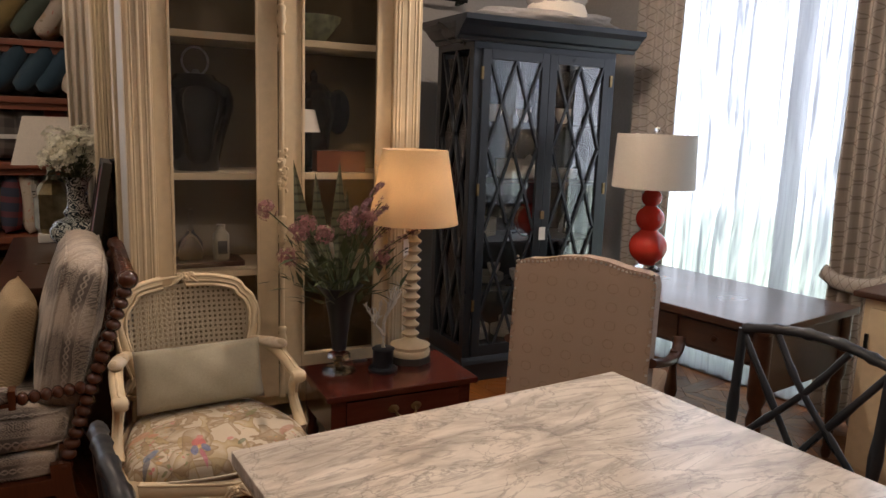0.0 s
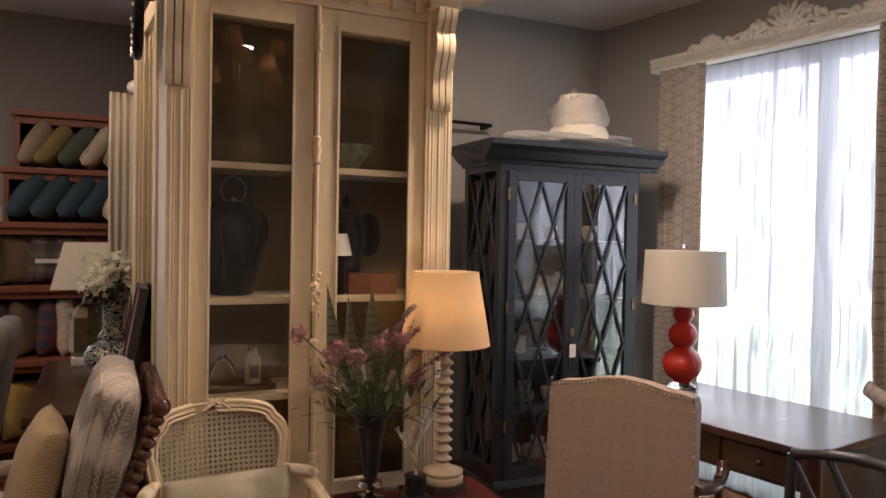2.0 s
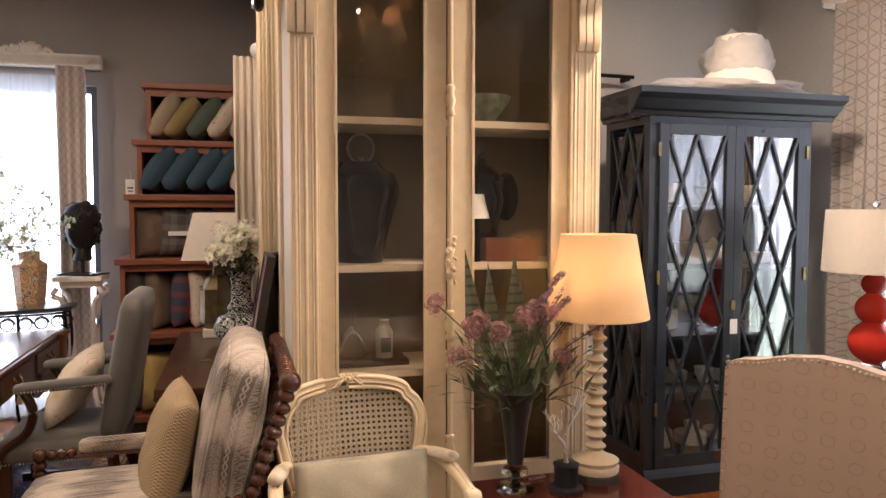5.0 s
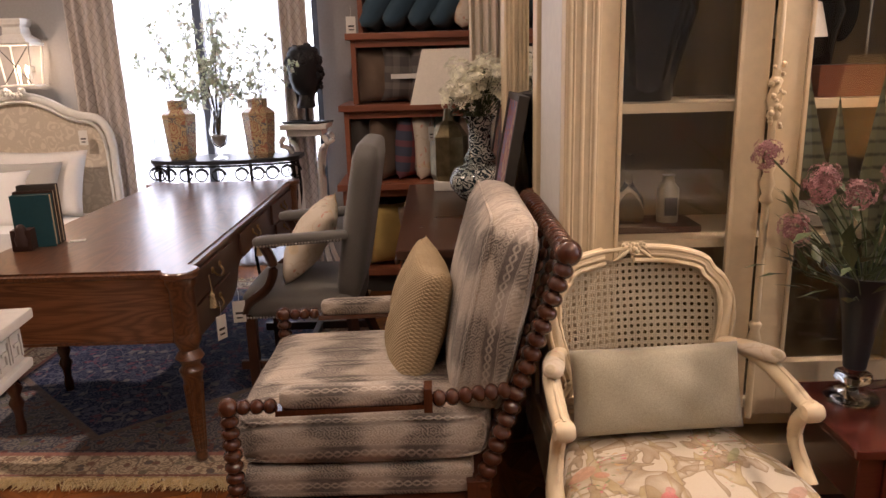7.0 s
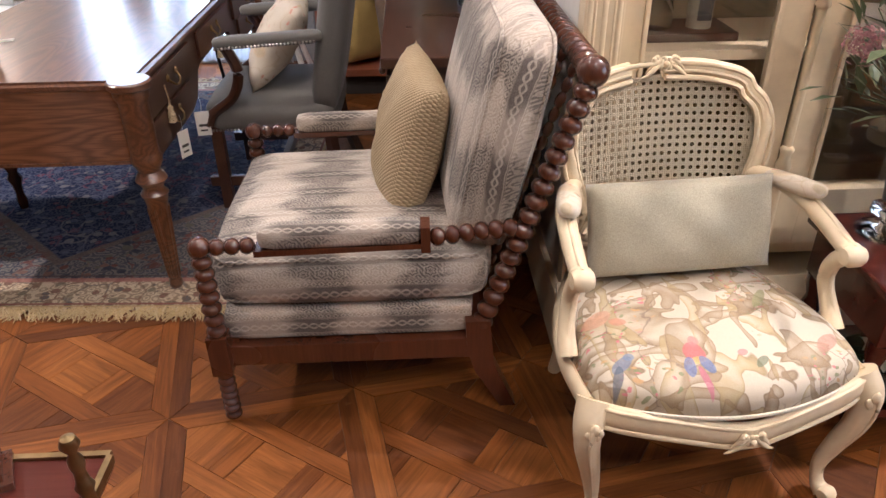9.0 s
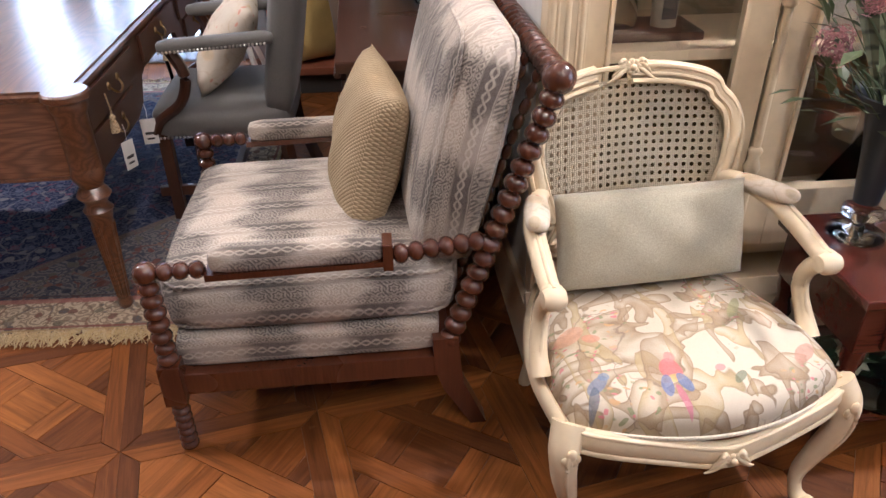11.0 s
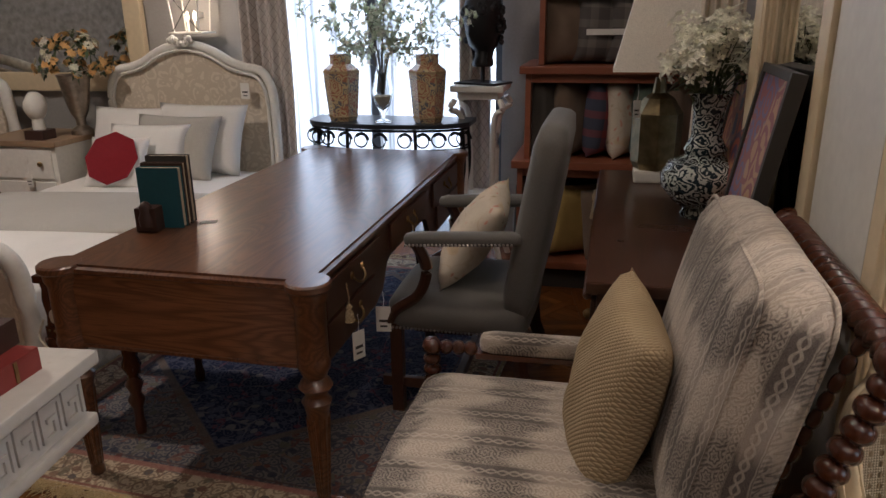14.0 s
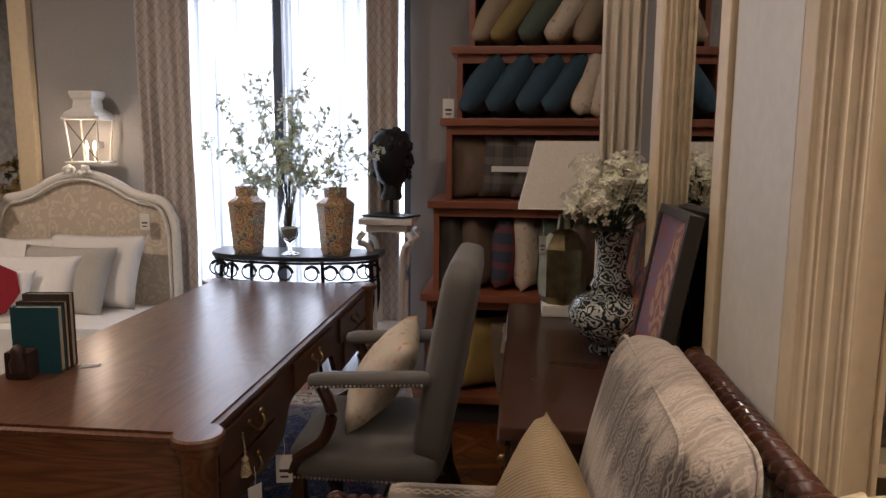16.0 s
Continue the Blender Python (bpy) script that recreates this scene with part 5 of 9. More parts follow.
def sprig(bm, c, r, place, seed, spread=1.0):
    """Carved flower with petals and a pair of leaf scrolls; place maps (x, z, out) into the chair."""
    rn = random.Random(seed)
    for k in range(7):
        a = 2 * math.pi * k / 7
        ball(r * 0.42, place(c[0] + r * 0.62 * math.cos(a), c[1] + r * 0.5 * math.sin(a), 0.006), bm, 8, (1, 0.6, 1))
    ball(r * 0.4, place(c[0], c[1], 0.012), bm, 8)
    for sg in (-1, 1):
        for q in range(3):
            L = (0.026 + 0.013 * q) * spread
            pts = [place(c[0] + sg * (r * 0.6 + L * t), c[1] + (0.010 * math.sin(3.0 * t + q) - 0.010 * (q - 1) - 0.012 * t), 0.006) for t in (0, 0.25, 0.5, 0.75, 1)]
            tube(smooth_path(pts, 3), 0.0085, 6, bm, [0.9 - 0.55 * abs(i / 12 - 0.35) * 2 for i in range(13)])
        ball(0.006, place(c[0] + sg * (r + 0.02 * rn.random()), c[1] + 0.012, 0.008), bm, 6)


bm = bmesh.new()
sprig(bm, (0.0, 0.925), 0.022, lambda x, z, o: lean(x, z, 0.010 + o), 9)
part("crest_carving", bm, M_CREAM, CC, "carved flower crest", 60)
part("bottom_rail", tube([lean(-0.205, 0.505), lean(0, 0.495), lean(0.205, 0.505)], 0.018, 8), M_CREAM, CC, "", 60)
# cane sheet: one small eight-sided hole to each cell
bm = bmesh.new()
poly = back_outline(0.022)


def inside(x, z):
    c = False
    for (ax, az), (bx, bz) in zip(poly, poly[1:] + poly[:1]):
        if (az > z) != (bz > z) and x < (bx - ax) * (z - az) / (bz - az) + ax:
            c = not c
    return c


S = 0.0196
vcache = {}


def cv(x, z):
    key = (round(x, 5), round(z, 5))
    if key not in vcache:
        vcache[key] = bm.verts.new(lean(x, z))
    return vcache[key]


for i in range(-14, 14):
    for j in range(0, 23):
        x, z = (i + 0.5) * S, 0.495 + (j + 0.5) * S
        if not inside(x, z):
            continue
        h, r = S / 2, S * 0.27
        sq = [(x + h * a, z + h * b) for a, b in ((-1, -1), (0, -1), (1, -1), (1, 0), (1, 1), (0, 1), (-1, 1), (-1, 0))]
        hole = [(x + r * math.cos(radians(225 + 45 * k)), z + r * math.sin(radians(225 + 45 * k))) for k in range(8)]
        so, ho = [cv(*p) for p in sq], [bm.verts.new(lean(*p)) for p in hole]
        for k in range(8):
            bm.faces.new((so[k], so[(k + 1) % 8], ho[(k + 1) % 8], ho[k]))
bmesh.ops.solidify(bm, geom=bm.faces[:], thickness=0.002)


def cane_mat():
    k = Mat("cane", 0.55, 0, 0.35)
    v = k.coord()
    strand = k.math("MULTIPLY", k.math("ABSOLUTE", sines(k, v, 1, 0, 0, 2 * math.pi / 0.0098)), k.math("ABSOLUTE", sines(k, v, 0, 0, 1, 2 * math.pi / 0.0098)))
    col = k.ramp(k.noise(v, 6, 3), [(0.3, (0.66, 0.575, 0.42)), (0.7, (0.76, 0.68, 0.52))])
    col = k.mix(k.math("MULTIPLY", k.ramp(strand, [(0.0, (1, 1, 1)), (0.35, (0, 0, 0))]), 0.3), col, (0.42, 0.33, 0.20))
    k.color(col).bump(strand, 0.6, 0.002)
    return k.m


M_CANE = cane_mat()
part("cane_panel", bm, M_CANE, CC, "woven cane panel")
# plain strip of close weave between the holes and the frame
for sg in (-1, 1):
    bm = bmesh.new()
    lo, hi = [], []
    for i, (x, z) in enumerate(HB):
        a_, b_ = HB[max(i - 1, 0)], HB[min(i + 1, len(HB) - 1)]
        n = math.hypot(b_[0] - a_[0], b_[1] - a_[1])
        nx, nz = (b_[1] - a_[1]) / n, -(b_[0] - a_[0]) / n
        lo.append(bm.verts.new(lean(sg * max(0.0, x + 0.016 * nx), z + 0.016 * nz, -0.0015)))
        hi.append(bm.verts.new(lean(sg * max(0.0, x + 0.030 * nx), z + 0.030 * nz, -0.0015)))
    for i in range(len(lo) - 1):
        bm.faces.new((lo[i], lo[i + 1], hi[i + 1], hi[i]))
    bmesh.ops.solidify(bm, geom=bm.faces[:], thickness=0.002)
    part("cane_border", bm, M_CANE, CC, "")
for s in (-1, 1):
    bx, by, bz = lean(s * 0.24, 0.64)
    arm = smooth_path([(s * 0.232, by + 0.005, 0.655), (s * 0.262, by - 0.05, 0.662), (s * 0.295, by - 0.13, 0.650), (s * 0.308, by - 0.22, 0.628), (s * 0.314, by - 0.30, 0.604), (s * 0.315, by - 0.335, 0.598)], 6)
    n = len(arm)
    ar = part("arm", tube(arm, 0.021, 10, None, [0.85 + 0.15 * math.sin(math.pi * i / n) + (0.22 if i > n * 0.86 else 0) for i in range(n)], 1.15), M_CREAM, CC, "carved cream arm", 60)
    part("arm_scroll", lathe([(0.0, -0.027), (0.019, -0.024), (0.026, -0.012), (0.026, 0.012), (0.019, 0.024), (0, 0.027)], 16, None, Matrix.Translation((s * 0.315, by - 0.337, 0.594)) @ Matrix.Rotation(radians(90), 4, "Y")), M_CREAM, ar, "rolled scroll end", 50)
    part("arm_groove", tube([p + Vector((0, 0, 0.019)) for p in arm[14:]], 0.006, 6), M_CREAM, ar, "", 60)
    sup = smooth_path([(s * 0.314, by - 0.325, 0.592), (s * 0.314, by - 0.285, 0.545), (s * 0.317, by - 0.275, 0.49), (s * 0.326, by - 0.30, 0.43), (s * 0.328, by - 0.335, 0.385)], 6)
    n = len(sup)
    sp = part("arm_support", tube(sup, 0.022, 10, None, [1.0 - 0.12 * math.sin(math.pi * i / n) + 0.45 * max(0, i / n - 0.65) for i in range(n)], 1.0), M_CREAM, CC, "curved cream arm support", 60)
    part("support_bead", tube([p + Vector((0, -0.019, 0)) for p in sup[2:-3]], 0.0055, 6), M_CREAM, sp, "", 60)
    part("arm_pad", rounded_box(0.17, 0.048, 0.032, 0.015, None, None, 4, 0.006), M_FLORALPIL, CC, "small padded arm rest", 60, pose(s * 0.284, by - 0.115, 0.655, 0, 0, 90 + s * 17) @ pose(0, 0, 0, 0, 7, 0))
    rear = smooth_path([lean(s * 0.207, 0.53), (s * 0.21, 0.19, 0.40), (s * 0.215, 0.195, 0.2), (s * 0.225, 0.24, 0.0)], 5)
    part("back_leg", tube(rear, 0.019, 8), M_CREAM, CC, "", 60)
    leg = smooth_path([(s * 0.308, -0.288, 0.372), (s * 0.326, -0.315, 0.325), (s * 0.322, -0.318, 0.25), (s * 0.303, -0.302, 0.165), (s * 0.288, -0.290, 0.085), (s * 0.289, -0.303, 0.035), (s * 0.296, -0.322, 0.017)], 6)
    n = len(leg)
    lg = part("front_leg", tube(leg, 0.03, 12, None, [(1.30 - 0.78 * min(1, i / (n * 0.70))) + (0.28 * max(0, i / n - 0.78) / 0.22) for i in range(n)]), M_CREAM, CC, "cabriole leg", 60)
    part("foot_scroll", lathe([(0.0, -0.020), (0.015, -0.018), (0.021, -0.008), (0.021, 0.008), (0.015, 0.018), (0, 0.020)], 14, None, Matrix.Translation((s * 0.298, -0.334, 0.0225)) @ Matrix.Rotation(radians(s * 20), 4, "Z") @ Matrix.Rotation(radians(90), 4, "Y")), M_CREAM, lg, "rolled scroll toe", 50)
    part("leg_bead", tube([p + Vector((s * 0.004, -0.030 * (1.25 - 0.75 * min(1, i / 22)), 0)) for i, p in enumerate(leg[3:27])], 0.006, 6, None, [1 - 0.6 * i / 24 for i in range(24)]), M_CREAM, lg, "", 60)
    bm = bmesh.new()
    for k in range(5):
        a = radians(-150 + 30 * k)
        ball(0.010, (s * 0.322 + 0.016 * math.cos(a), -0.344, 0.335 + 0.022 * math.sin(a)), bm, 7, (0.8, 0.6, 1.2))
    ball(0.012, (s * 0.322, -0.346, 0.338), bm, 8, (1, 0.6, 1.3))
    part("knee_carving", bm, M_CREAM, lg, "carved leaf on the knee", 60)
    part("side_rail", tube(smooth_path([(s * 0.318, -0.29, 0.352), (s * 0.322, -0.10, 0.345), (s * 0.285, 0.06, 0.350), (s * 0.222, 0.19, 0.362)], 6), 0.03, 8, None, None, 0.55), M_CREAM, CC, "", 60)
FRONT = [(-0.318, -0.298, 0.352), (-0.25, -0.335, 0.350), (-0.14, -0.366, 0.340), (-0.05, -0.384, 0.328), (0, -0.387, 0.324), (0.05, -0.384, 0.328), (0.14, -0.366, 0.340), (0.25, -0.335, 0.350), (0.318, -0.298, 0.352)]
fr = smooth_path(FRONT, 6)
fl = part("front_rail", tube(fr, 0.030, 10, None, None, 0.55), M_CREAM, CC, "serpentine carved front rail", 60)
part("rail_bead", tube([p + Vector((0, -0.012, -0.026)) for p in fr], 0.007, 6), M_CREAM, fl, "", 60)
part("rail_bead", tube([p + Vector((0, -0.012, 0.022)) for p in fr], 0.005, 6), M_CREAM, fl, "", 60)
bm = bmesh.new()
sprig(bm, (0.0, 0.322), 0.019, lambda x, z, o: (x, -0.402 + 1.0 * x * x - o, z), 4, 0.85)
part("apron_carving", bm, M_CREAM, fl, "carved flower on the apron", 60)
part("back_rail", tube([(-0.22, 0.19, 0.362), (0.22, 0.19, 0.362)], 0.026, 8), M_CREAM, CC, "", 60)
# seat: tight upholstery with a bowed front, wider at the front
bm = bmesh.new()
N = 30
top, bot = [], []
for i in range(N + 1):
    ra, rb = [], []
    for j in range(N + 1):
        u, v = 2 * i / N - 1, 2 * j / N - 1
        uu, vv = u * math.sqrt(1 - 0.14 * v * v), v * math.sqrt(1 - 0.14 * u * u)
        q = (vv + 1) / 2
        x = uu * (0.338 - 0.10 * q ** 1.5)
        y = (-0.388 + 0.085 * uu * uu) * (1 - q) + 0.165 * q
        dome = max(0.0, (1 - abs(u) ** 9) * (1 - abs(v) ** 9))
        soft = 0.004 * noise.noise(Vector((x * 9, y * 9, 2.0)))
        ra.append(bm.verts.new((x, y, 0.372 + 0.062 * dome ** 0.42 + 0.034 * (1 - u * u) * (1 - v * v) + soft * dome)))
        rb.append(ra[-1] if i in (0, N) or j in (0, N) else bm.verts.new((x, y, 0.368)))
    top.append(ra), bot.append(rb)
for i in range(N):
    for j in range(N):
        bm.faces.new((top[i][j], top[i + 1][j], top[i + 1][j + 1], top[i][j + 1]))
        bm.faces.new((bot[i][j], bot[i][j + 1], bot[i + 1][j + 1], bot[i + 1][j]))
rim = [top[i][0].co.copy() for i in range(N + 1)]
st = part("seat", bm, M_BIRD, CC, "cream cotton seat printed with birds and leaves", 180)
part("piping", tube([p + Vector((0, -0.002, 0.002)) for p in rim], 0.0045, 6), M_CREAMDRAPE, st, "cream piping cord", 60)
lp = part("lumbar_pillow", cushion(0.475, 0.235, 0.14, None, None, 24, 0.02, 0.30, 0, 5), M_LINEN, None, "", 180, pose(0.392, 2.765, 0.578, -18, 0, 4))
tagged(lp, "grey-green ribbed linen pillow leaning on the cane back", "pillow")

# ---- large writing desk ----
DX, DY, HX, HY = -1.535, 4.44, 0.41, 1.0
M_OAKX = oak("oak_panel", (0.115, 0.044, 0.019), (0.27, 0.118, 0.050), "X", 8.0, 0.36)
WD = thing("writing_desk", pose(DX, DY, 0), "long brown oak writing desk with turned legs and lobed corners", "desk")
bm = box(-HX - 0.005, HX + 0.005, -HY - 0.005, HY + 0.005, 0.742, 0.77)
part("top", bm, M_OAK, WD, "polished grained oak top", 40)
for sx in (-1, 1):
    for sy in (-1, 1):
        part("corner_lobe", lathe([(0.062, 0.742), (0.068, 0.748), (0.068, 0.764), (0.062, 0.77)], 24, None, Matrix.Translation((sx * HX, sy * HY, 0.001))), M_OAK, WD, "round corner lobe of the top", 40)
bm = bmesh.new()
for p, q in (((-HX, -HY), (HX, -HY)), ((HX, -HY), (HX, HY)), ((HX, HY), (-HX, HY)), ((-HX, HY), (-HX, -HY))):
    profile_bar([(0, 0), (0.012, 0), (0.02, 0.008), (0.02, 0.02), (0.006, 0.024), (0, 0.026)], (*p, 0.738), (*q, 0.738), bm)
part("top_moulding", bm, M_OAK, WD, "", 40)
LEG = [(0.018, 0), (0.024, 0.012), (0.022, 0.03), (0.018, 0.04), (0.034, 0.33), (0.040, 0.36), (0.046, 0.375), (0.034, 0.39), (0.034, 0.40), (0.052, 0.425), (0.045, 0.44), (0.034, 0.455), (0.048, 0.485), (0.050, 0.50), (0.046, 0.52)]
for sx in (-1, 1):
    for sy in (-1, 1):
        lg = part("leg", lathe(LEG, 24, None, Matrix.Translation((sx * HX, sy * HY, 0.012))), M_OAK, WD, "turned fluted leg", 40)
        bm = bmesh.new()
        for k in range(12):
            a = 2 * math.pi * k / 12
            tube([(sx * HX + 0.0185 * math.cos(a), sy * HY + 0.0185 * math.sin(a), 0.055), (sx * HX + 0.0335 * math.cos(a), sy * HY + 0.0335 * math.sin(a), 0.335)], 0.004, 5, bm)
        part("reeding", bm, M_OAK, lg, "", 60)
        part("corner_post", lathe([(0.046, 0.52), (0.046, 0.70), (0.056, 0.72), (0.056, 0.745)], 20, None, Matrix.Translation((sx * HX, sy * HY, 0))), M_OAK, WD, "", 40)
for sy in (-1, 1):
    part("end_panel", box(-HX + 0.03, HX - 0.03, sy * HY - 0.012, sy * HY + 0.012, 0.505, 0.742), M_OAKX, WD, "flat oak end panel", None, None, 0.003)
    part("end_bead", box(-HX + 0.03, HX - 0.03, sy * HY - 0.018, sy * HY + 0.018, 0.495, 0.506), M_OAK, WD, "", None, None, 0.004)
for sx in (-1, 1):
    ar = [(-HY + 0.03, 0.742), (-HY + 0.03, 0.47), (-0.45, 0.47), (-0.36, 0.50), (-0.30, 0.585), (-0.25, 0.60), (0.25, 0.60), (0.30, 0.585), (0.36, 0.50), (0.45, 0.47), (HY - 0.03, 0.47), (HY - 0.03, 0.742)]
    part("side_apron", extrude_poly(ar, 0.022, Matrix.Translation((sx * HX + 0.011, 0, 0)) @ Matrix.Rotation(radians(90), 4, "Z")), M_DARKWOOD, WD, "dark drawer front rail with a shaped kneehole")
    for ya, yb, za, zb in ((-0.93, -0.40, 0.615, 0.725), (-0.93, -0.47, 0.49, 0.60), (-0.27, 0.27, 0.625, 0.725), (0.40, 0.93, 0.615, 0.725), (0.47, 0.93, 0.49, 0.60)):
        x = sx * (HX + 0.011)
        dr = part("drawer", box(min(x, x + sx * 0.012), max(x, x + sx * 0.012), ya, yb, za, zb), M_DARKWOOD, WD, "dark drawer front", None, None, 0.003)
        yc, zc = (ya + yb) / 2, (za + zb) / 2
        pts = smooth_path([(x + sx * 0.014, yc - 0.05, zc + 0.01), (x + sx * 0.03, yc - 0.035, zc - 0.012), (x + sx * 0.033, yc, zc - 0.022), (x + sx * 0.03, yc + 0.035, zc - 0.012), (x + sx * 0.014, yc + 0.05, zc + 0.01)], 4)
        hd = part("handle", tube(pts, 0.0045, 6), M_BRASS, dr, "brass bail handle", 60)
        for k in (-0.05, 0.05):
            part("rosette", ball(0.014, (x + sx * 0.014, yc + k, zc + 0.012), None, 8, (0.5, 1, 1)), M_BRASS, hd, "", 60)
tas = part("key_tassel", tube([(HX + 0.03, -0.78, 0.68), (HX + 0.035, -0.78, 0.63), (HX + 0.034, -0.78, 0.60)], 0.003, 5), M_GOLDPIL, WD, "key tassel of pale cord", 60)
part("tassel_skirt", lathe([(0.004, 0.06), (0.012, 0.05), (0.008, 0.04), (0.012, 0.035), (0.018, 0.0), (0, 0.0)], 12, None, Matrix.Translation((HX + 0.034, -0.78, 0.55))), M_GOLDPIL, tas, "", 60)
tas = part("key_tassel", tube([(HX + 0.03, 0.0, 0.66), (HX + 0.035, 0.0, 0.60)], 0.003, 5), M_GOLDPIL, WD, "key tassel of pale cord", 60)
part("tassel_skirt", lathe([(0.004, 0.06), (0.012, 0.05), (0.018, 0.0), (0, 0.0)], 12, None, Matrix.Translation((HX + 0.034, 0.0, 0.55))), M_GOLDPIL, tas, "", 60)
tag_on(WD, HX + 0.045, -0.74, 0.50, 0.05, 0.10, 60)
# books between bookends on the desk
BE = thing("bookend", pose(-1.865, 3.80, 0.7715, 0, 0, 8), "dark carved bookend beside a few books on the desk", "bookend")
part("block", box(-0.04, 0.035, -0.03, 0.03, 0, 0.085), M_BOOKDARK, BE, "", None, None, 0.004)
part("carved_figure", lathe([(0.025, 0), (0.028, 0.03), (0.02, 0.05), (0.022, 0.07), (0.012, 0.085), (0, 0.09)], 12, None, pose(-0.002, -0.02, 0.02)), M_BOOKDARK, BE, "", 60)


def book(x0, x1, y0, y1, h, cover, m, label, group="books"):
    b = thing("book", m, label, "book", group)
    part("cover", box(x0, x1, y0, y0 + 0.003, 0, h), cover, b)
    part("cover", box(x0, x1, y1 - 0.003, y1, 0, h), cover, b)
    part("spine", box(x0, x0 + 0.004, y0 + 0.003, y1 - 0.003, 0, h), cover, b, "", None, None, 0.001)
    part("page_block", box(x0 + 0.004, x1 - 0.005, y0 + 0.003, y1 - 0.003, 0.004, h - 0.004), M_PAGES, b, "cream page block")
    return b


book(-0.075, 0.075, 0.035, 0.07, 0.215, M_BOOKTEAL, pose(-1.835, 3.80, 0.7712, 0, 0, 8), "teal cloth-bound book standing on the desk")
book(-0.075, 0.078, 0.072, 0.10, 0.225, M_BOOKDARK, pose(-1.835, 3.80, 0.7712, 0, 0, 8), "brown leather-bound book standing on the desk")
book(-0.07, 0.08, 0.102, 0.135, 0.245, M_INK, pose(-1.835, 3.80, 0.7712, 0, 0, 8), "black-bound book standing on the desk")
tagged(part("paper_card", box(-0.03, 0.03, -0.02, 0.02, 0, 0.001), M_TAG, None, "", None, pose(-1.72, 3.93, 0.7712, 0, 0, 20)), "small white paper card lying on the desk", "card")

# ---- grey upholstered desk chair ----
GC = thing("desk_armchair", pose(-0.83, 4.31, 0.012), "grey upholstered armchair with brass nail trim and dark legs", "armchair")
bk = part("backrest", rounded_box(0.115, 0.56, 0.70, 0.04, None, None, 4, 0.01), M_GREYLEATHER, GC, "tall grey padded back", 60)
bk.matrix_basis = pose(0.215, 0, 0.42, 0, 10, 0)
part("seat", rounded_box(0.52, 0.56, 0.12, 0.035, None, None, 4, 0.02), M_GREYLEATHER, GC, "grey padded seat", 60, pose(0.0, 0, 0.345))
for s in (-1, 1):
    part("arm_pad", rounded_box(0.42, 0.062, 0.05, 0.022), M_GREYLEATHER, GC, "padded grey arm", 60, pose(0.03, s * 0.275, 0.69, 0, -3, 0))
    part("arm_support", tube(smooth_path([(-0.14, s * 0.28, 0.70), (-0.10, s * 0.285, 0.60), (-0.13, s * 0.285, 0.50), (-0.22, s * 0.28, 0.43), (-0.25, s * 0.28, 0.38)], 6), 0.022, 6), M_DARKWOOD, GC, "curved dark arm support", 60)
    part("front_leg", box(-0.25, -0.205, s * 0.255 - 0.022, s * 0.255 + 0.022, 0.0, 0.37), M_DARKWOOD, GC, "", None, None, 0.004)
    part("back_leg", tube([(0.22, s * 0.24, 0.40), (0.24, s * 0.24, 0.2), (0.31, s * 0.24, 0.0)], 0.027, 4), M_DARKWOOD, GC, "", None, None, 0.003)
    part("stretcher", box(-0.29, 0.25, s * 0.25 - 0.012, s * 0.25 + 0.012, 0.10, 0.14), M_DARKWOOD, GC, "", None, None, 0.003)
    for nm, pts in (("seat_nails", [(-0.25 + 0.0145 * i, s * 0.282, 0.357) for i in range(34)]), ("arm_nails", [(-0.17 + 0.014 * i, s * 0.275 + (0.033 if s > 0 else -0.033), 0.690 + 0.0008 * i) for i in range(28)])):
        bm = bmesh.new()
        for p in pts:
            ball(0.0055, p, bm, 6)
        part(nm, bm, M_STEEL, GC, "row of bright nail heads", 60)
part("cross_stretcher", box(-0.02, 0.01, -0.24, 0.24, 0.10, 0.14), M_DARKWOOD, GC, "", None, None, 0.003)
bm = bmesh.new()
for i in range(34):
    ball(0.0055, (-0.262, -0.26 + 0.0158 * i, 0.357), bm, 6)
part("front_nails", bm, M_STEEL, GC, "row of bright nail heads", 60)
tag_on(GC, -0.265, -0.30, 0.445, 0.055, 0.10, 10)
fp = part("floral_pillow", cushion(0.42, 0.40, 0.17, None, None, 16, 0.08, 0.42, 0, 8), M_FLORALPIL, None, "", 180, pose(-0.81, 4.33, 0.665, 0, 36, 0) @ pose(0, 0, 0, 0, 0, 96))
tagged(fp, "round-cornered floral print pillow on the grey chair", "pillow")

# ---- plants ----
def leaf(bm, p, d, L, w, seed=0, bend=0.2):
    """One leaf of four faces from p along d."""
    d = Vector(d).normalized()
    s = d.cross(Vector((0.1, 0.2, 1))).normalized()
    n = s.cross(d)
    p = Vector(p)
    a = [bm.verts.new(p), bm.verts.new(p + d * L * 0.45 + s * w / 2 + n * L * bend * 0.3), bm.verts.new(p + d * L * 0.45 - s * w / 2 + n * L * bend * 0.3), bm.verts.new(p + d * L * 0.5 - n * 0.1 * w + n * L * bend * 0.3), bm.verts.new(p + d * L)]
    bm.faces.new((a[0], a[1], a[3])), bm.faces.new((a[0], a[3], a[2])), bm.faces.new((a[1], a[4], a[3])), bm.faces.new((a[3], a[4], a[2]))


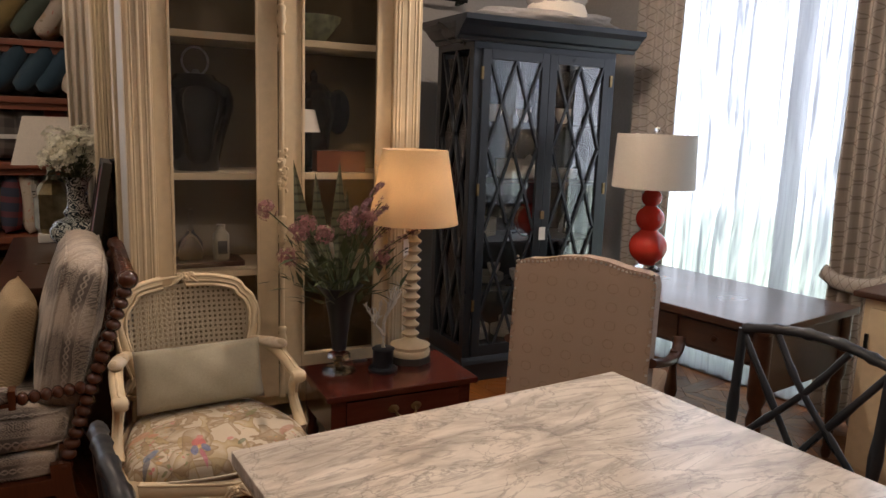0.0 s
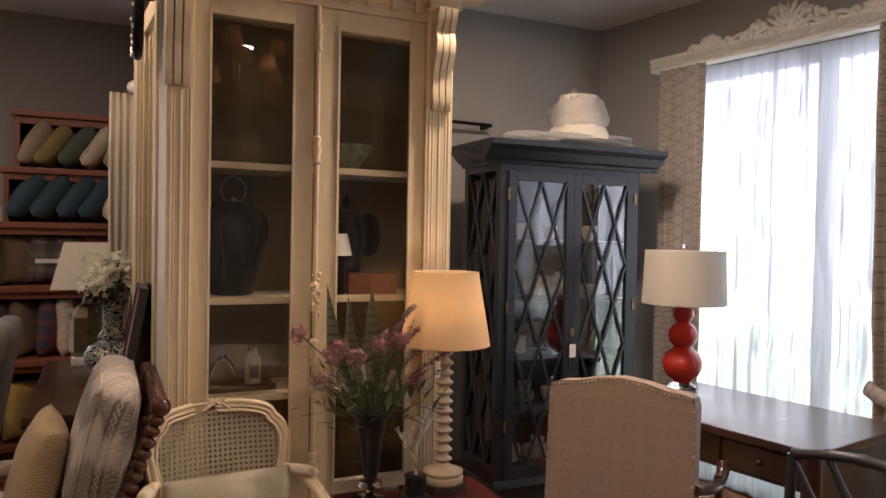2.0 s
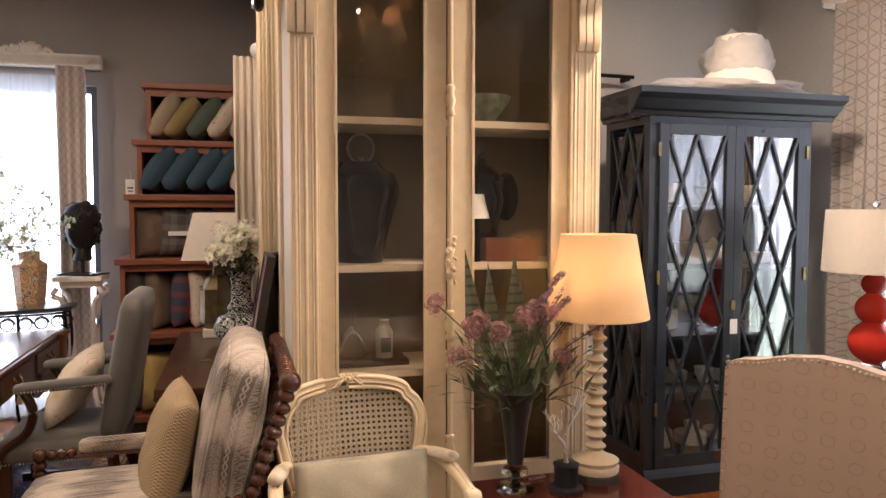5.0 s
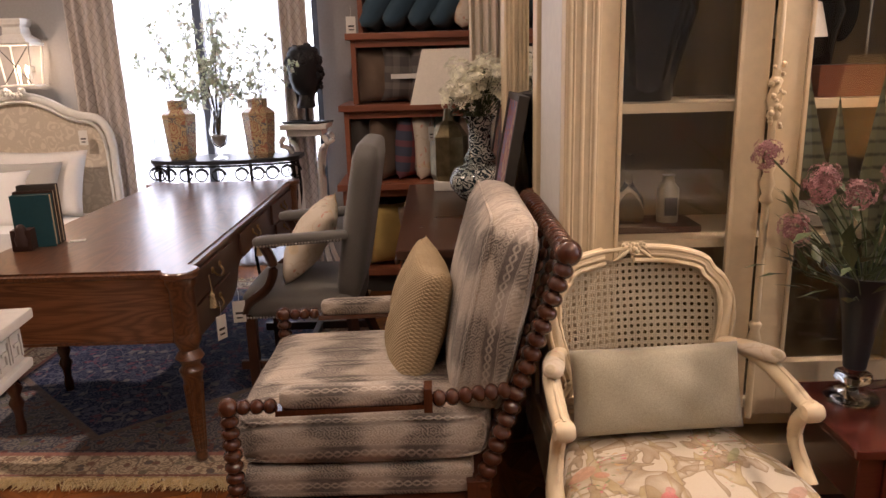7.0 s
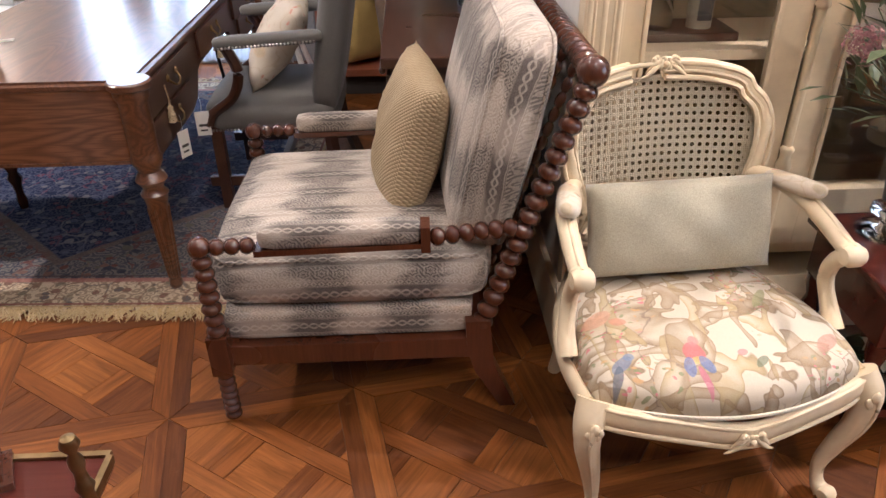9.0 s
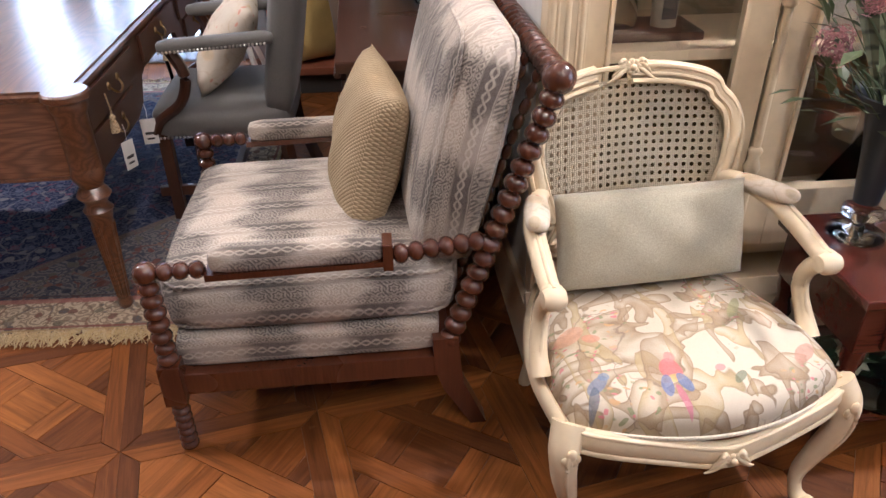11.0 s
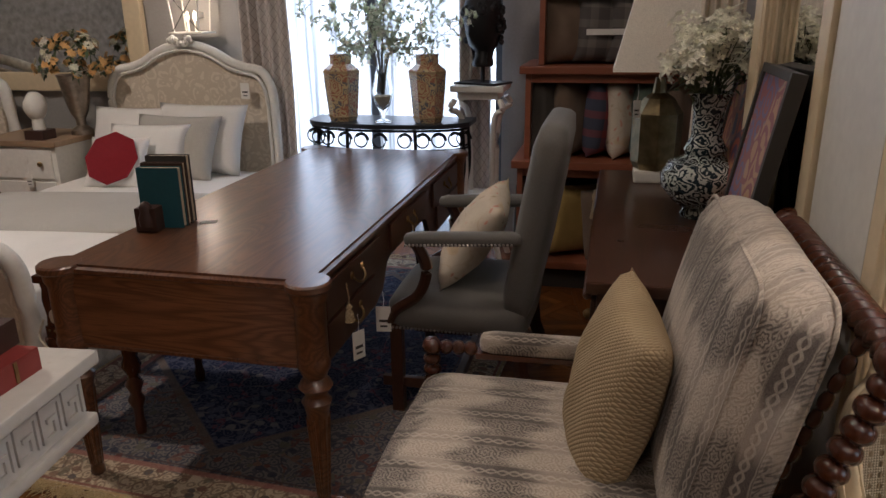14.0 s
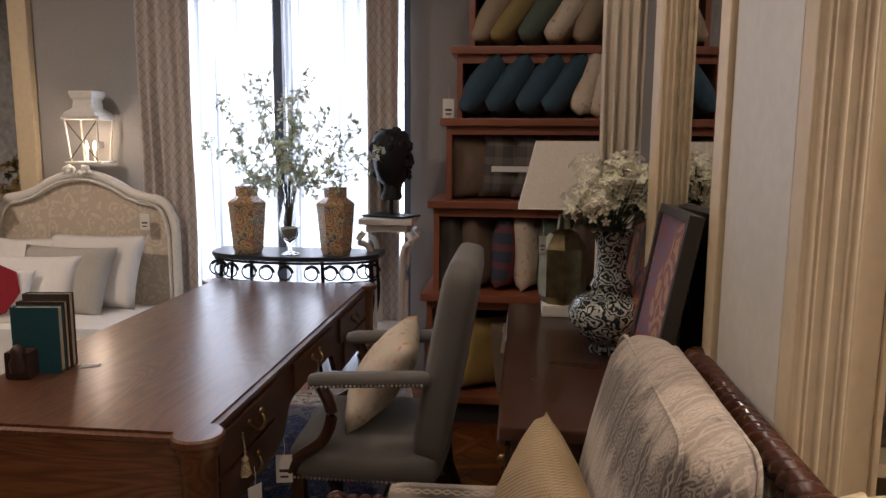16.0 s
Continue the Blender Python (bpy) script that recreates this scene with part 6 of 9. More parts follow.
def blossom(bm, c, n, r, petals=5):
    """Open flower of pointed petals at c facing n."""
    n = Vector(n).normalized()
    s = n.cross(Vector((0.3, 0.1, 1))).normalized()
    t = n.cross(s)
    c = Vector(c)
    for k in range(petals):
        a = 2 * math.pi * k / petals
        d = s * math.cos(a) + t * math.sin(a)
        e = -s * math.sin(a) + t * math.cos(a)
        q = [bm.verts.new(c), bm.verts.new(c + d * r * 0.55 + e * r * 0.3 + n * r * 0.15), bm.verts.new(c + d * r + n * r * 0.05), bm.verts.new(c + d * r * 0.55 - e * r * 0.3 + n * r * 0.15)]
        bm.faces.new(q)


def rdir(rnd, up=0.3):
    v = Vector((rnd.gauss(0, 1), rnd.gauss(0, 1), rnd.gauss(0, 1) + up))
    return v.normalized()


# ---- sideboard and what stands on it ----
SB = thing("sideboard", pose(-0.105, 4.225, 0), "low dark mahogany chest with carved rope edge", "sideboard")
part("body", box(-0.22, 0.23, -0.70, 0.70, 0.12, 0.765), M_DARKWOOD, SB, "", None, None, 0.004)
part("top", box(-0.25, 0.24, -0.735, 0.73, 0.765, 0.80), M_DARKWOOD, SB, "dark polished top", None, None, 0.008)
part("edge_moulding", bobbin_rod((-0.245, -0.72, 0.755), (-0.245, 0.72, 0.755), 60, 0.012, None, 8, 0.7), M_DARKWOOD, SB, "carved rope edge", 60)
for i in range(3):
    for z0, z1 in ((0.16, 0.43), (0.46, 0.73)):
        y0 = -0.68 + i * 0.46
        d = part("drawer", box(-0.235, -0.22, y0, y0 + 0.44, z0, z1), M_DARKWOOD, SB, "dark drawer front", None, None, 0.004)
        part("knob", ball(0.016, (-0.245, y0 + 0.22, (z0 + z1) / 2), None, 8), M_BRASS, d, "brass knob", 60)
for sx in (-0.2, 0.2):
    for sy in (-0.66, 0.66):
        part("foot", lathe([(0.03, 0), (0.045, 0.03), (0.045, 0.07), (0.03, 0.12)], 12, None, pose(sx, sy, 0)), M_DARKWOOD, SB, "", 60)
part("tassel", lathe([(0.006, 0.13), (0.014, 0.10), (0.008, 0.08), (0.02, 0.0), (0, 0.0)], 12, None, pose(-0.262, 0.62, 0.60)), M_GOLDPIL, SB, "hanging key tassel", 60)
FV = thing("china_vase", pose(0.0, 4.22, 0.801), "dark blue-green china vase with white floral pattern on the sideboard", "vase")
part("foot_ring", lathe([(0, 0), (0.062, 0), (0.066, 0.012), (0.058, 0.03)], 36), M_CHINA, FV, "", 60)
part("belly", lathe([(0.058, 0.03), (0.095, 0.055), (0.136, 0.105), (0.141, 0.145), (0.115, 0.19), (0.07, 0.205), (0.062, 0.215)], 36), M_CHINA, FV, "round flowered belly", 60)
part("neck", lathe([(0.062, 0.215), (0.072, 0.235), (0.06, 0.255), (0.05, 0.275), (0.05, 0.36), (0.058, 0.395), (0.075, 0.42), (0.07, 0.423), (0.05, 0.39), (0.045, 0.3), (0, 0.3)], 36), M_CHINA, FV, "slender ringed neck", 60)
FB = thing("white_flower_bunch", pose(0.0, 4.22, 1.10), "bunch of cream-white blossoms standing in the china vase", "flowers")
rnd = random.Random(11)
bm, bs, bl = bmesh.new(), bmesh.new(), bmesh.new()
for i in range(58):
    d = Vector((rnd.gauss(0, 0.6), rnd.gauss(0, 0.6), rnd.uniform(0.25, 1.2)))
    d.normalize()
    q = rnd.uniform(0.55, 1.0)
    c = Vector((d.x * 0.20 * q, d.y * 0.20 * q, 0.14 + d.z * 0.24 * q))
    tube([(0, 0, 0.0), (c.x * 0.25, c.y * 0.25, c.z * 0.55), c], 0.002, 4, bs)
    for j in range(9):
        n = (d + rdir(rnd) * 0.8).normalized()
        blossom(bm, c + rdir(rnd) * rnd.uniform(0.01, 0.045), n, rnd.uniform(0.016, 0.027), 5)
    for j in range(3):
        leaf(bl, Vector((c.x * 0.7, c.y * 0.7, c.z * rnd.uniform(0.6, 0.9))), rdir(rnd, -0.2), rnd.uniform(0.03, 0.06), 0.02)
part("stems", bs, M_LEAF, FB)
part("leaves", bl, M_LEAF, FB)
part("petals", bm, M_PETALWHITE, FB, "cream star-shaped petals")
HL = thing("table_lamp", pose(-0.13, 4.78, 0.801), "table lamp with faceted bronze base and cream square shade", "lamp")
part("foot", box(-0.085, 0.085, -0.085, 0.085, 0, 0.05), M_PLASTER, HL, "pale square foot", None, None, 0.01)
M_BRONZE = metal("bronze", (0.30, 0.24, 0.13), 0.45)
part("body", lathe([(0.085, 0.05), (0.10, 0.08), (0.10, 0.28), (0.06, 0.34), (0.03, 0.36), (0.02, 0.42)], 8), M_BRONZE, HL, "eight-sided bronze body")
part("shade", lathe([(0.27, 0.455), (0.265, 0.46), (0.175, 0.72), (0.172, 0.72), (0.262, 0.462)], 4, None, pose(0, 0, 0, 0, 0, 45)), M_SHADE, HL, "cream tapered square shade")
part("harp", tube([(0, 0, 0.40), (0, 0, 0.70)], 0.004, 6), M_BRASS, HL)
tag_on(HL, -0.09, -0.105, 0.34, 0.03, 0.07, 20)
M_PAINTING = porcelain("abstract_canvas", (0.25, 0.06, 0.03), (0.42, 0.18, 0.05), 9, (0.05, 0.04, 0.09), 0.5, 0.5)
M_PAINTING2 = porcelain("red_canvas", (0.30, 0.10, 0.10), (0.16, 0.14, 0.26), 11, (0.50, 0.30, 0.16), 0.5, 0.5)


def leaning_picture(y0, y1, h, x, tilt, canvas, label):
    p = thing("picture", pose(x, (y0 + y1) / 2, 0.801, 0, tilt, 0), label, "picture", "pictures on the sideboard")
    w = (y1 - y0) / 2
    part("canvas", box(-0.012, -0.006, -w + 0.02, w - 0.02, 0.02, h - 0.02), canvas, p, "abstract painted canvas")
    part("back_board", box(-0.006, 0.015, -w + 0.005, w - 0.005, 0.005, h - 0.005), M_INK, p)
    for b in ((-w, -w + 0.025, 0, h), (w - 0.025, w, 0, h), (-w + 0.025, w - 0.025, 0, 0.025), (-w + 0.025, w - 0.025, h - 0.025, h)):
        part("frame_strip", box(-0.02, 0.02, b[0], b[1], b[2], b[3]), M_INK, p, "black wooden frame", None, None, 0.003)


leaning_picture(3.60, 3.98, 0.54, 0.035, 10, M_PAINTING2, "small framed abstract painting in reds leaning on the mirror")
leaning_picture(3.96, 4.44, 0.51, 0.05, 9, M_PAINTING, "small framed orange painting leaning on the mirror")
# tall mirror behind the sideboard
MR = thing("standing_mirror", pose(0.165, 4.0, 0, 0, 0, 4), "tall mirror in a moulded cream frame behind the sideboard", "mirror")
part("mirror_glass", box(-0.018, -0.014, -0.40, 0.03, 0.10, 2.60), M_MIRROR, MR, "silvered mirror glass")
part("back_board", box(-0.014, 0.0, -0.44, 0.09, 0.02, 2.68), M_DARKWOOD, MR)
for a, b in ((-0.46, -0.39), (0.02, 0.105)):
    st = part("frame_stile", box(-0.070 if a > 0 else -0.035, -0.002, a, b, 0.0, 2.70), M_CREAM, MR, "moulded cream frame", None, None, 0.006)
    if a > 0:
        for x in (-0.062, -0.045, -0.028):
            part("stile_reed", lathe([(0.005, 0.02), (0.005, 2.68)], 8, None, Matrix.Translation((x, a - 0.001, 0))), M_CREAM, st, "", 60)
for a, b in ((0.0, 0.10), (2.60, 2.70)):
    part("frame_rail", box(-0.035, -0.002, -0.39, 0.02, a, b), M_CREAM, MR, "", None, None, 0.004)
# curtain rod with its curtains on the cross wall
CR = thing("curtain_rod", pose(0, 4.50, 2.41), "dark curtain rod with a white ball end on the wall", "curtain rod")
part("rod", tube([(0.12, 0, 0), (2.42, 0, -0.03)], 0.012, 10), M_IRON, CR, "", 60)
part("finial", ball(0.042, (0.105, 0, 0), None, 14), M_WHITE, CR, "white ball finial", 60)
part("bracket", box(0.28, 0.30, 0.0, 0.10, -0.012, 0.012), M_WHITE, CR)
part("bracket", box(2.38, 2.40, 0.0, 0.10, -0.05, -0.026), M_IRON, CR)
drape("cream_curtain", ((-0.025, 4.53), (0.13, 4.53)), 0.02, 2.38, M_CREAMDRAPE, 4, 0.030, "cream cloth curtain hanging from the rod", 3)
drape("cream_curtain", ((1.62, 4.50), (1.98, 4.50)), 0.02, 2.36, M_DRAPE, 4, 0.035, "patterned curtain hanging from the rod", 5)

# ---- stepped bookcase with cushions ----
BK = thing("stepped_bookcase", pose(0, 0, 0), "stepped cherry wood bookcase filled with cushions", "bookcase")
TIERS = [(0.0, 0.72, -0.80, 5.50), (0.72, 1.21, -0.77, 5.55), (1.21, 1.64, -0.71, 5.60), (1.64, 2.01, -0.66, 5.64), (2.01, 2.40, -0.60, 5.68)]
XR = 0.20
for i, (z0, z1, xl, yf) in enumerate(TIERS):
    part("side_panel", box(xl, xl + 0.03, yf, 6.12, z0, z1 - 0.04), M_CHERRY, BK, "", None, None, 0.003)
    part("side_panel", box(XR - 0.03, XR, yf, 6.12, z0, z1 - 0.04), M_CHERRY, BK, "", None, None, 0.003)
    part("back_board", box(xl + 0.03, XR - 0.03, 6.09, 6.12, z0 + 0.001, z1 - 0.041), M_DARKWOOD, BK)
    part("board", box(xl - 0.03, XR + 0.02, yf - 0.03, 6.12, z1 - 0.04, z1), M_CHERRY, BK, "thick cherry shelf board", None, None, 0.006)
    if i < 4:
        part("edge_strip", box(xl + 0.03, XR - 0.03, yf + 0.002, yf + 0.02, z1 - 0.085, z1 - 0.04), M_CHERRY, BK, "", None, None, 0.003)
    if i == 4:
        part("top_strip", box(xl + 0.03, XR - 0.03, yf + 0.002, yf + 0.02, z1 - 0.09, z1 - 0.04), M_CHERRY, BK, "", None, None, 0.003)
part("bottom_shelf", box(-0.77, XR - 0.03, 5.48, 6.09, 0.12, 0.16), M_CHERRY, BK, "", None, None, 0.004)
part("plinth", box(-0.77, XR - 0.03, 5.52, 6.09, 0.0, 0.12), M_INK, BK)
tag_on(BK, -0.70, 5.60, 1.74, 0.06, 0.10, 20)


def velvet(name, c):
    return fabric(name, lerp(c, 0.8), lerp(c, 1.15), 350, 0.8, 5, 0.3)


def plaid(name, c, c2):
    k = Mat(name, 0.9, 0, 0.2)
    v = k.coord()
    a = unit(k, sines(k, v, 1, 0, 0, 2 * math.pi / 0.10))
    b = unit(k, sines(k, v, 0, 0, 1, 2 * math.pi / 0.10))
    col = k.mix(k.math("MULTIPLY", k.math("ADD", thresh(k, a, 0.6, 0.7), thresh(k, b, 0.6, 0.7)), 0.5), c, c2)
    k.color(col)
    return k.m


V = dict(beige=velvet("beige_linen", (0.36, 0.29, 0.20)), olive=velvet("olive_gold", (0.30, 0.23, 0.09)), green=velvet("sage_green", (0.10, 0.13, 0.10)), teal=velvet("teal_velvet", (0.040, 0.080, 0.115)), brown=velvet("brown_velvet", (0.17, 0.12, 0.085)), dark=velvet("dark_velvet", (0.085, 0.075, 0.065)), gold=velvet("gold_satin", (0.42, 0.29, 0.09)), rust=velvet("rust_velvet", (0.28, 0.08, 0.06)),
         plaid=plaid("dark_plaid", (0.10, 0.09, 0.085), (0.20, 0.18, 0.16)), floral=M_FLORALPIL, patch=plaid("red_blue_patch", (0.06, 0.07, 0.10), (0.26, 0.06, 0.06)), white=M_COTTON)
LAB = dict(beige="beige linen cushion", olive="mustard striped cushion", green="sage green cushion", teal="dark teal velvet cushion", brown="brown velvet cushion", dark="charcoal cushion", gold="gold satin cushion", rust="rust red cushion", plaid="dark plaid cushion", floral="cream floral print cushion", patch="red and blue patched cushion", white="white cotton cushion")


def shelf_cushion(kind, x, y, z, w, h, t, tilt, yaw, seed):
    """A cushion stood on its edge on a shelf, leaning sideways by tilt."""
    a = radians(abs(tilt))
    zc = z + h / 2 * math.cos(a) + t * 0.28 * math.sin(a)
    ob = part("cushion", cushion(w, h, t, None, None, 14, 0.03, 0.27, 0, seed), V[kind], None, "", 180, pose(x, y, zc, 0, tilt, 0) @ pose(0, 0, 0, 0, 0, yaw))
    tagged(ob, LAB[kind] + " stood on the bookcase shelf", "cushion", "cushions in the bookcase")


rnd = random.Random(21)
for i, (k, x, tl) in enumerate((("beige", -0.47, 30), ("olive", -0.36, 38), ("green", -0.21, 38), ("floral", -0.08, 34), ("beige", 0.05, 20))):
    shelf_cushion(k, x, 5.83, 2.012, 0.36, 0.34, 0.15, tl, 82, 30 + i)
for i, (k, x, tl) in enumerate((("teal", -0.52, 36), ("teal", -0.37, 36), ("teal", -0.21, 36), ("teal", -0.08, 34), ("floral", 0.04, 14), ("floral", 0.11, 6))):
    shelf_cushion(k, x, 5.81, 1.642, 0.40, 0.36, 0.17, tl, 84, 40 + i)
for i, (k, x, tl) in enumerate((("brown", -0.56, -3), ("plaid", -0.39, 3), ("plaid", -0.22, 2), ("rust", -0.05, 4), ("brown", 0.08, 0))):
    shelf_cushion(k, x, 5.74, 1.212, 0.30, 0.35, 0.17, tl, 20, 50 + i)
for i, (k, x, tl) in enumerate((("dark", -0.66, 3), ("brown", -0.52, -3), ("patch", -0.36, 4), ("floral", -0.25, -4), ("green", -0.12, 2), ("brown", 0.04, 0))):
    shelf_cushion(k, x, 5.71, 0.722, 0.28, 0.41, 0.15, tl, 60, 60 + i)
for i, (k, x, tl) in enumerate((("dark", -0.68, 2), ("gold", -0.50, 4), ("brown", -0.30, -6), ("brown", -0.1, 5))):
    shelf_cushion(k, x, 5.66, 0.162, 0.34, 0.40, 0.17, tl, 35, 70 + i)
tb = part("paper_band", box(-0.47, -0.13, 5.635, 5.638, 1.36, 1.39), M_TAG)
tagged(tb, "white paper band round plaid cushions", "band")
tg = thing("cushion_tag", pose(-0.30, 5.56, 0.50), "white paper price tag pinned to a cushion", "tag")
part("card", box(-0.03, 0.03, -0.001, 0.001, -0.10, 0.0), M_TAG, tg, "", None, pose(0, 0, 0, 0, 12, 10))

# ---- north window: table, jars, branches, bust ----
def window_frame(name, x0, x1, y, z0, z1, bars_x, mat, label):
    w = thing(name, pose(0, y, 0), label, "window")
    w["kind"] = "structure"
    for b in ((x0, x0 + 0.05, z0, z1), (x1 - 0.05, x1, z0, z1), (x0 + 0.05, x1 - 0.05, z0, z0 + 0.05), (x0 + 0.05, x1 - 0.05, z1 - 0.05, z1)):
        part("window_frame", box(b[0], b[1], -0.03, 0.03, b[2], b[3]), mat, w)
    for bx in bars_x:
        part("window_bar", box(bx - 0.03, bx + 0.03, -0.03, 0.03, z0 + 0.05, z1 - 0.05), mat, w, "dark grey sliding frame bar")
    return w


M_GREYFRAME = paint("grey_frame", (0.07, 0.075, 0.085), 0.45, 30, 0.05)
window_frame("window_1", WX0, WX1, NY + 0.09, WZ0, WZ1, (-1.86,), M_GREYFRAME, "tall sliding window with a grey frame")
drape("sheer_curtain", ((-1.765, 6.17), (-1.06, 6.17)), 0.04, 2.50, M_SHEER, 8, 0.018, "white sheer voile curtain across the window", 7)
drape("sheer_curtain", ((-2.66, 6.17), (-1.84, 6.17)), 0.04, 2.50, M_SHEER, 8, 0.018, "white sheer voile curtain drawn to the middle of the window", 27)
drape("trellis_curtain", ((-2.68, 6.10), (-2.34, 6.10)), 0.03, 2.56, M_DRAPE, 5, 0.032, "beige trellis-patterned curtain beside the window", 8)
drape("trellis_curtain", ((-1.24, 6.10), (-1.05, 6.10)), 0.03, 2.56, M_DRAPE, 3, 0.030, "beige trellis-patterned curtain beside the window", 9)


def carved_pelmet(name, L, m, label, seed):
    """Pale carved wooden pelmet with a floral crest; x along it."""
    p = thing(name, m, label, "pelmet")
    pr = [(0, 0), (0.10, 0), (0.105, 0.015), (0.095, 0.03), (0.10, 0.06), (0.115, 0.075), (0.115, 0.09), (0, 0.09)]
    part("board", profile_bar(pr, (0, 0, 0), (L, 0, 0)), M_WHITE, p, "")
    r = random.Random(seed)
    bm = bmesh.new()
    n = int(L / 0.022)
    for i in range(n):
        x = (i + 0.5) * L / n
        tube([(x - 0.012, -0.108, 0.03), (x + 0.012, -0.112, 0.062)], 0.006, 5, bm)
    part("twisted_band", bm, M_WHITE, p, "", 60)
    bm = bmesh.new()
    for cx, w, h in ((L * 0.5, 0.30, 0.15), (L * 0.24, 0.13, 0.07), (L * 0.76, 0.13, 0.07)):
        for i in range(70 if w > 0.2 else 30):
            u = r.uniform(-1, 1)
            zz = h * (1 - u * u) * r.random()
            ball(r.uniform(0.010, 0.024), (cx + u * w, -0.10 + r.uniform(-0.02, 0.015), 0.085 + zz), bm, 6)
        for i in range(9):
            a = math.pi * (i + 0.5) / 9
            tube([(cx, -0.1, 0.09), (cx + 0.3 * w * math.cos(a), -0.115, 0.09 + h * 0.7 * math.sin(a)), (cx + 0.5 * w * math.cos(a), -0.10, 0.09 + h * 1.15 * math.sin(a))], 0.013, 6, bm, [1, 1.1, 0.5])
        tube(smooth_path([(cx - w * 1.3, -0.10, 0.095), (cx - w, -0.11, 0.12), (cx - w * 0.7, -0.10, 0.10), (cx - w * 0.4, -0.11, 0.13)], 5), 0.013, 6, bm)
        tube(smooth_path([(cx + w * 1.3, -0.10, 0.095), (cx + w, -0.11, 0.12), (cx + w * 0.7, -0.10, 0.10), (cx + w * 0.4, -0.11, 0.13)], 5), 0.013, 6, bm)
    part("carving", bm, M_WHITE, p, "carved scrolls and flowers", 60)
    return p


carved_pelmet("carved_pelmet", 2.0, pose(-2.95, 6.245, 2.56), "carved off-white wooden pelmet over the tall window", 3)
CT = thing("console_table", pose(-1.59, 5.74, 0), "half-oval black iron console table with scrolled frieze", "console table")
bm = bmesh.new()
pts = [(0.49 * math.cos(a), -0.20 * math.sin(a)) for a in [math.pi * k / 24 for k in range(25)]]
pts = [(x, y + 0.0) for x, y in pts] + [(-0.49, 0.18), (0.49, 0.18)]
f = bm.faces.new([bm.verts.new((x, y, 0.86)) for x, y in pts])
r = bmesh.ops.extrude_face_region(bm, geom=[f])
bmesh.ops.translate(bm, vec=(0, 0, 0.028), verts=[v for v in r["geom"] if isinstance(v, bmesh.types.BMVert)])
part("top", bm, M_BLACK, CT, "dark polished top", None, None, 0.006)
front = [(0.47 * math.cos(a), -0.185 * math.sin(a)) for a in [math.pi * k / 40 for k in range(41)]]
part("frieze_rail", tube([(x, y, 0.85) for x, y in front], 0.008, 6), M_IRON, CT, "", 60)
part("frieze_rail", tube([(x, y, 0.74) for x, y in front], 0.007, 6), M_IRON, CT, "", 60)
for k in range(1, 12):
    x, y = front[int(k * 40 / 12)]
    part("scroll", tube([(x + 0.045 * math.cos(a) * (1 - 0.3 * a / 9), y - 0.004, 0.795 + 0.045 * math.sin(a) * (1 - 0.3 * a / 9)) for a in [0.35 * q for q in range(26)]], 0.005, 5), M_IRON, CT, "", 60)
for x, y in ((-0.44, 0.0), (0.44, 0.0), (-0.2, -0.16), (0.2, -0.16), (-0.44, 0.16), (0.44, 0.16)):
    part("leg", tube(smooth_path([(x, y, 0.86), (x * 1.02, y, 0.6), (x * 0.9, y, 0.3), (x * 1.05, y, 0.0)], 6), 0.011, 6), M_IRON, CT, "wrought iron leg", 60)
for x in (-1.845, -1.335):
    j = thing("hexagonal_jar", pose(x, 5.68, 0.889, 0, 0, 10), "hexagonal ochre jar painted with blue flowers on the console", "jar", "pair of jars")
    part("body", lathe([(0.075, 0), (0.08, 0.012), (0.085, 0.03), (0.105, 0.27), (0.10, 0.29), (0.062, 0.32), (0.062, 0.365), (0.068, 0.375), (0.055, 0.375), (0.05, 0.33), (0, 0.33)], 6), M_OCHREJAR, j)
    for z, r in ((0.03, 0.087), (0.278, 0.1065)):
        part("band", lathe([(r, z - 0.006), (r + 0.001, z), (r, z + 0.006)], 6), M_GOLDPIL, j, "pale painted band")
bv = thing("glass_vase", pose(-1.585, 5.63, 0.889), "clear footed glass vase with pebbles and water on the console", "vase")
part("body", lathe([(0.05, 0), (0.05, 0.006), (0.012, 0.02), (0.012, 0.05), (0.045, 0.10), (0.06, 0.18), (0.035, 0.28), (0.022, 0.33), (0.035, 0.40), (0.032, 0.40), (0.019, 0.33), (0.031, 0.28), (0.055, 0.18), (0.04, 0.105), (0, 0.07)], 24), M_CLEAR, bv, "", 60)
part("pebbles", lathe([(0, 0.075), (0.035, 0.105), (0.05, 0.15), (0, 0.155)], 16), M_PLASTER, bv, "", 60)
br = thing("blossom_branches", pose(-1.585, 5.63, 1.05), "tall leafy blossom branches standing in the glass vase", "branches")
rnd = random.Random(5)
bs, bl, bw = bmesh.new(), bmesh.new(), bmesh.new()
ends = [(-0.48, 0.0, 0.46), (-0.38, -0.05, 0.64), (-0.22, 0.05, 0.74), (-0.12, -0.06, 0.80), (0.02, 0.05, 0.70), (0.10, -0.05, 0.78), (0.22, 0.03, 0.62), (0.40, 0.0, 0.52), (0.50, -0.04, 0.40), (0.30, 0.06, 0.35), (-0.30, 0.05, 0.34), (0.06, -0.08, 0.58)]
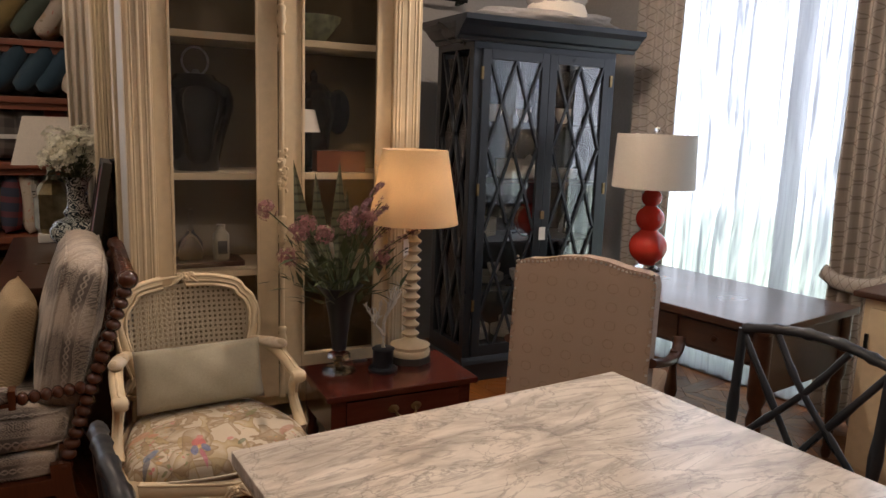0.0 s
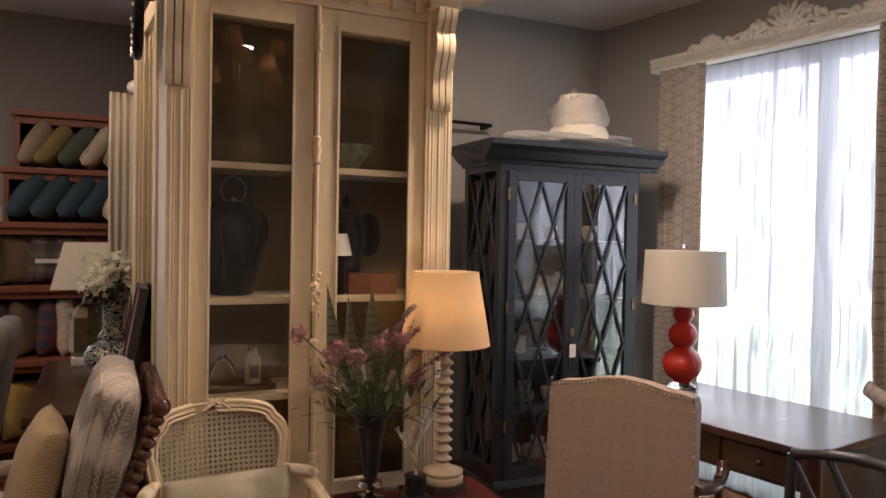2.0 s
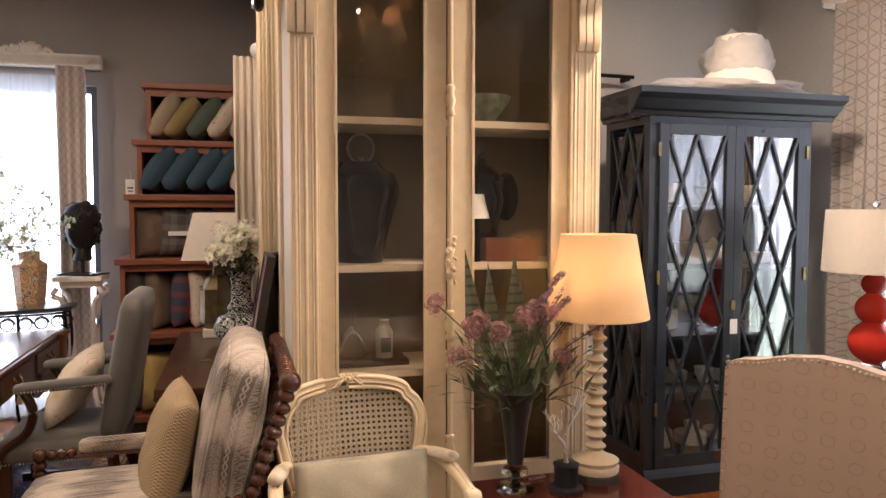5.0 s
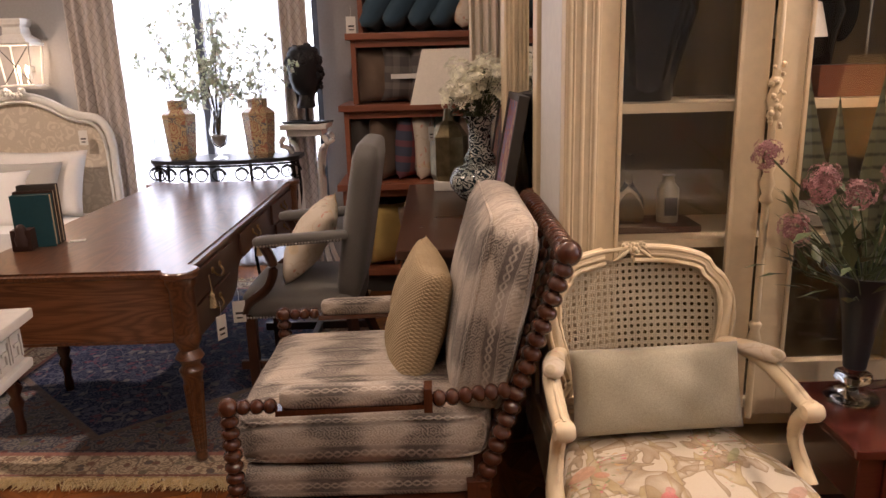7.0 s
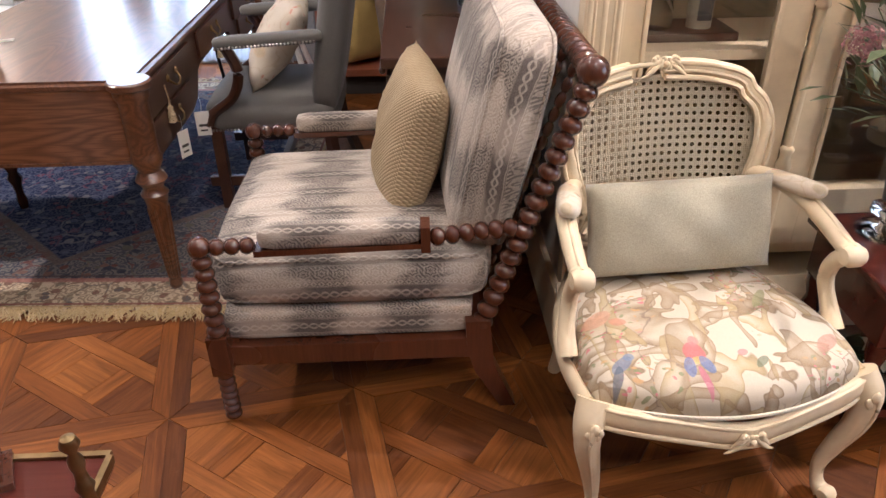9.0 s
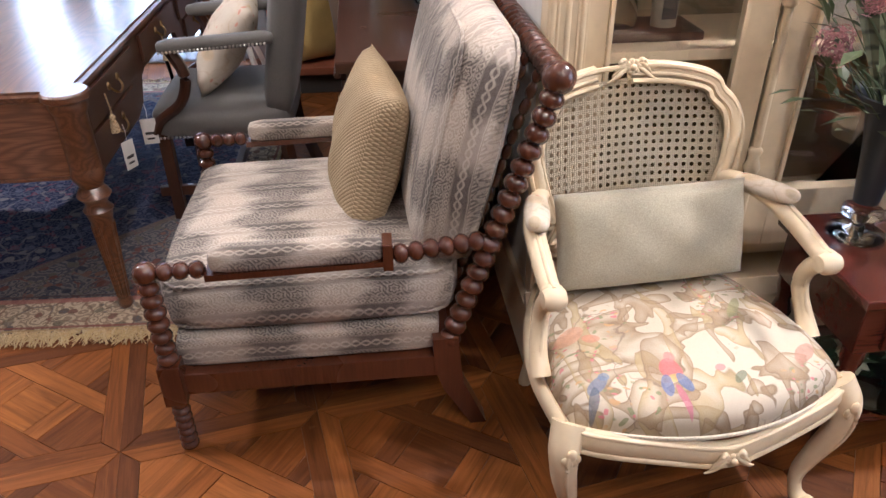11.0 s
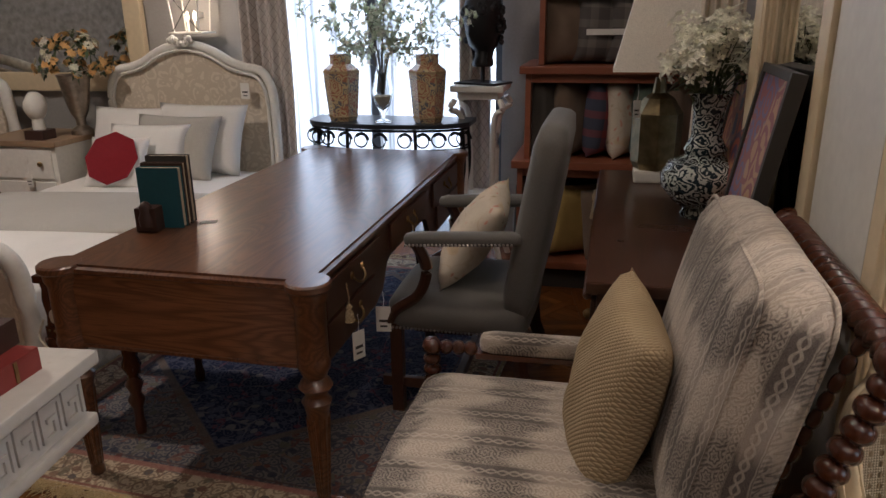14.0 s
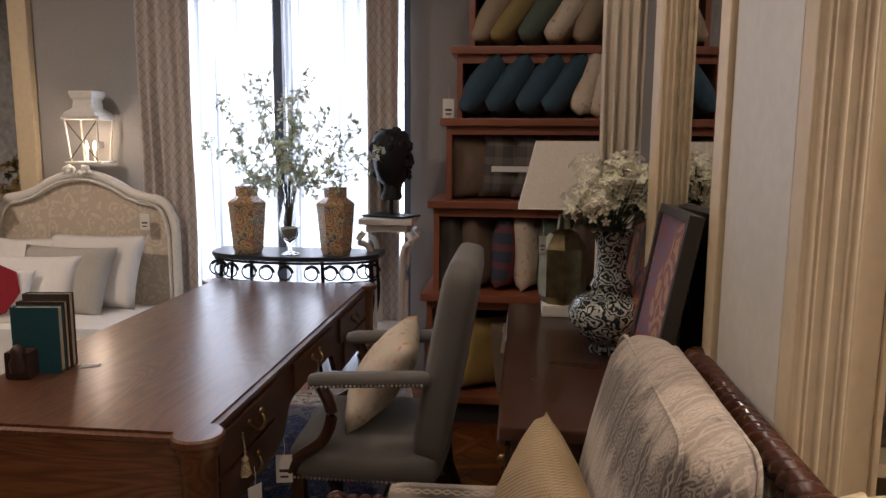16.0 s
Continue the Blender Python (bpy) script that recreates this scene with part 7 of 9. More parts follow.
for ex, ey, ez in ends:
    p = smooth_path([(0, 0, -0.05), (ex * 0.12, ey * 0.2, 0.22), (ex * 0.5 + rnd.uniform(-0.03, 0.03), ey * 0.6, ez * 0.62), (ex, ey, ez)], 6)
    tube(p, 0.0035, 5, bs, [1 - 0.7 * i / len(p) for i in range(len(p))])
    for q in p[8:]:
        for j in range(3):
            d = rdir(rnd, 0.2)
            e = q + d * rnd.uniform(0.03, 0.11)
            tube([q, (q + e) / 2 + Vector((0, 0, 0.01)), e], 0.0013, 4, bs)
            for m_ in range(5):
                leaf(bl, q + (e - q) * rnd.uniform(0.4, 1), rdir(rnd, 0.1), rnd.uniform(0.025, 0.045), rnd.uniform(0.014, 0.022))
            if rnd.random() < 0.9:
                blossom(bw, e, rdir(rnd), rnd.uniform(0.012, 0.02), 5)
part("stems", bs, M_STEM, br)
part("leaves", bl, M_LEAFPALE, br, "small pale green leaves")
part("petals", bw, M_PETALWHITE, br, "small white blossoms")
PD = thing("pedestal_stand", pose(-1.075, 5.93, 0), "white painted plant stand with four scrolled legs", "pedestal")
part("top", box(-0.155, 0.155, -0.155, 0.155, 1.045, 1.08), M_WHITE, PD, "", None, None, 0.01)
part("apron", box(-0.12, 0.12, -0.12, 0.12, 1.0, 1.045), M_WHITE, PD, "", None, None, 0.008)
for sx in (-1, 1):
    for sy in (-1, 1):
        part("leg", tube(smooth_path([(sx * 0.13, sy * 0.13, 1.0), (sx * 0.15, sy * 0.15, 0.95), (sx * 0.09, sy * 0.09, 0.85), (sx * 0.085, sy * 0.085, 0.3), (sx * 0.15, sy * 0.15, 0.0)], 6), 0.018, 8), M_WHITE, PD, "", 60)
part("shelf", box(-0.12, 0.12, -0.12, 0.12, 0.40, 0.425), M_WHITE, PD, "", None, None, 0.006)
bm = lathe([(0.0, 0.0), (0.055, 0.0), (0.062, 0.015), (0.056, 0.05), (0.062, 0.085), (0.084, 0.12), (0.098, 0.18), (0.108, 0.24), (0.112, 0.30), (0.098, 0.36), (0.062, 0.40), (0, 0.41)], 40)
for v in bm.verts:
    z, front = v.co.z, v.co.y < -0.03
    v.co.y *= 1.14
    if front and z < 0.27:
        v.co.x *= 0.90
        v.co.y += 0.03 * math.exp(-((z - 0.075) / 0.03) ** 2)
        v.co.y -= 0.026 * math.exp(-(v.co.x / 0.02) ** 2 - ((z - 0.185) / 0.03) ** 2)
        v.co.y += 0.012 * math.exp(-((abs(v.co.x) - 0.04) / 0.02) ** 2 - ((z - 0.215) / 0.018) ** 2)
rh = random.Random(12)
for i in range(150):
    a, z = rh.uniform(0, 2 * math.pi), rh.uniform(0.13, 0.405)
    if math.sin(a) < -0.25 and z < 0.285:
        continue
    r = 0.112 * math.sqrt(max(0.02, 1 - (max(0, z - 0.27) / 0.14) ** 2)) * (1 if z > 0.2 else 0.93)
    ball(rh.uniform(0.014, 0.022), (r * math.cos(a), 1.12 * r * math.sin(a), z), bm, 7)
bmesh.ops.translate(bm, vec=(0, 0, 0.10), verts=bm.verts)
lathe([(0.012, 0.012), (0.012, 0.11)], 10, bm)
box(-0.14, 0.14, -0.10, 0.10, 0, 0.012, bm)
tagged(part("bust", bm, paint("black_bronze", (0.012, 0.013, 0.015), 0.5, 30, 0.2), None, "", 50, pose(-1.065, 5.93, 1.0805, 0, 0, -25)), "plain black head bust on a thin stem and base plate", "bust")

# ---- bed ----
BD_ = thing("bed", pose(-3.05, 0, 0), "double bed with carved cream damask headboard and white linen", "bed")
HW = 0.63
out = [(-HW, 0.0), (-HW, 0.83), (-HW + 0.003, 1.0), (-HW + 0.03, 1.10), (-HW + 0.09, 1.165), (-0.44, 1.185), (-0.34, 1.215), (-0.24, 1.27), (-0.12, 1.315), (0, 1.33)]
out = out + [(-x, z) for x, z in out[::-1][1:]]
pad = [(x * 0.90, z * 0.955) for x, z in out]
part("headboard_panel", extrude_poly(pad, 0.05, pose(0, 6.03, 0)), M_DAMASK, BD_, "beige damask headboard panel", None, None, 0.015)
pth = smooth_path([(x * 0.95, 6.04, z * 0.98) for x, z in out], 4)
part("headboard_frame", tube(pth, 0.030, 8, None, None, 1.0), M_WHITE, BD_, "cream carved frame", 60)
pth = smooth_path([(x * 0.90, 6.01, z * 0.955) for x, z in out], 4)
part("frame_bead", tube(pth, 0.012, 6), M_WHITE, BD_, "", 60)
bm = bmesh.new()
for i in range(24):
    ball(rnd.uniform(0.010, 0.02), (rnd.uniform(-0.09, 0.09), 5.99 + rnd.uniform(-0.01, 0.02), 1.32 + rnd.uniform(-0.015, 0.03)), bm, 6)
part("crest_carving", bm, M_WHITE, BD_, "carved crest", 60)
part("mattress", rounded_box(1.24, 2.24, 0.27, 0.07, None, None, 4, 0.015), M_COTTON, BD_, "white quilted mattress and duvet", 60, pose(0, 4.89, 0.24))
part("bed_base", box(-0.59, 0.59, 3.80, 6.0, 0.0, 0.26), M_DAMASK, BD_, "", None, None, 0.02)
th = part("bed_runner", rounded_box(1.26, 0.75, 0.03, 0.012, None, None, 4, 0.01), M_BEDGREY, BD_, "grey linen throw", 60, pose(0.0, 4.80, 0.50, 0, 0, 8))
fo = [(-HW - 0.03, 0.0), (-HW - 0.03, 0.5), (-HW + 0.04, 0.68), (-0.3, 0.76), (0, 0.82)]
fo = fo + [(-x, z) for x, z in fo[::-1][1:]]
part("footboard", extrude_poly([(x * 0.93, z * 0.96) for x, z in fo], 0.05, pose(0.02, 3.72, 0)), M_DAMASK, BD_, "", None, None, 0.015)
part("footboard_frame", tube(smooth_path([(x * 0.96 + 0.02, 3.74, z * 0.98) for x, z in fo], 4), 0.036, 8), M_WHITE, BD_, "cream carved frame", 60)
tag_on(BD_, 0.44, 5.96, 1.07, 0.06, 0.10, 0)
for i, (x, y, z, w, h, t, tx, rz, kind, lab) in enumerate(((-2.90, 5.84, 0.73, 0.66, 0.46, 0.18, -22, -4, M_COTTON, "white cotton pillow leaning on the headboard"), (-3.00, 5.70, 0.69, 0.62, 0.44, 0.17, -28, -4, M_BEDGREY, "white and grey bordered pillow on the bed"), (-3.12, 5.58, 0.67, 0.54, 0.40, 0.16, -30, 4, M_COTTON, "white striped pillow on the bed"), (-3.40, 5.85, 0.72, 0.60, 0.42, 0.18, -22, 0, M_COTTON, "white cotton pillow leaning on the headboard"), (-3.20, 5.40, 0.645, 0.38, 0.34, 0.13, -32, 6, M_COTTON, "small cream pillow with a round red felt disc"))):
    ob = part("bed_pillow", cushion(w, h, t, None, None, 14, 0.06, 0.42, 0, 80 + i), kind, None, "", 180, pose(x, y, z, tx, 0, rz))
    tagged(ob, lab, "pillow", "pillows on the bed")
    if i == 4:
        part("red_disc", lathe([(0, 0), (0.168, 0.0), (0.168, 0.004), (0, 0.02)], 8, None, Matrix.Translation((0.0, -0.06, 0.01)) @ Matrix.Rotation(radians(90), 4, "X")), M_REDFELT, ob, "round red felt patch", 60)
# nightstand with flowers
NS = thing("nightstand", pose(-3.98, 5.80, 0), "cream painted chest of drawers with brown wooden top", "nightstand")
part("body", box(-0.36, 0.22, -0.24, 0.24, 0.0, 0.70), M_WHITE, NS, "", None, None, 0.005)
part("top", box(-0.39, 0.25, -0.27, 0.26, 0.70, 0.735), wood("ash_top", (0.26, 0.17, 0.10), (0.38, 0.27, 0.17), "X", 0.45), NS, "pale brown wooden top", None, None, 0.006)
for z0 in (0.06, 0.28, 0.49):
    d = part("drawer", box(-0.33, 0.19, -0.255, -0.24, z0, z0 + 0.19), M_WHITE, NS, "", None, None, 0.006)
    for x in (-0.25, 0.11):
        part("knob", ball(0.017, (x, -0.268, z0 + 0.10), None, 8), M_BRASS, d, "brass knob", 60)
tag_on(NS, 0.02, -0.28, 0.53, 0.05, 0.09, 0)
UR = thing("flower_urn", pose(-3.78, 5.86, 0.7355), "fluted silver urn on a foot on the chest", "urn")
part("body", lathe([(0.07, 0), (0.07, 0.03), (0.03, 0.06), (0.03, 0.10), (0.055, 0.14), (0.075, 0.22), (0.10, 0.37), (0.11, 0.39), (0.095, 0.38), (0.06, 0.2), (0, 0.2)], 20), metal("pewter", (0.42, 0.36, 0.30), 0.4), UR, "", 40)
OF = thing("orange_flower_bunch", pose(-3.78, 5.86, 1.08), "bunch of orange and cream flowers in the urn", "flowers")
bo, bl, bw = bmesh.new(), bmesh.new(), bmesh.new()
for i in range(60):
    d = rdir(rnd, 0.7)
    c = Vector((d.x * 0.27, d.y * 0.18, 0.08 + max(-0.02, d.z) * 0.26)) * rnd.uniform(0.75, 1)
    for j in range(3):
        blossom(bo if i % 3 else bw, c + rdir(rnd) * 0.012, d + rdir(rnd) * 0.4, rnd.uniform(0.02, 0.036), 7)
    for j in range(5):
        leaf(bl, c * 0.9, rdir(rnd, 0), rnd.uniform(0.04, 0.08), 0.025)
part("petals", bo, M_PETALORANGE, OF, "orange petals")
part("petals", bw, M_PETALWHITE, OF, "cream petals")
part("leaves", bl, M_LEAF, OF)
bm = ball(0.075, (0, 0, 0.15), None, 16, (0.85, 1.0, 1.25))
for v in bm.verts:
    v.co += v.co.normalized() * noise.noise(v.co * 22) * 0.012
lathe([(0.04, 0.0), (0.035, 0.08)], 12, bm)
tagged(part("plaster_head", bm, M_PLASTER, None, "", 60, pose(-3.92, 5.64, 0.796)), "small white plaster head on a wooden block", "sculpture")
tagged(part("wooden_block", box(-3.99, -3.85, 5.58, 5.70, 0.7355, 0.795), M_BOOKDARK, None, "", None, None, 0.005), "dark wooden block on the chest", "block")
WM = thing("framed_wall_mirror", pose(-4.15, 6.245, 0), "large mirror in a moulded cream frame on the wall", "mirror")
part("mirror_glass", box(-0.58, 0.58, -0.03, -0.01, 1.10, 2.6), M_MIRROR, WM, "silvered glass")
for b in ((-0.70, -0.57, 0.98, 2.7), (0.57, 0.70, 0.98, 2.7), (-0.57, 0.57, 0.98, 1.11), (-0.57, 0.57, 2.57, 2.7)):
    part("frame_strip", box(b[0], b[1], -0.06, -0.002, b[2], b[3]), M_CREAM, WM, "moulded cream frame", None, None, 0.015)
# second headboard further along
H2 = thing("bed_headboard", pose(-5.05, 5.95, 0), "cream framed headboard of another bed", "headboard")
o2 = [(-0.62, 0.0), (-0.62, 0.9), (-0.5, 1.08), (0, 1.2), (0.5, 1.08), (0.62, 0.9), (0.62, 0.0)]
part("panel", extrude_poly([(x * 0.92, z * 0.96) for x, z in o2], 0.05), M_DAMASK, H2, "", None, None, 0.015)
part("frame", tube(smooth_path([(x, 0.02, z) for x, z in o2], 4), 0.04, 8), M_WHITE, H2, "cream frame", 60)
# wall lantern
LN = thing("wall_lantern", pose(-3.03, 6.118, 1.37) @ Matrix.Diagonal((0.70, 0.70, 0.95, 1)), "white metal wall lantern with lit candle bulbs", "lantern")
part("base_plate", box(-0.17, 0.17, -0.13, 0.13, 0, 0.012), M_WHITE, LN, "", None, None, 0.004)
for sx in (-1, 1):
    for sy in (-1, 1):
        part("corner_bar", tube([(sx * 0.125, sy * 0.10, 0.01), (sx * 0.155, sy * 0.12, 0.29)], 0.009, 6), M_WHITE, LN, "", 60)
    part("cross_wire", tube([(-0.13 * sx, -0.11, 0.02), (0.15 * sx, -0.122, 0.28)], 0.004, 5), M_IRON, LN, "thin dark cross wire", 60)
part("rim", box(-0.18, 0.18, -0.14, 0.14, 0.285, 0.305), M_WHITE, LN, "", None, None, 0.004)
part("roof", lathe([(0.22, 0.305), (0.20, 0.33), (0.13, 0.36), (0.12, 0.41), (0.145, 0.43), (0.145, 0.45), (0, 0.45)], 4, None, pose(0, 0, 0, 0, 0, 45)), M_WHITE, LN, "pagoda-shaped roof")
part("hood_edge", lathe([(0.15, 0.44), (0.158, 0.46), (0.15, 0.47)], 4, None, pose(0, 0, 0, 0, 0, 45)), M_WHITE, LN)
for x in (-0.035, 0.04):
    part("candle", lathe([(0.011, 0.012), (0.011, 0.08)], 10, None, pose(x, 0, 0)), M_WHITE, LN, "", 60)
    part("bulb", lathe([(0.006, 0.08), (0.016, 0.10), (0.011, 0.13), (0, 0.15)], 10, None, pose(x, 0, 0)), glow("bulb_glow", (1.0, 0.75, 0.42), 9), LN, "glowing candle bulb", 60)
part("wall_arm", box(-0.02, 0.02, 0.10, 0.188, 0.10, 0.14), M_WHITE, LN)
lamp("lantern_light", "POINT", pose(-3.03, 6.06, 1.50), 2.5, WARM, 0.03)

# ---- east window, curtains, pelmet ----
def ew(u, v=0.0):
    p = EW @ Vector((u, v, 0))
    return (p.x, p.y)


w = thing("window_2", EW, "wide window with a dark grey frame", "window")
w["kind"] = "structure"
for b in ((EU0, EU0 + 0.05, EZ0, EZ1), (EU1 - 0.05, EU1, EZ0, EZ1), (EU0 + 0.05, EU1 - 0.05, EZ0, EZ0 + 0.05), (EU0 + 0.05, EU1 - 0.05, EZ1 - 0.05, EZ1)):
    part("window_frame", box(b[0], b[1], 0.06, 0.12, b[2], b[3]), M_GREYFRAME, w)
part("window_bar", box(1.69, 1.77, 0.05, 0.13, EZ0 + 0.05, EZ1 - 0.05), M_GREYFRAME, w, "grey frame bar")
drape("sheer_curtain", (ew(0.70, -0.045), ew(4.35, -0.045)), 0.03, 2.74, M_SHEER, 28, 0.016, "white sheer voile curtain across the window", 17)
drape("trellis_curtain", (ew(0.66, -0.10), ew(1.02, -0.10)), 0.03, 2.76, M_DRAPE_E, 5, 0.030, "pale trellis-patterned curtain beside the window", 18)
drape("trellis_curtain", (ew(2.10, -0.12), ew(2.46, -0.12)), 0.03, 2.76, M_DRAPE_E, 5, 0.032, "pale trellis-patterned curtain drawn back with a tie", 19, (0.80, 0.85, 0.5))
carved_pelmet("carved_pelmet", 2.0, EW @ pose(0.58, -0.002, 2.76), "carved off-white wooden pelmet over the wide window", 6)
tb = part("curtain_tie", tube(smooth_path([(*ew(2.10, -0.14), 0.84), (*ew(2.20, -0.17), 0.80), (*ew(2.35, -0.17), 0.80), (*ew(2.46, -0.13), 0.85)], 6), 0.045, 8, None, None, 0.5), M_DRAPE_E, None, "", 180)
tagged(tb, "pale trellis cloth tie round the curtain", "curtain tie")

# ---- window writing table with the red lamp ----
WT = thing("window_table", pose(2.82, 2.60, 0, 0, 0, 9.4), "dark brown writing table with drawers below the window", "table")
part("top", box(-0.40, 0.40, -0.60, 0.62, 0.735, 0.77), M_DARKWOOD, WT, "dark polished top", None, None, 0.008)
part("apron", box(-0.36, -0.34, -0.55, 0.57, 0.58, 0.735), M_DARKWOOD, WT, "", None, None, 0.003)
part("apron", box(-0.34, 0.36, -0.56, -0.54, 0.45, 0.735), M_DARKWOOD, WT, "deep dark end panel", None, None, 0.003)
part("apron", box(-0.34, 0.36, 0.55, 0.57, 0.45, 0.735), M_DARKWOOD, WT, "", None, None, 0.003)
for y0, y1 in ((-0.52, -0.16), (-0.14, 0.16), (0.18, 0.54)):
    d = part("drawer", box(-0.372, -0.36, y0, y1, 0.60, 0.72), M_DARKWOOD, WT, "dark drawer front", None, None, 0.003)
    part("knob", ball(0.015, (-0.382, (y0 + y1) / 2, 0.66), None, 8), M_DARKWOOD, d, "", 60)
for sx in (-0.35, 0.35):
    for sy in (-0.55, 0.56):
        part("leg", lathe([(0.018, 0), (0.026, 0.03), (0.018, 0.06), (0.035, 0.35), (0.025, 0.40), (0.04, 0.44), (0.04, 0.58), (0.04, 0.735)], 14, None, pose(sx, sy, 0)), M_DARKWOOD, WT, "turned dark leg", 50)
RL = thing("red_gourd_lamp", pose(2.905, 3.10, 0.7705) @ Matrix.Diagonal((0.91, 0.91, 1.0, 1)), "red glazed triple gourd lamp with a white drum shade", "lamp")
part("base", lathe([(0.085, 0), (0.085, 0.015), (0.05, 0.03), (0.04, 0.035), (0, 0.035)], 28), M_CLEAR, RL, "clear acrylic foot", 60)
gp = []
for cz, r, lo, hi in ((0.125, 0.118, -62, 58), (0.285, 0.088, -55, 55), (0.405, 0.062, -55, 62)):
    for i in range(11):
        a = radians(lo + (hi - lo) * i / 10)
        gp.append((r * math.cos(a), cz + 0.86 * r * math.sin(a) + 0.012))
part("body", lathe([(0.05, 0.036)] + gp + [(0.02, 0.475), (0, 0.476)], 32), M_RED, RL, "glossy red gourd body", 60)
part("neck", lathe([(0.012, 0.475), (0.012, 0.62)], 12), M_STEEL, RL)
part("shade", lathe([(0.25, 0.475), (0.248, 0.475), (0.235, 0.77), (0.238, 0.772), (0.252, 0.477)], 40), M_SHADE, RL, "white linen drum shade", 60)
part("shade_spider", tube([(-0.236, 0, 0.765), (0.236, 0, 0.765)], 0.004, 6), M_STEEL, RL)
part("finial", ball(0.018, (0, 0, 0.80), None, 10), M_CLEAR, RL, "", 60)
part("finial_stem", lathe([(0.006, 0.62), (0.006, 0.785)], 8), M_STEEL, RL)
# host chair seen from behind
PC = thing("host_chair", pose(1.763, 2.25, 0, 0, 0, -54.4), "taupe patterned high-back chair with nail trim and scrolled arms", "chair")
out = [(-0.295, 0.18), (-0.295, 0.97), (-0.285, 1.005), (-0.25, 1.018), (-0.18, 1.025), (-0.10, 1.045), (0, 1.055)]
out = out + [(-x, z) for x, z in out[::-1][1:]]
bk = part("backrest", extrude_poly(out, 0.10), M_TAUPE, PC, "high taupe back", None, pose(0, 0, 0, -4, 0, 0), 0.012)
bm = bmesh.new()
edge = smooth_path([(x * 0.975, -0.001, z * 0.988) for x, z in out], 14)
L = 0
last = edge[0]
for q in edge:
    if (q - last).length >= 0.0155:
        ball(0.0058, q, bm, 6)
        last = q
part("nail_trim", bm, M_STEEL, bk, "row of bright nail heads", 60)
part("seat", rounded_box(0.58, 0.52, 0.13, 0.04, None, None, 4, 0.02), M_TAUPE, PC, "", 60, pose(0, 0.33, 0.36))
for s in (-1, 1):
    part("arm", tube(smooth_path([(s * 0.30, 0.06, 0.66), (s * 0.325, 0.2, 0.63), (s * 0.33, 0.36, 0.60), (s * 0.34, 0.44, 0.63), (s * 0.335, 0.47, 0.67)], 6), 0.020, 8, None, None, 1.3), M_DARKWOOD, PC, "scrolled dark arm", 60)
    part("arm_support", lathe([(0.018, 0.40), (0.028, 0.45), (0.022, 0.50), (0.016, 0.56), (0.024, 0.60), (0.016, 0.63)], 12, None, pose(s * 0.33, 0.40, 0)), M_DARKWOOD, PC, "turned arm support", 60)
    part("front_leg", lathe([(0.018, 0), (0.028, 0.05), (0.02, 0.1), (0.03, 0.3), (0.03, 0.38)], 12, None, pose(s * 0.26, 0.53, 0)), M_DARKWOOD, PC, "", 60)
    part("back_leg", tube([(s * 0.25, 0.05, 0.25), (s * 0.25, -0.02, 0.0)], 0.024, 6), M_DARKWOOD, PC, "", 60)
# cream cabinet beside the window table
WC = thing("low_cabinet", EW @ pose(2.93, -0.445, 0), "cream painted low cabinet with a dark top", "cabinet")
part("body", box(-0.36, 0.36, -0.26, 0.30, 0, 0.86), M_CREAM, WC, "", None, None, 0.005)
part("top", box(-0.40, 0.40, -0.30, 0.31, 0.86, 0.89), M_DARKWOOD, WC, "dark rounded top", None, None, 0.012)
for x0 in (-0.33, 0.01):
    d = part("door", box(x0, x0 + 0.32, -0.275, -0.26, 0.06, 0.82), M_CREAM, WC, "", None, None, 0.006)
    part("hinge", box(x0 - 0.004, x0 + 0.01, -0.285, -0.275, 0.62, 0.70), M_IRON, d, "dark hinge")
rr = random.Random(8)


def coral(name, m, h, label, base=False):
    c = thing(name, m, label, "coral")
    bm = bmesh.new()

    def grow(p, d, L, r, depth):
        q = [p, p + d * L * 0.5 + Vector((rr.uniform(-1, 1), rr.uniform(-1, 1), 0)) * L * 0.12, p + d * L]
        tube(q, r, 6, bm, [1, 0.85, 0.65])
        if depth:
            for _ in range(rr.choice((2, 3))):
                e = (d + Vector((rr.uniform(-0.9, 0.9), rr.uniform(-0.7, 0.7), rr.uniform(-0.1, 0.5)))).normalized()
                grow(q[rr.choice((1, 2))], e, L * rr.uniform(0.6, 0.85), r * 0.72, depth - 1)
    grow(Vector((0, 0, 0.1 if base else 0)), Vector((0, 0, 1)), h * 0.3, 0.011, 4)
    part("coral_body", bm, M_PLASTER, c, "knobbly off-white coral branches", 60)
    if base:
        part("base", lathe([(0.062, 0), (0.064, 0.012), (0.045, 0.02), (0.045, 0.092), (0.05, 0.098), (0.042, 0.103), (0, 0.103)], 24), M_BLACK, c, "round black stand", 40)
    return c


coral("coral_branch", EW @ pose(2.80, -0.46, 0.891), 0.38, "white coral branch standing on the low cabinet")

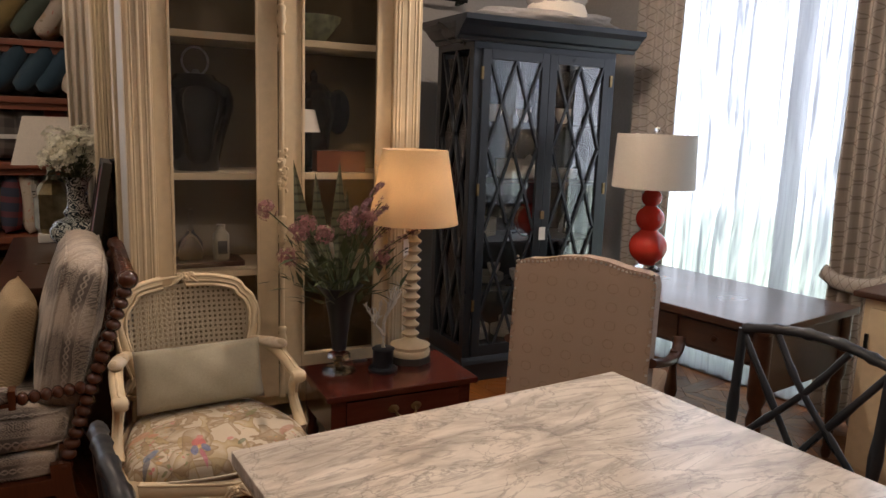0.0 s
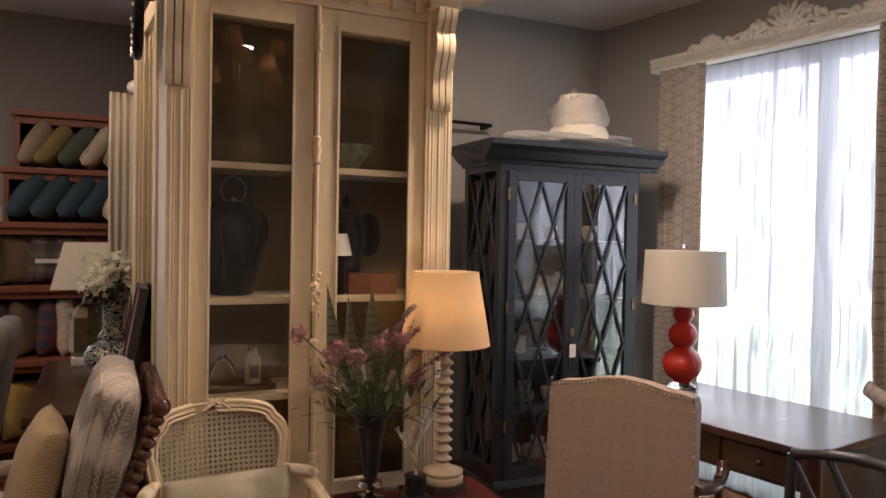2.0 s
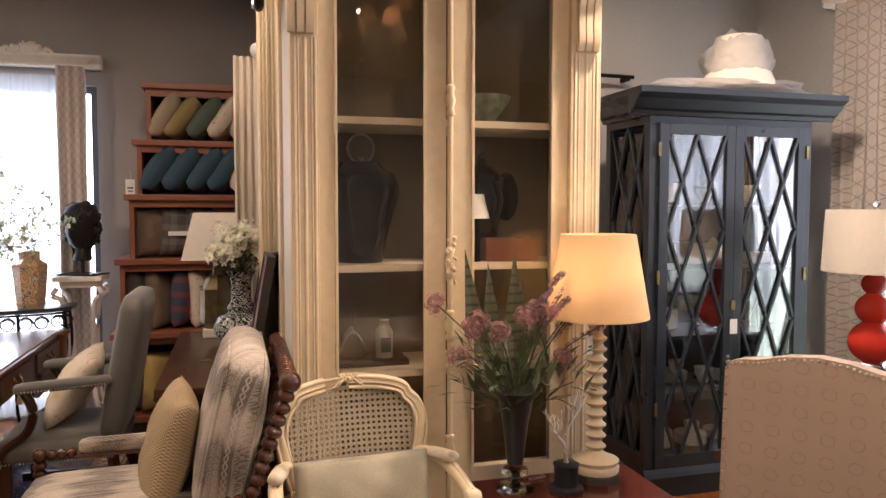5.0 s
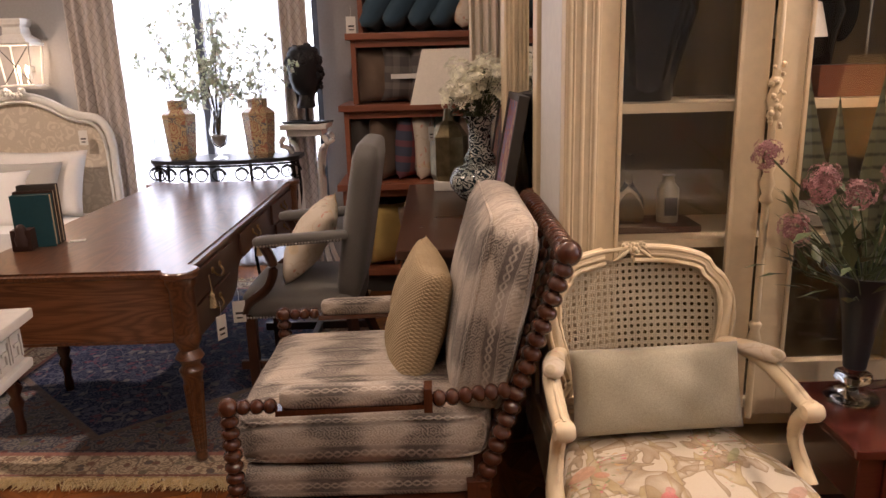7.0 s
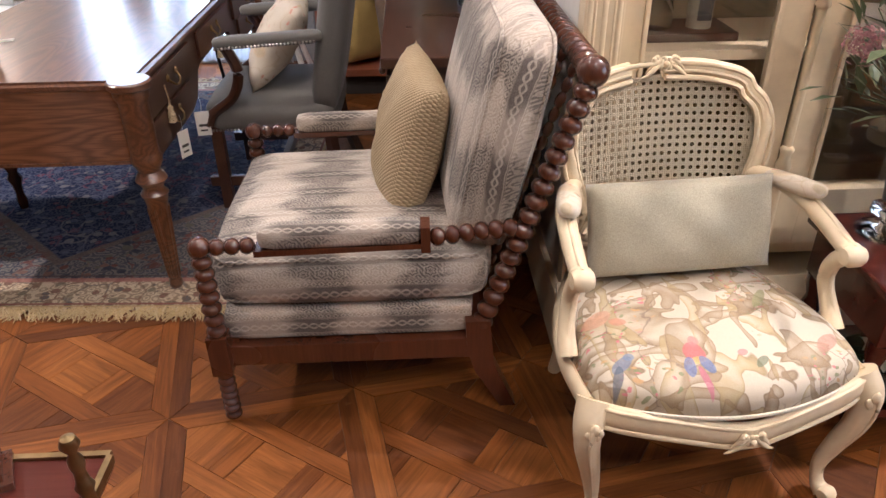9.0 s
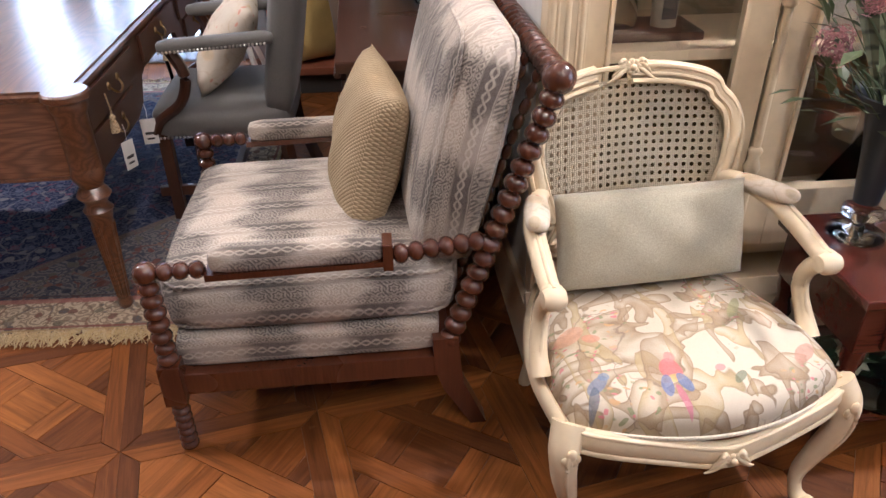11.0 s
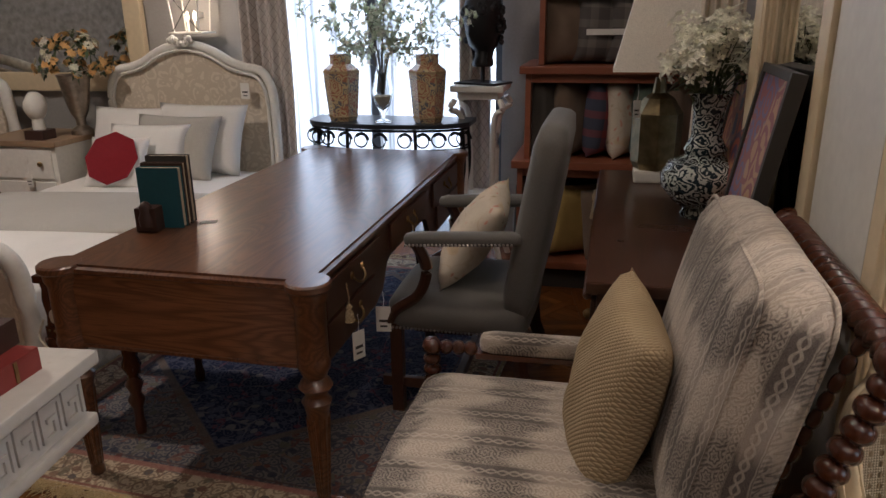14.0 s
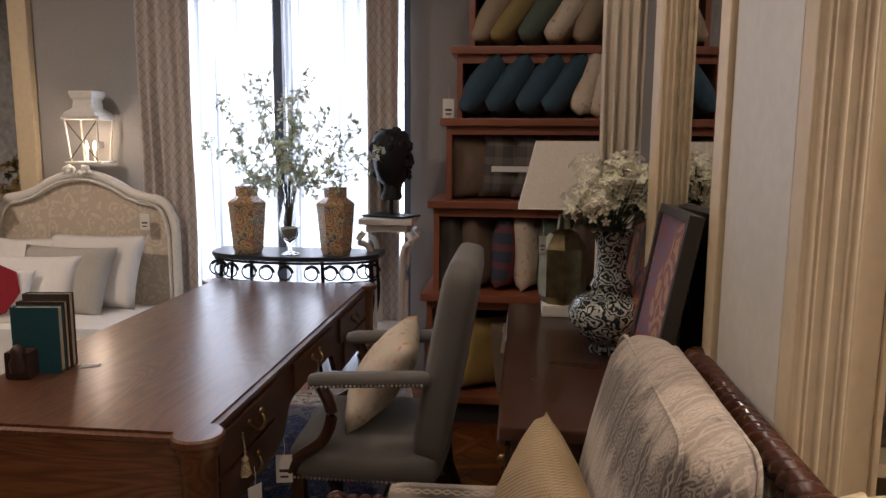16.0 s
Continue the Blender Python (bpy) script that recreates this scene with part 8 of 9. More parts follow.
# ---- marble table ----
MT = thing("marble_table", pose(0.975, 1.27, 0, 0, 0, 5.4), "pale veined marble topped table", "table")
part("top", box(-0.635, 0.635, -0.50, 0.447, 0.735, 0.77), M_MARBLE, MT, "honed white marble slab", None, None, 0.005)
part("frame", box(-0.58, 0.58, -0.45, 0.40, 0.66, 0.735), M_CREAM, MT, "cream painted frame", None, None, 0.006)
part("frame_edge", box(-0.625, 0.625, -0.49, 0.437, 0.71, 0.734), M_CREAM, MT, "", None, None, 0.006)
for sx in (-0.53, 0.53):
    for sy in (-0.40, 0.35):
        part("leg", lathe([(0.025, 0), (0.03, 0.05), (0.022, 0.08), (0.04, 0.5), (0.035, 0.55), (0.045, 0.6), (0.045, 0.66)], 16, None, pose(sx, sy, 0)), M_CREAM, MT, "turned cream leg", 50)


def bamboo(pts, r, parent, name, label=""):
    p = smooth_path(pts, 6)
    n = len(p)
    tp = [1.0] * n
    for i in range(3, n - 1, 5):
        tp[i] = 1.28
    part(name, tube(p, r, 8, None, tp), M_BLACK, parent, label, 60)


FC = thing("bamboo_chair", pose(2.11, 1.47, 0, 0, 0, 98), "black faux-bamboo chair with crossed back bars", "chair", "chairs round the table")
for s in (-1, 1):
    bamboo([(s * 0.24, 0.0, 0.0), (s * 0.245, 0.0, 0.45), (s * 0.25, -0.03, 0.88)], 0.018, FC, "back_post")
    bamboo([(s * 0.24, 0.44, 0.0), (s * 0.24, 0.43, 0.45)], 0.018, FC, "front_leg")
    bamboo([(s * 0.245, -0.03, 0.86), (0, 0.0, 0.50 if s < 0 else 0.50)], 0.012, FC, "cross_bar")
    bamboo([(s * 0.24, 0.0, 0.46), (0, -0.01, 0.72), (-s * 0.12, -0.03, 0.89)], 0.012, FC, "cross_bar")
    bamboo([(s * 0.24, 0.0, 0.2), (s * 0.24, 0.43, 0.2)], 0.011, FC, "stretcher")
bamboo([(-0.25, -0.03, 0.88), (-0.13, -0.04, 0.905), (0, -0.045, 0.915), (0.13, -0.04, 0.905), (0.25, -0.03, 0.88)], 0.018, FC, "top_rail", "curved top rail")
part("seat", rounded_box(0.50, 0.46, 0.06, 0.02), M_BLACK, FC, "black padded seat", 60, pose(0, 0.21, 0.42))
copy_thing(FC, pose(0.07, 1.40, 0, 0, 0, -84))

# ---- mahogany side table with lamp, vase and coral ----
ST = thing("side_table", pose(1.16, 2.755, 0), "polished mahogany side table with a drawer and lower shelf", "side table")
part("top", box(-0.335, 0.335, -0.215, 0.19, 0.475, 0.50), M_MAHOG, ST, "red-brown polished top", None, None, 0.006)
part("case", box(-0.31, 0.31, -0.19, 0.17, 0.33, 0.475), M_MAHOG, ST, "", None, None, 0.003)
dr = part("drawer", box(-0.25, 0.25, -0.205, -0.19, 0.345, 0.465), M_MAHOG, ST, "cock-beaded drawer front", None, None, 0.004)
hd = part("handle", tube(smooth_path([(-0.05, -0.21, 0.41), (-0.035, -0.23, 0.39), (0, -0.235, 0.38), (0.035, -0.23, 0.39), (0.05, -0.21, 0.41)], 5), 0.005, 6), M_BRASS, dr, "brass bail handle", 60)
for x in (-0.05, 0.05):
    part("back_plate", ball(0.02, (x, -0.207, 0.412), None, 8, (1.2, 0.25, 0.9)), M_BRASS, hd, "", 60)
for sx in (-0.285, 0.285):
    for sy in (-0.165, 0.145):
        part("leg", lathe([(0.02, 0), (0.028, 0.02), (0.022, 0.05), (0.03, 0.07), (0.03, 0.15), (0.02, 0.17), (0.03, 0.22), (0.018, 0.26), (0.028, 0.30), (0.028, 0.33)], 14, None, pose(sx, sy, 0)), M_MAHOG, ST, "turned leg", 50)
part("lower_shelf", box(-0.31, 0.31, -0.19, 0.17, 0.095, 0.125), M_MAHOG, ST, "", None, None, 0.004)
GB = thing("glass_bowl", pose(1.03, 2.68, 0.1255), "wide green glass bowl of white roses on the lower shelf", "bowl")
M_GREENGLASS = glass_mat("green_glass", (0.45, 0.75, 0.62), 0.0, False)
part("bowl", lathe([(0.09, 0), (0.14, 0.005), (0.165, 0.03), (0.16, 0.03), (0.13, 0.012), (0, 0.01)], 32), M_GREENGLASS, GB, "", 60)
RB = thing("rose_bunch", pose(1.03, 2.68, 0.14), "white silk roses and green leaves in the glass bowl", "flowers")
bw, bl = bmesh.new(), bmesh.new()
for i in range(9):
    c = Vector((rr.uniform(-0.10, 0.10), rr.uniform(-0.09, 0.09), rr.uniform(0.03, 0.09)))
    for j in range(4):
        blossom(bw, c + Vector((0, 0, j * 0.006)), rdir(rr, 1.2), 0.035 - 0.006 * j, 6)
    for j in range(5):
        leaf(bl, c * 0.9, rdir(rr, 0.1), rr.uniform(0.04, 0.07), 0.03)
part("petals", bw, M_PETALWHITE, RB, "white rose petals")
part("leaves", bl, M_LEAF, RB)
CL = thing("cream_table_lamp", pose(1.312, 2.85, 0.501), "lit table lamp with a turned cream twist base and linen shade", "lamp")
part("foot_block", lathe([(0.10, 0), (0.10, 0.025), (0.098, 0.03), (0, 0.03)], 8), M_INK, CL, "dark octagonal plinth")
prof = [(0.088, 0.03), (0.092, 0.05), (0.085, 0.06), (0.09, 0.075), (0.06, 0.085), (0.035, 0.10)]
for i in range(11):
    z = 0.11 + i * 0.042
    prof += [(0.022, z), (0.038, z + 0.012), (0.040, z + 0.018), (0.030, z + 0.026), (0.022, z + 0.034)]
prof += [(0.018, 0.575), (0.032, 0.585), (0.034, 0.595), (0.02, 0.605), (0.012, 0.62), (0, 0.62)]
part("stem", lathe(prof, 28), M_CREAM, CL, "turned cream stem", 50)
part("shade", lathe([(0.195, 0.628), (0.193, 0.628), (0.140, 0.942), (0.142, 0.946), (0.197, 0.63)], 40), M_LITSHADE, CL, "glowing cream linen shade", 60)
part("bulb", ball(0.03, (0, 0, 0.72), None, 12), glow("bulb_warm", (1.0, 0.72, 0.40), 6), CL, "lit bulb", 60)
part("harp", lathe([(0.008, 0.62), (0.008, 0.70)], 8), M_BRASS, CL)
part("spider", tube([(-0.141, 0, 0.935), (0.141, 0, 0.935)], 0.003, 5), M_BRASS, CL)
tag_on(CL, -0.045, -0.03, 0.56, 0.04, 0.07, 30)
lamp("table_lamp_light", "POINT", pose(1.312, 2.85, 1.275), 2.3, WARM, 0.04)
GV = thing("black_glass_vase", pose(0.97, 2.83, 0.501), "black flared vase on a clear crystal foot", "vase")
part("foot", lathe([(0.072, 0), (0.072, 0.006), (0.02, 0.018), (0.014, 0.035), (0.03, 0.05), (0.05, 0.06), (0.048, 0.075), (0.018, 0.085), (0, 0.09)], 28), M_CLEAR, GV, "clear crystal foot", 60)
part("cup", lathe([(0.014, 0.088), (0.03, 0.095), (0.036, 0.15), (0.048, 0.25), (0.065, 0.335), (0.10, 0.375), (0.097, 0.378), (0.058, 0.33), (0.04, 0.24), (0, 0.2)], 28), M_BLACK, GV, "black flared glass cup", 60)
PF = thing("mauve_flower_bunch", pose(0.97, 2.83, 0.78), "artificial mauve hydrangeas and lavender in the black vase", "flowers")
bs, bl, bl2, bp, bq = [bmesh.new() for _ in range(5)]
rr = random.Random(31)
heads = [(-0.318, -0.05, 0.43), (-0.20, -0.09, 0.345), (-0.239, -0.06, 0.235), (-0.10, -0.09, 0.33), (0.004, -0.08, 0.375), (0.088, -0.08, 0.39), (0.176, -0.04, 0.21), (-0.15, -0.02, 0.36)]
for x, y, z in heads:
    tube(smooth_path([(0, 0, 0), (x * 0.3, y * 0.4, z * 0.5), (x, y, z)], 4), 0.003, 5, bs)
    for i in range(90):
        d = rdir(rr, 0.2)
        blossom(bp, Vector((x, y, z)) + d * rr.uniform(0.02, 0.046), d, rr.uniform(0.008, 0.013), 4)
for x, y, z in ((0.16, -0.05, 0.525), (0.24, -0.03, 0.50), (0.20, -0.06, 0.44), (0.33, -0.06, 0.46), (0.413, -0.05, 0.486), (0.427, -0.05, 0.354), (0.30, -0.02, 0.38), (0.10, -0.06, 0.46), (0.06, -0.02, 0.42)):
    p = smooth_path([(0, 0, 0), (x * 0.35, y * 0.5, z * 0.6), (x * 0.75, y, z * 0.92), (x, y, z)], 7)
    tube(p, 0.0025, 5, bs)
    for q in p[9:]:
        for i in range(7):
            d = rdir(rr, 0.3)
            blossom(bq, q + d * 0.011, d, rr.uniform(0.007, 0.012), 4)
for i in range(105):
    d = Vector((rr.gauss(0, 0.8), rr.gauss(0, 0.5), rr.uniform(0.3, 1.1))).normalized()
    p = d * rr.uniform(0.10, 0.36)
    leaf(bl, p, (d + rdir(rr, 0) * 0.8), rr.uniform(0.06, 0.12), rr.uniform(0.022, 0.040))
    if i % 3 == 0:
        tube([(0, 0, 0), p * 0.5 + Vector((0, 0, 0.02)), p], 0.002, 4, bs)
# tall striped leaves
BLADES = []
for x, y, h in ((-0.19, 0.03, 0.60), (0.005, 0.03, 0.60), (-0.09, 0.06, 0.55), (0.05, 0.06, 0.48)):
    for sgn in (1, -1):
        a = [bl2.verts.new((x * 0.2, y * 0.3, 0.05)), bl2.verts.new((x * 0.8 + 0.035 * sgn, y, h * 0.6)), bl2.verts.new((x, y, h + 0.02)), bl2.verts.new((x * 0.8, y + 0.01, h * 0.6))]
        bl2.faces.new(a if sgn > 0 else a[::-1])
    BLADES.append(bl2)
    bl2 = bmesh.new()
part("stems", bs, M_LEAF, PF)
part("leaves", bl, M_LEAF, PF, "dark green leaves")


def striped_leaf():
    k = Mat("striped_leaf", 0.6)
    v = k.coord()
    s = unit(k, k.math("ADD", sines(k, v, 0, 0, 1, 2 * math.pi / 0.035), k.math("MULTIPLY", k.noise(v, 60, 3), 1.5)))
    k.color(k.ramp(s, [(0.3, (0.03, 0.035, 0.02)), (0.7, (0.12, 0.125, 0.07))]))
    return k.m


bl2.free()
M_BANDED = striped_leaf()
for bl2 in BLADES:
    part("blade", bl2, M_BANDED, PF, "tall banded snake plant blade")
part("petals", bp, M_PETALPINK, PF, "mauve hydrangea petals")
part("spikes", bq, M_PETALLILAC, PF, "lilac flower spikes")
coral("coral_ornament", pose(1.147, 2.765, 0.501), 0.36, "white coral branch on a round black stand", True)
tagged(part("card_holder", box(-0.035, 0.035, -0.012, 0.012, 0, 0.008), M_STEEL, None, "", None, pose(1.09, 2.90, 0.501, 0, 0, 15), 0.002), "small flat metal card holder on the side table", "card holder")

# ---- white key-pattern pedestal with books ----
M_WORNWHITE = paint("worn_white", (0.52, 0.50, 0.46), 0.6, 30, 0.10, (0.36, 0.31, 0.25))
KP = thing("carved_capital", pose(-1.52, 2.53, 0, 0, 0, 6), "white painted pedestal with carved Greek key frieze", "pedestal")
part("slab", box(-0.30, 0.28, -0.20, 0.19, 0.845, 0.872), M_WORNWHITE, KP, "", None, None, 0.005)
part("frieze", box(-0.27, 0.25, -0.175, 0.165, 0.735, 0.845), M_WORNWHITE, KP, "", None, None, 0.003)
part("lower_moulding", box(-0.285, 0.265, -0.19, 0.18, 0.715, 0.74), M_WORNWHITE, KP, "chipped white moulding", None, None, 0.008)
part("slope", lathe([(0.17, 0.56), (0.20, 0.60), (0.33, 0.715)], 4, None, pose(-0.05, 0, 0, 0, 0, 45) @ Matrix.Diagonal((1, 0.8, 1, 1))), M_GREYFRAME, KP, "grey painted underside")
part("shaft", box(-0.28, -0.14, -0.08, 0.08, 0.05, 0.56), M_WORNWHITE, KP, "", None, None, 0.01)
part("foot", box(-0.33, -0.09, -0.12, 0.12, 0, 0.05), M_WORNWHITE, KP, "", None, None, 0.008)


def key_unit(y, z, x):
    """One turn of the Greek key as raised strips on the east face."""
    bm = bmesh.new()
    t = 0.009
    for y0, y1, z0, z1 in ((0, 0.06, 0.062, 0.062 + t), (0, t, 0.0, 0.062), (0, 0.045, 0.0, t), (0.036, 0.045, t, 0.042), (0.018, 0.036, 0.033, 0.042), (0.052, 0.06, 0.0, 0.062)):
        box(x, x + 0.006, y + y0, y + y1, z + z0, z + z1, bm)
    return bm


for i in range(5):
    part("key_motif", key_unit(-0.165 + i * 0.066, 0.755, 0.249), M_WORNWHITE, KP, "carved key motif")
part("price_tag", box(0.12, 0.16, -0.180, -0.1775, 0.76, 0.80), M_TAG, KP, "small paper label")


def lying_book(name, w, d, h, cover, m, label):
    b = thing(name, m, label, "book", "books on the pedestal")
    part("cover", box(-w / 2, w / 2, -d / 2, d / 2, 0, 0.005), cover, b)
    part("cover", box(-w / 2, w / 2, -d / 2, d / 2, h - 0.005, h), cover, b, "", None, None, 0.001)
    part("spine", box(w / 2 - 0.006, w / 2, -d / 2, d / 2, 0.005, h - 0.005), cover, b, "raised-band spine")
    part("page_block", box(-w / 2 + 0.006, w / 2 - 0.006, -d / 2 + 0.006, d / 2 - 0.006, 0.005, h - 0.005), M_PAGES, b)
    for k in range(4):
        y = -d / 2 + d * (k + 1) / 5
        part("spine_band", box(w / 2, w / 2 + 0.002, y - 0.004, y + 0.004, 0.003, h - 0.003), M_BRASS, b)


lying_book("book", 0.24, 0.30, 0.045, M_BOOKRED, pose(-1.42, 2.50, 0.8725, 0, 0, 3), "worn red leather book lying on the pedestal")
lying_book("book", 0.24, 0.30, 0.05, M_BOOKDARK, pose(-1.455, 2.50, 0.918, 0, 0, 6), "dark brown leather book lying on the red one")

# ---- dark turned bench tucked under the desk ----
TB = thing("turned_bench", pose(-2.11, 3.90, 0), "dark turned wooden bench with low arms and beige cushion", "bench")
part("seat_frame", box(-0.17, 0.17, -0.22, 0.22, 0.37, 0.42), M_BOBBIN, TB, "", None, None, 0.006)
part("seat_cushion", rounded_box(0.33, 0.44, 0.07, 0.025), M_CREAMDRAPE, TB, "beige cushion", 60, pose(0, 0, 0.421))
part("tie_cord", tube(smooth_path([(-0.16, -0.23, 0.45), (-0.18, -0.24, 0.38), (-0.14, -0.245, 0.33)], 4), 0.005, 5), M_CREAMDRAPE, TB, "", 60)
for i in range(14):
    part("nail", ball(0.005, (-0.15 + i * 0.023, -0.222, 0.405), None, 5), M_BRASS, TB, "pale upholstery nail")
for sx in (-1, 1):
    for sy in (-1, 1):
        part("leg", lathe([(0.018, 0.012), (0.022, 0.05), (0.016, 0.08), (0.020, 0.12), (0.031, 0.15), (0.018, 0.178), (0.033, 0.215), (0.018, 0.25), (0.036, 0.29), (0.024, 0.325), (0.030, 0.37)], 16, None, pose(sx * 0.155, sy * 0.205, 0)), M_BOBBIN, TB, "turned ball leg", 60)
for sy in (-1, 1):
    part("arm", box(-0.185, 0.02, sy * 0.205 - 0.018, sy * 0.205 + 0.018, 0.585, 0.615), M_BOBBIN, TB, "short flat arm", None, None, 0.008)
    part("arm_post", lathe([(0.016, 0.42), (0.012, 0.46), (0.019, 0.52), (0.013, 0.56), (0.017, 0.585)], 12, None, pose(-0.15, sy * 0.205, 0)), M_BOBBIN, TB, "", 60)

# ---- low table with a mantel clock ----
TT = thing("brass_tray_table", pose(-1.02, 1.75, 0), "small brown leather topped table with brass corner posts", "side table")
part("top", box(-0.28, 0.28, -0.30, 0.30, 0.585, 0.61), M_MAHOG, TT, "dark leather top with pale edge", None, None, 0.004)
for b in ((-0.28, 0.28, 0.295, 0.305), (-0.28, 0.28, -0.305, -0.295), (0.275, 0.285, -0.295, 0.295), (-0.285, -0.275, -0.295, 0.295)):
    part("edge_strip", box(*b, 0.60, 0.616), M_BRASS, TT, "brass edge strip")
for sx in (-1, 1):
    for sy in (-1, 1):
        part("post", lathe([(0.012, 0), (0.010, 0.64), (0.014, 0.65), (0.010, 0.66), (0.008, 0.68), (0.011, 0.692), (0.011, 0.702), (0.006, 0.715), (0.014, 0.73), (0.010, 0.743), (0, 0.747)], 14, None, pose(sx * 0.285, sy * 0.205 if sy > 0 else sy * 0.30, 0)), M_BRASS, TT, "brass post with ball finial", 50)
MC = thing("mantel_clock", pose(-1.02, 1.955, 0.6115, 0, 0, 26) @ Matrix.Scale(0.62, 4), "dark wooden mantel clock with a silvered dial", "clock")
hp = [(-0.24, 0), (0.24, 0), (0.24, 0.05), (0.19, 0.06), (0.13, 0.085), (0.10, 0.14), (0.06, 0.185), (0, 0.205), (-0.06, 0.185), (-0.10, 0.14), (-0.13, 0.085), (-0.19, 0.06), (-0.24, 0.05)]
part("case", extrude_poly(hp, 0.10, pose(0, -0.05, 0)), M_BOBBIN, MC, "humped dark case", None, None, 0.006)
part("case_base", box(-0.26, 0.26, -0.065, 0.06, 0.0, 0.022), M_BOBBIN, MC, "", None, None, 0.004)
dl = part("dial", lathe([(0.0, 0), (0.078, 0), (0.082, 0.006), (0.0, 0.006)], 32, None, pose(0, -0.052, 0.105, 90, 0, 0)), M_PLASTER, MC, "pale silvered round dial", 40)
part("bezel", tube([(0.083 * math.cos(a), -0.058, 0.105 + 0.083 * math.sin(a)) for a in [2 * math.pi * i / 32 for i in range(33)]], 0.006, 6), M_BRASS, dl, "brass bezel", 60)
for a, L in ((60, 0.05), (115, 0.035)):
    part("pointer", box(-0.003, 0.003, -0.060, -0.0585, 0, L), M_INK, dl, "dark clock pointer", None, Matrix.Translation((0, 0, 0.105)) @ Matrix.Rotation(radians(a), 4, "Y"))
for k in range(12):
    a = 2 * math.pi * k / 12
    part("hour_mark", box(-0.0015, 0.0015, -0.0595, -0.0583, 0.060, 0.072), M_INK, dl, "", None, Matrix.Translation((0, 0, 0.105)) @ Matrix.Rotation(a, 4, "Y"))

# ---- chandelier over the middle of the room ----
CH = thing("chandelier", pose(0.68, 1.72, 0), "crystal chandelier with small pleated lit shades", "chandelier")
part("stem", tube([(0, 0, 3.15), (0, 0, 2.42)], 0.01, 8), M_BRASS, CH, "", 60)
part("ceiling_rose", lathe([(0.05, 3.15), (0.05, 3.14), (0.02, 3.11), (0, 3.11)], 16), M_BRASS, CH, "", 60)
M_PLEAT = lit_shade("pleated_shade", (0.80, 0.47, 0.25), 0.5)
for k in range(8):
    a = 2 * math.pi * k / 8 + 0.3
    r, z = (0.27, 2.56) if k % 2 else (0.23, 2.70)
    cx, cy = r * math.cos(a), r * math.sin(a)
    part("arm", tube(smooth_path([(0, 0, 2.45), (cx * 0.5, cy * 0.5, 2.38), (cx, cy, z - 0.10), (cx, cy, z - 0.02)], 5), 0.006, 6), M_BRASS, CH, "curved brass arm", 60)
    bm = bmesh.new()
    rings = [[bm.verts.new((cx + q * (1 + 0.03 * (i % 2)) * math.cos(2 * math.pi * i / 40), cy + q * (1 + 0.03 * (i % 2)) * math.sin(2 * math.pi * i / 40), zz)) for i in range(40)] for q, zz in ((0.058, z - 0.02), (0.033, z + 0.065))]
    for i in range(40):
        bm.faces.new((rings[0][i], rings[0][(i + 1) % 40], rings[1][(i + 1) % 40], rings[1][i]))
    part("shade", bm, M_PLEAT, CH, "pleated amber shade")
    part("bulb", ball(0.016, (cx, cy, z + 0.01), None, 8), glow("bulb_amber", (1.0, 0.70, 0.38), 3), CH, "lit bulb", 60)
    part("crystal_drop", lathe([(0.0, z - 0.20), (0.012, z - 0.175), (0.0, z - 0.14)], 6, None, pose(cx, cy, 0)), M_CLEAR, CH, "", None)
part("bowl", lathe([(0.0, 2.34), (0.03, 2.36), (0.045, 2.42), (0.02, 2.46), (0.03, 2.5), (0, 2.52)], 16), M_CLEAR, CH, "cut crystal bowl", 60)
CHW = 15
for k in (1, 3, 5, 7):
    a = 2 * math.pi * k / 8 + 0.3
    lamp("chandelier_light", "POINT", pose(0.68 + 0.27 * math.cos(a), 1.72 + 0.27 * math.sin(a), 2.575), CHW, WARM, 0.02)
# unseen fill lights added under the ceiling to brighten the shop floor
def fill_light(x, y, watts):
    d = thing("ceiling_light", pose(x, y, 3.148), "added round fill light, unseen under the ceiling", "ceiling light", "ceiling downlights")
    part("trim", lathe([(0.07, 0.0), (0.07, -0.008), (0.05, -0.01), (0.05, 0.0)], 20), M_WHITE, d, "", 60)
    part("lens", lathe([(0.0, -0.003), (0.05, -0.003)], 20), glow("fill_light_glow", (1.0, 0.80, 0.58), 8), d, "glowing lens")
    lamp("fill_light", "AREA", pose(x, y, 3.13), watts, (1.0, 0.82, 0.62), 0.12)


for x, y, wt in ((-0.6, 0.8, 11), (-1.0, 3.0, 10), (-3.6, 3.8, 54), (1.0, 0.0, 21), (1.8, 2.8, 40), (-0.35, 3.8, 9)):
    fill_light(x, y, wt)

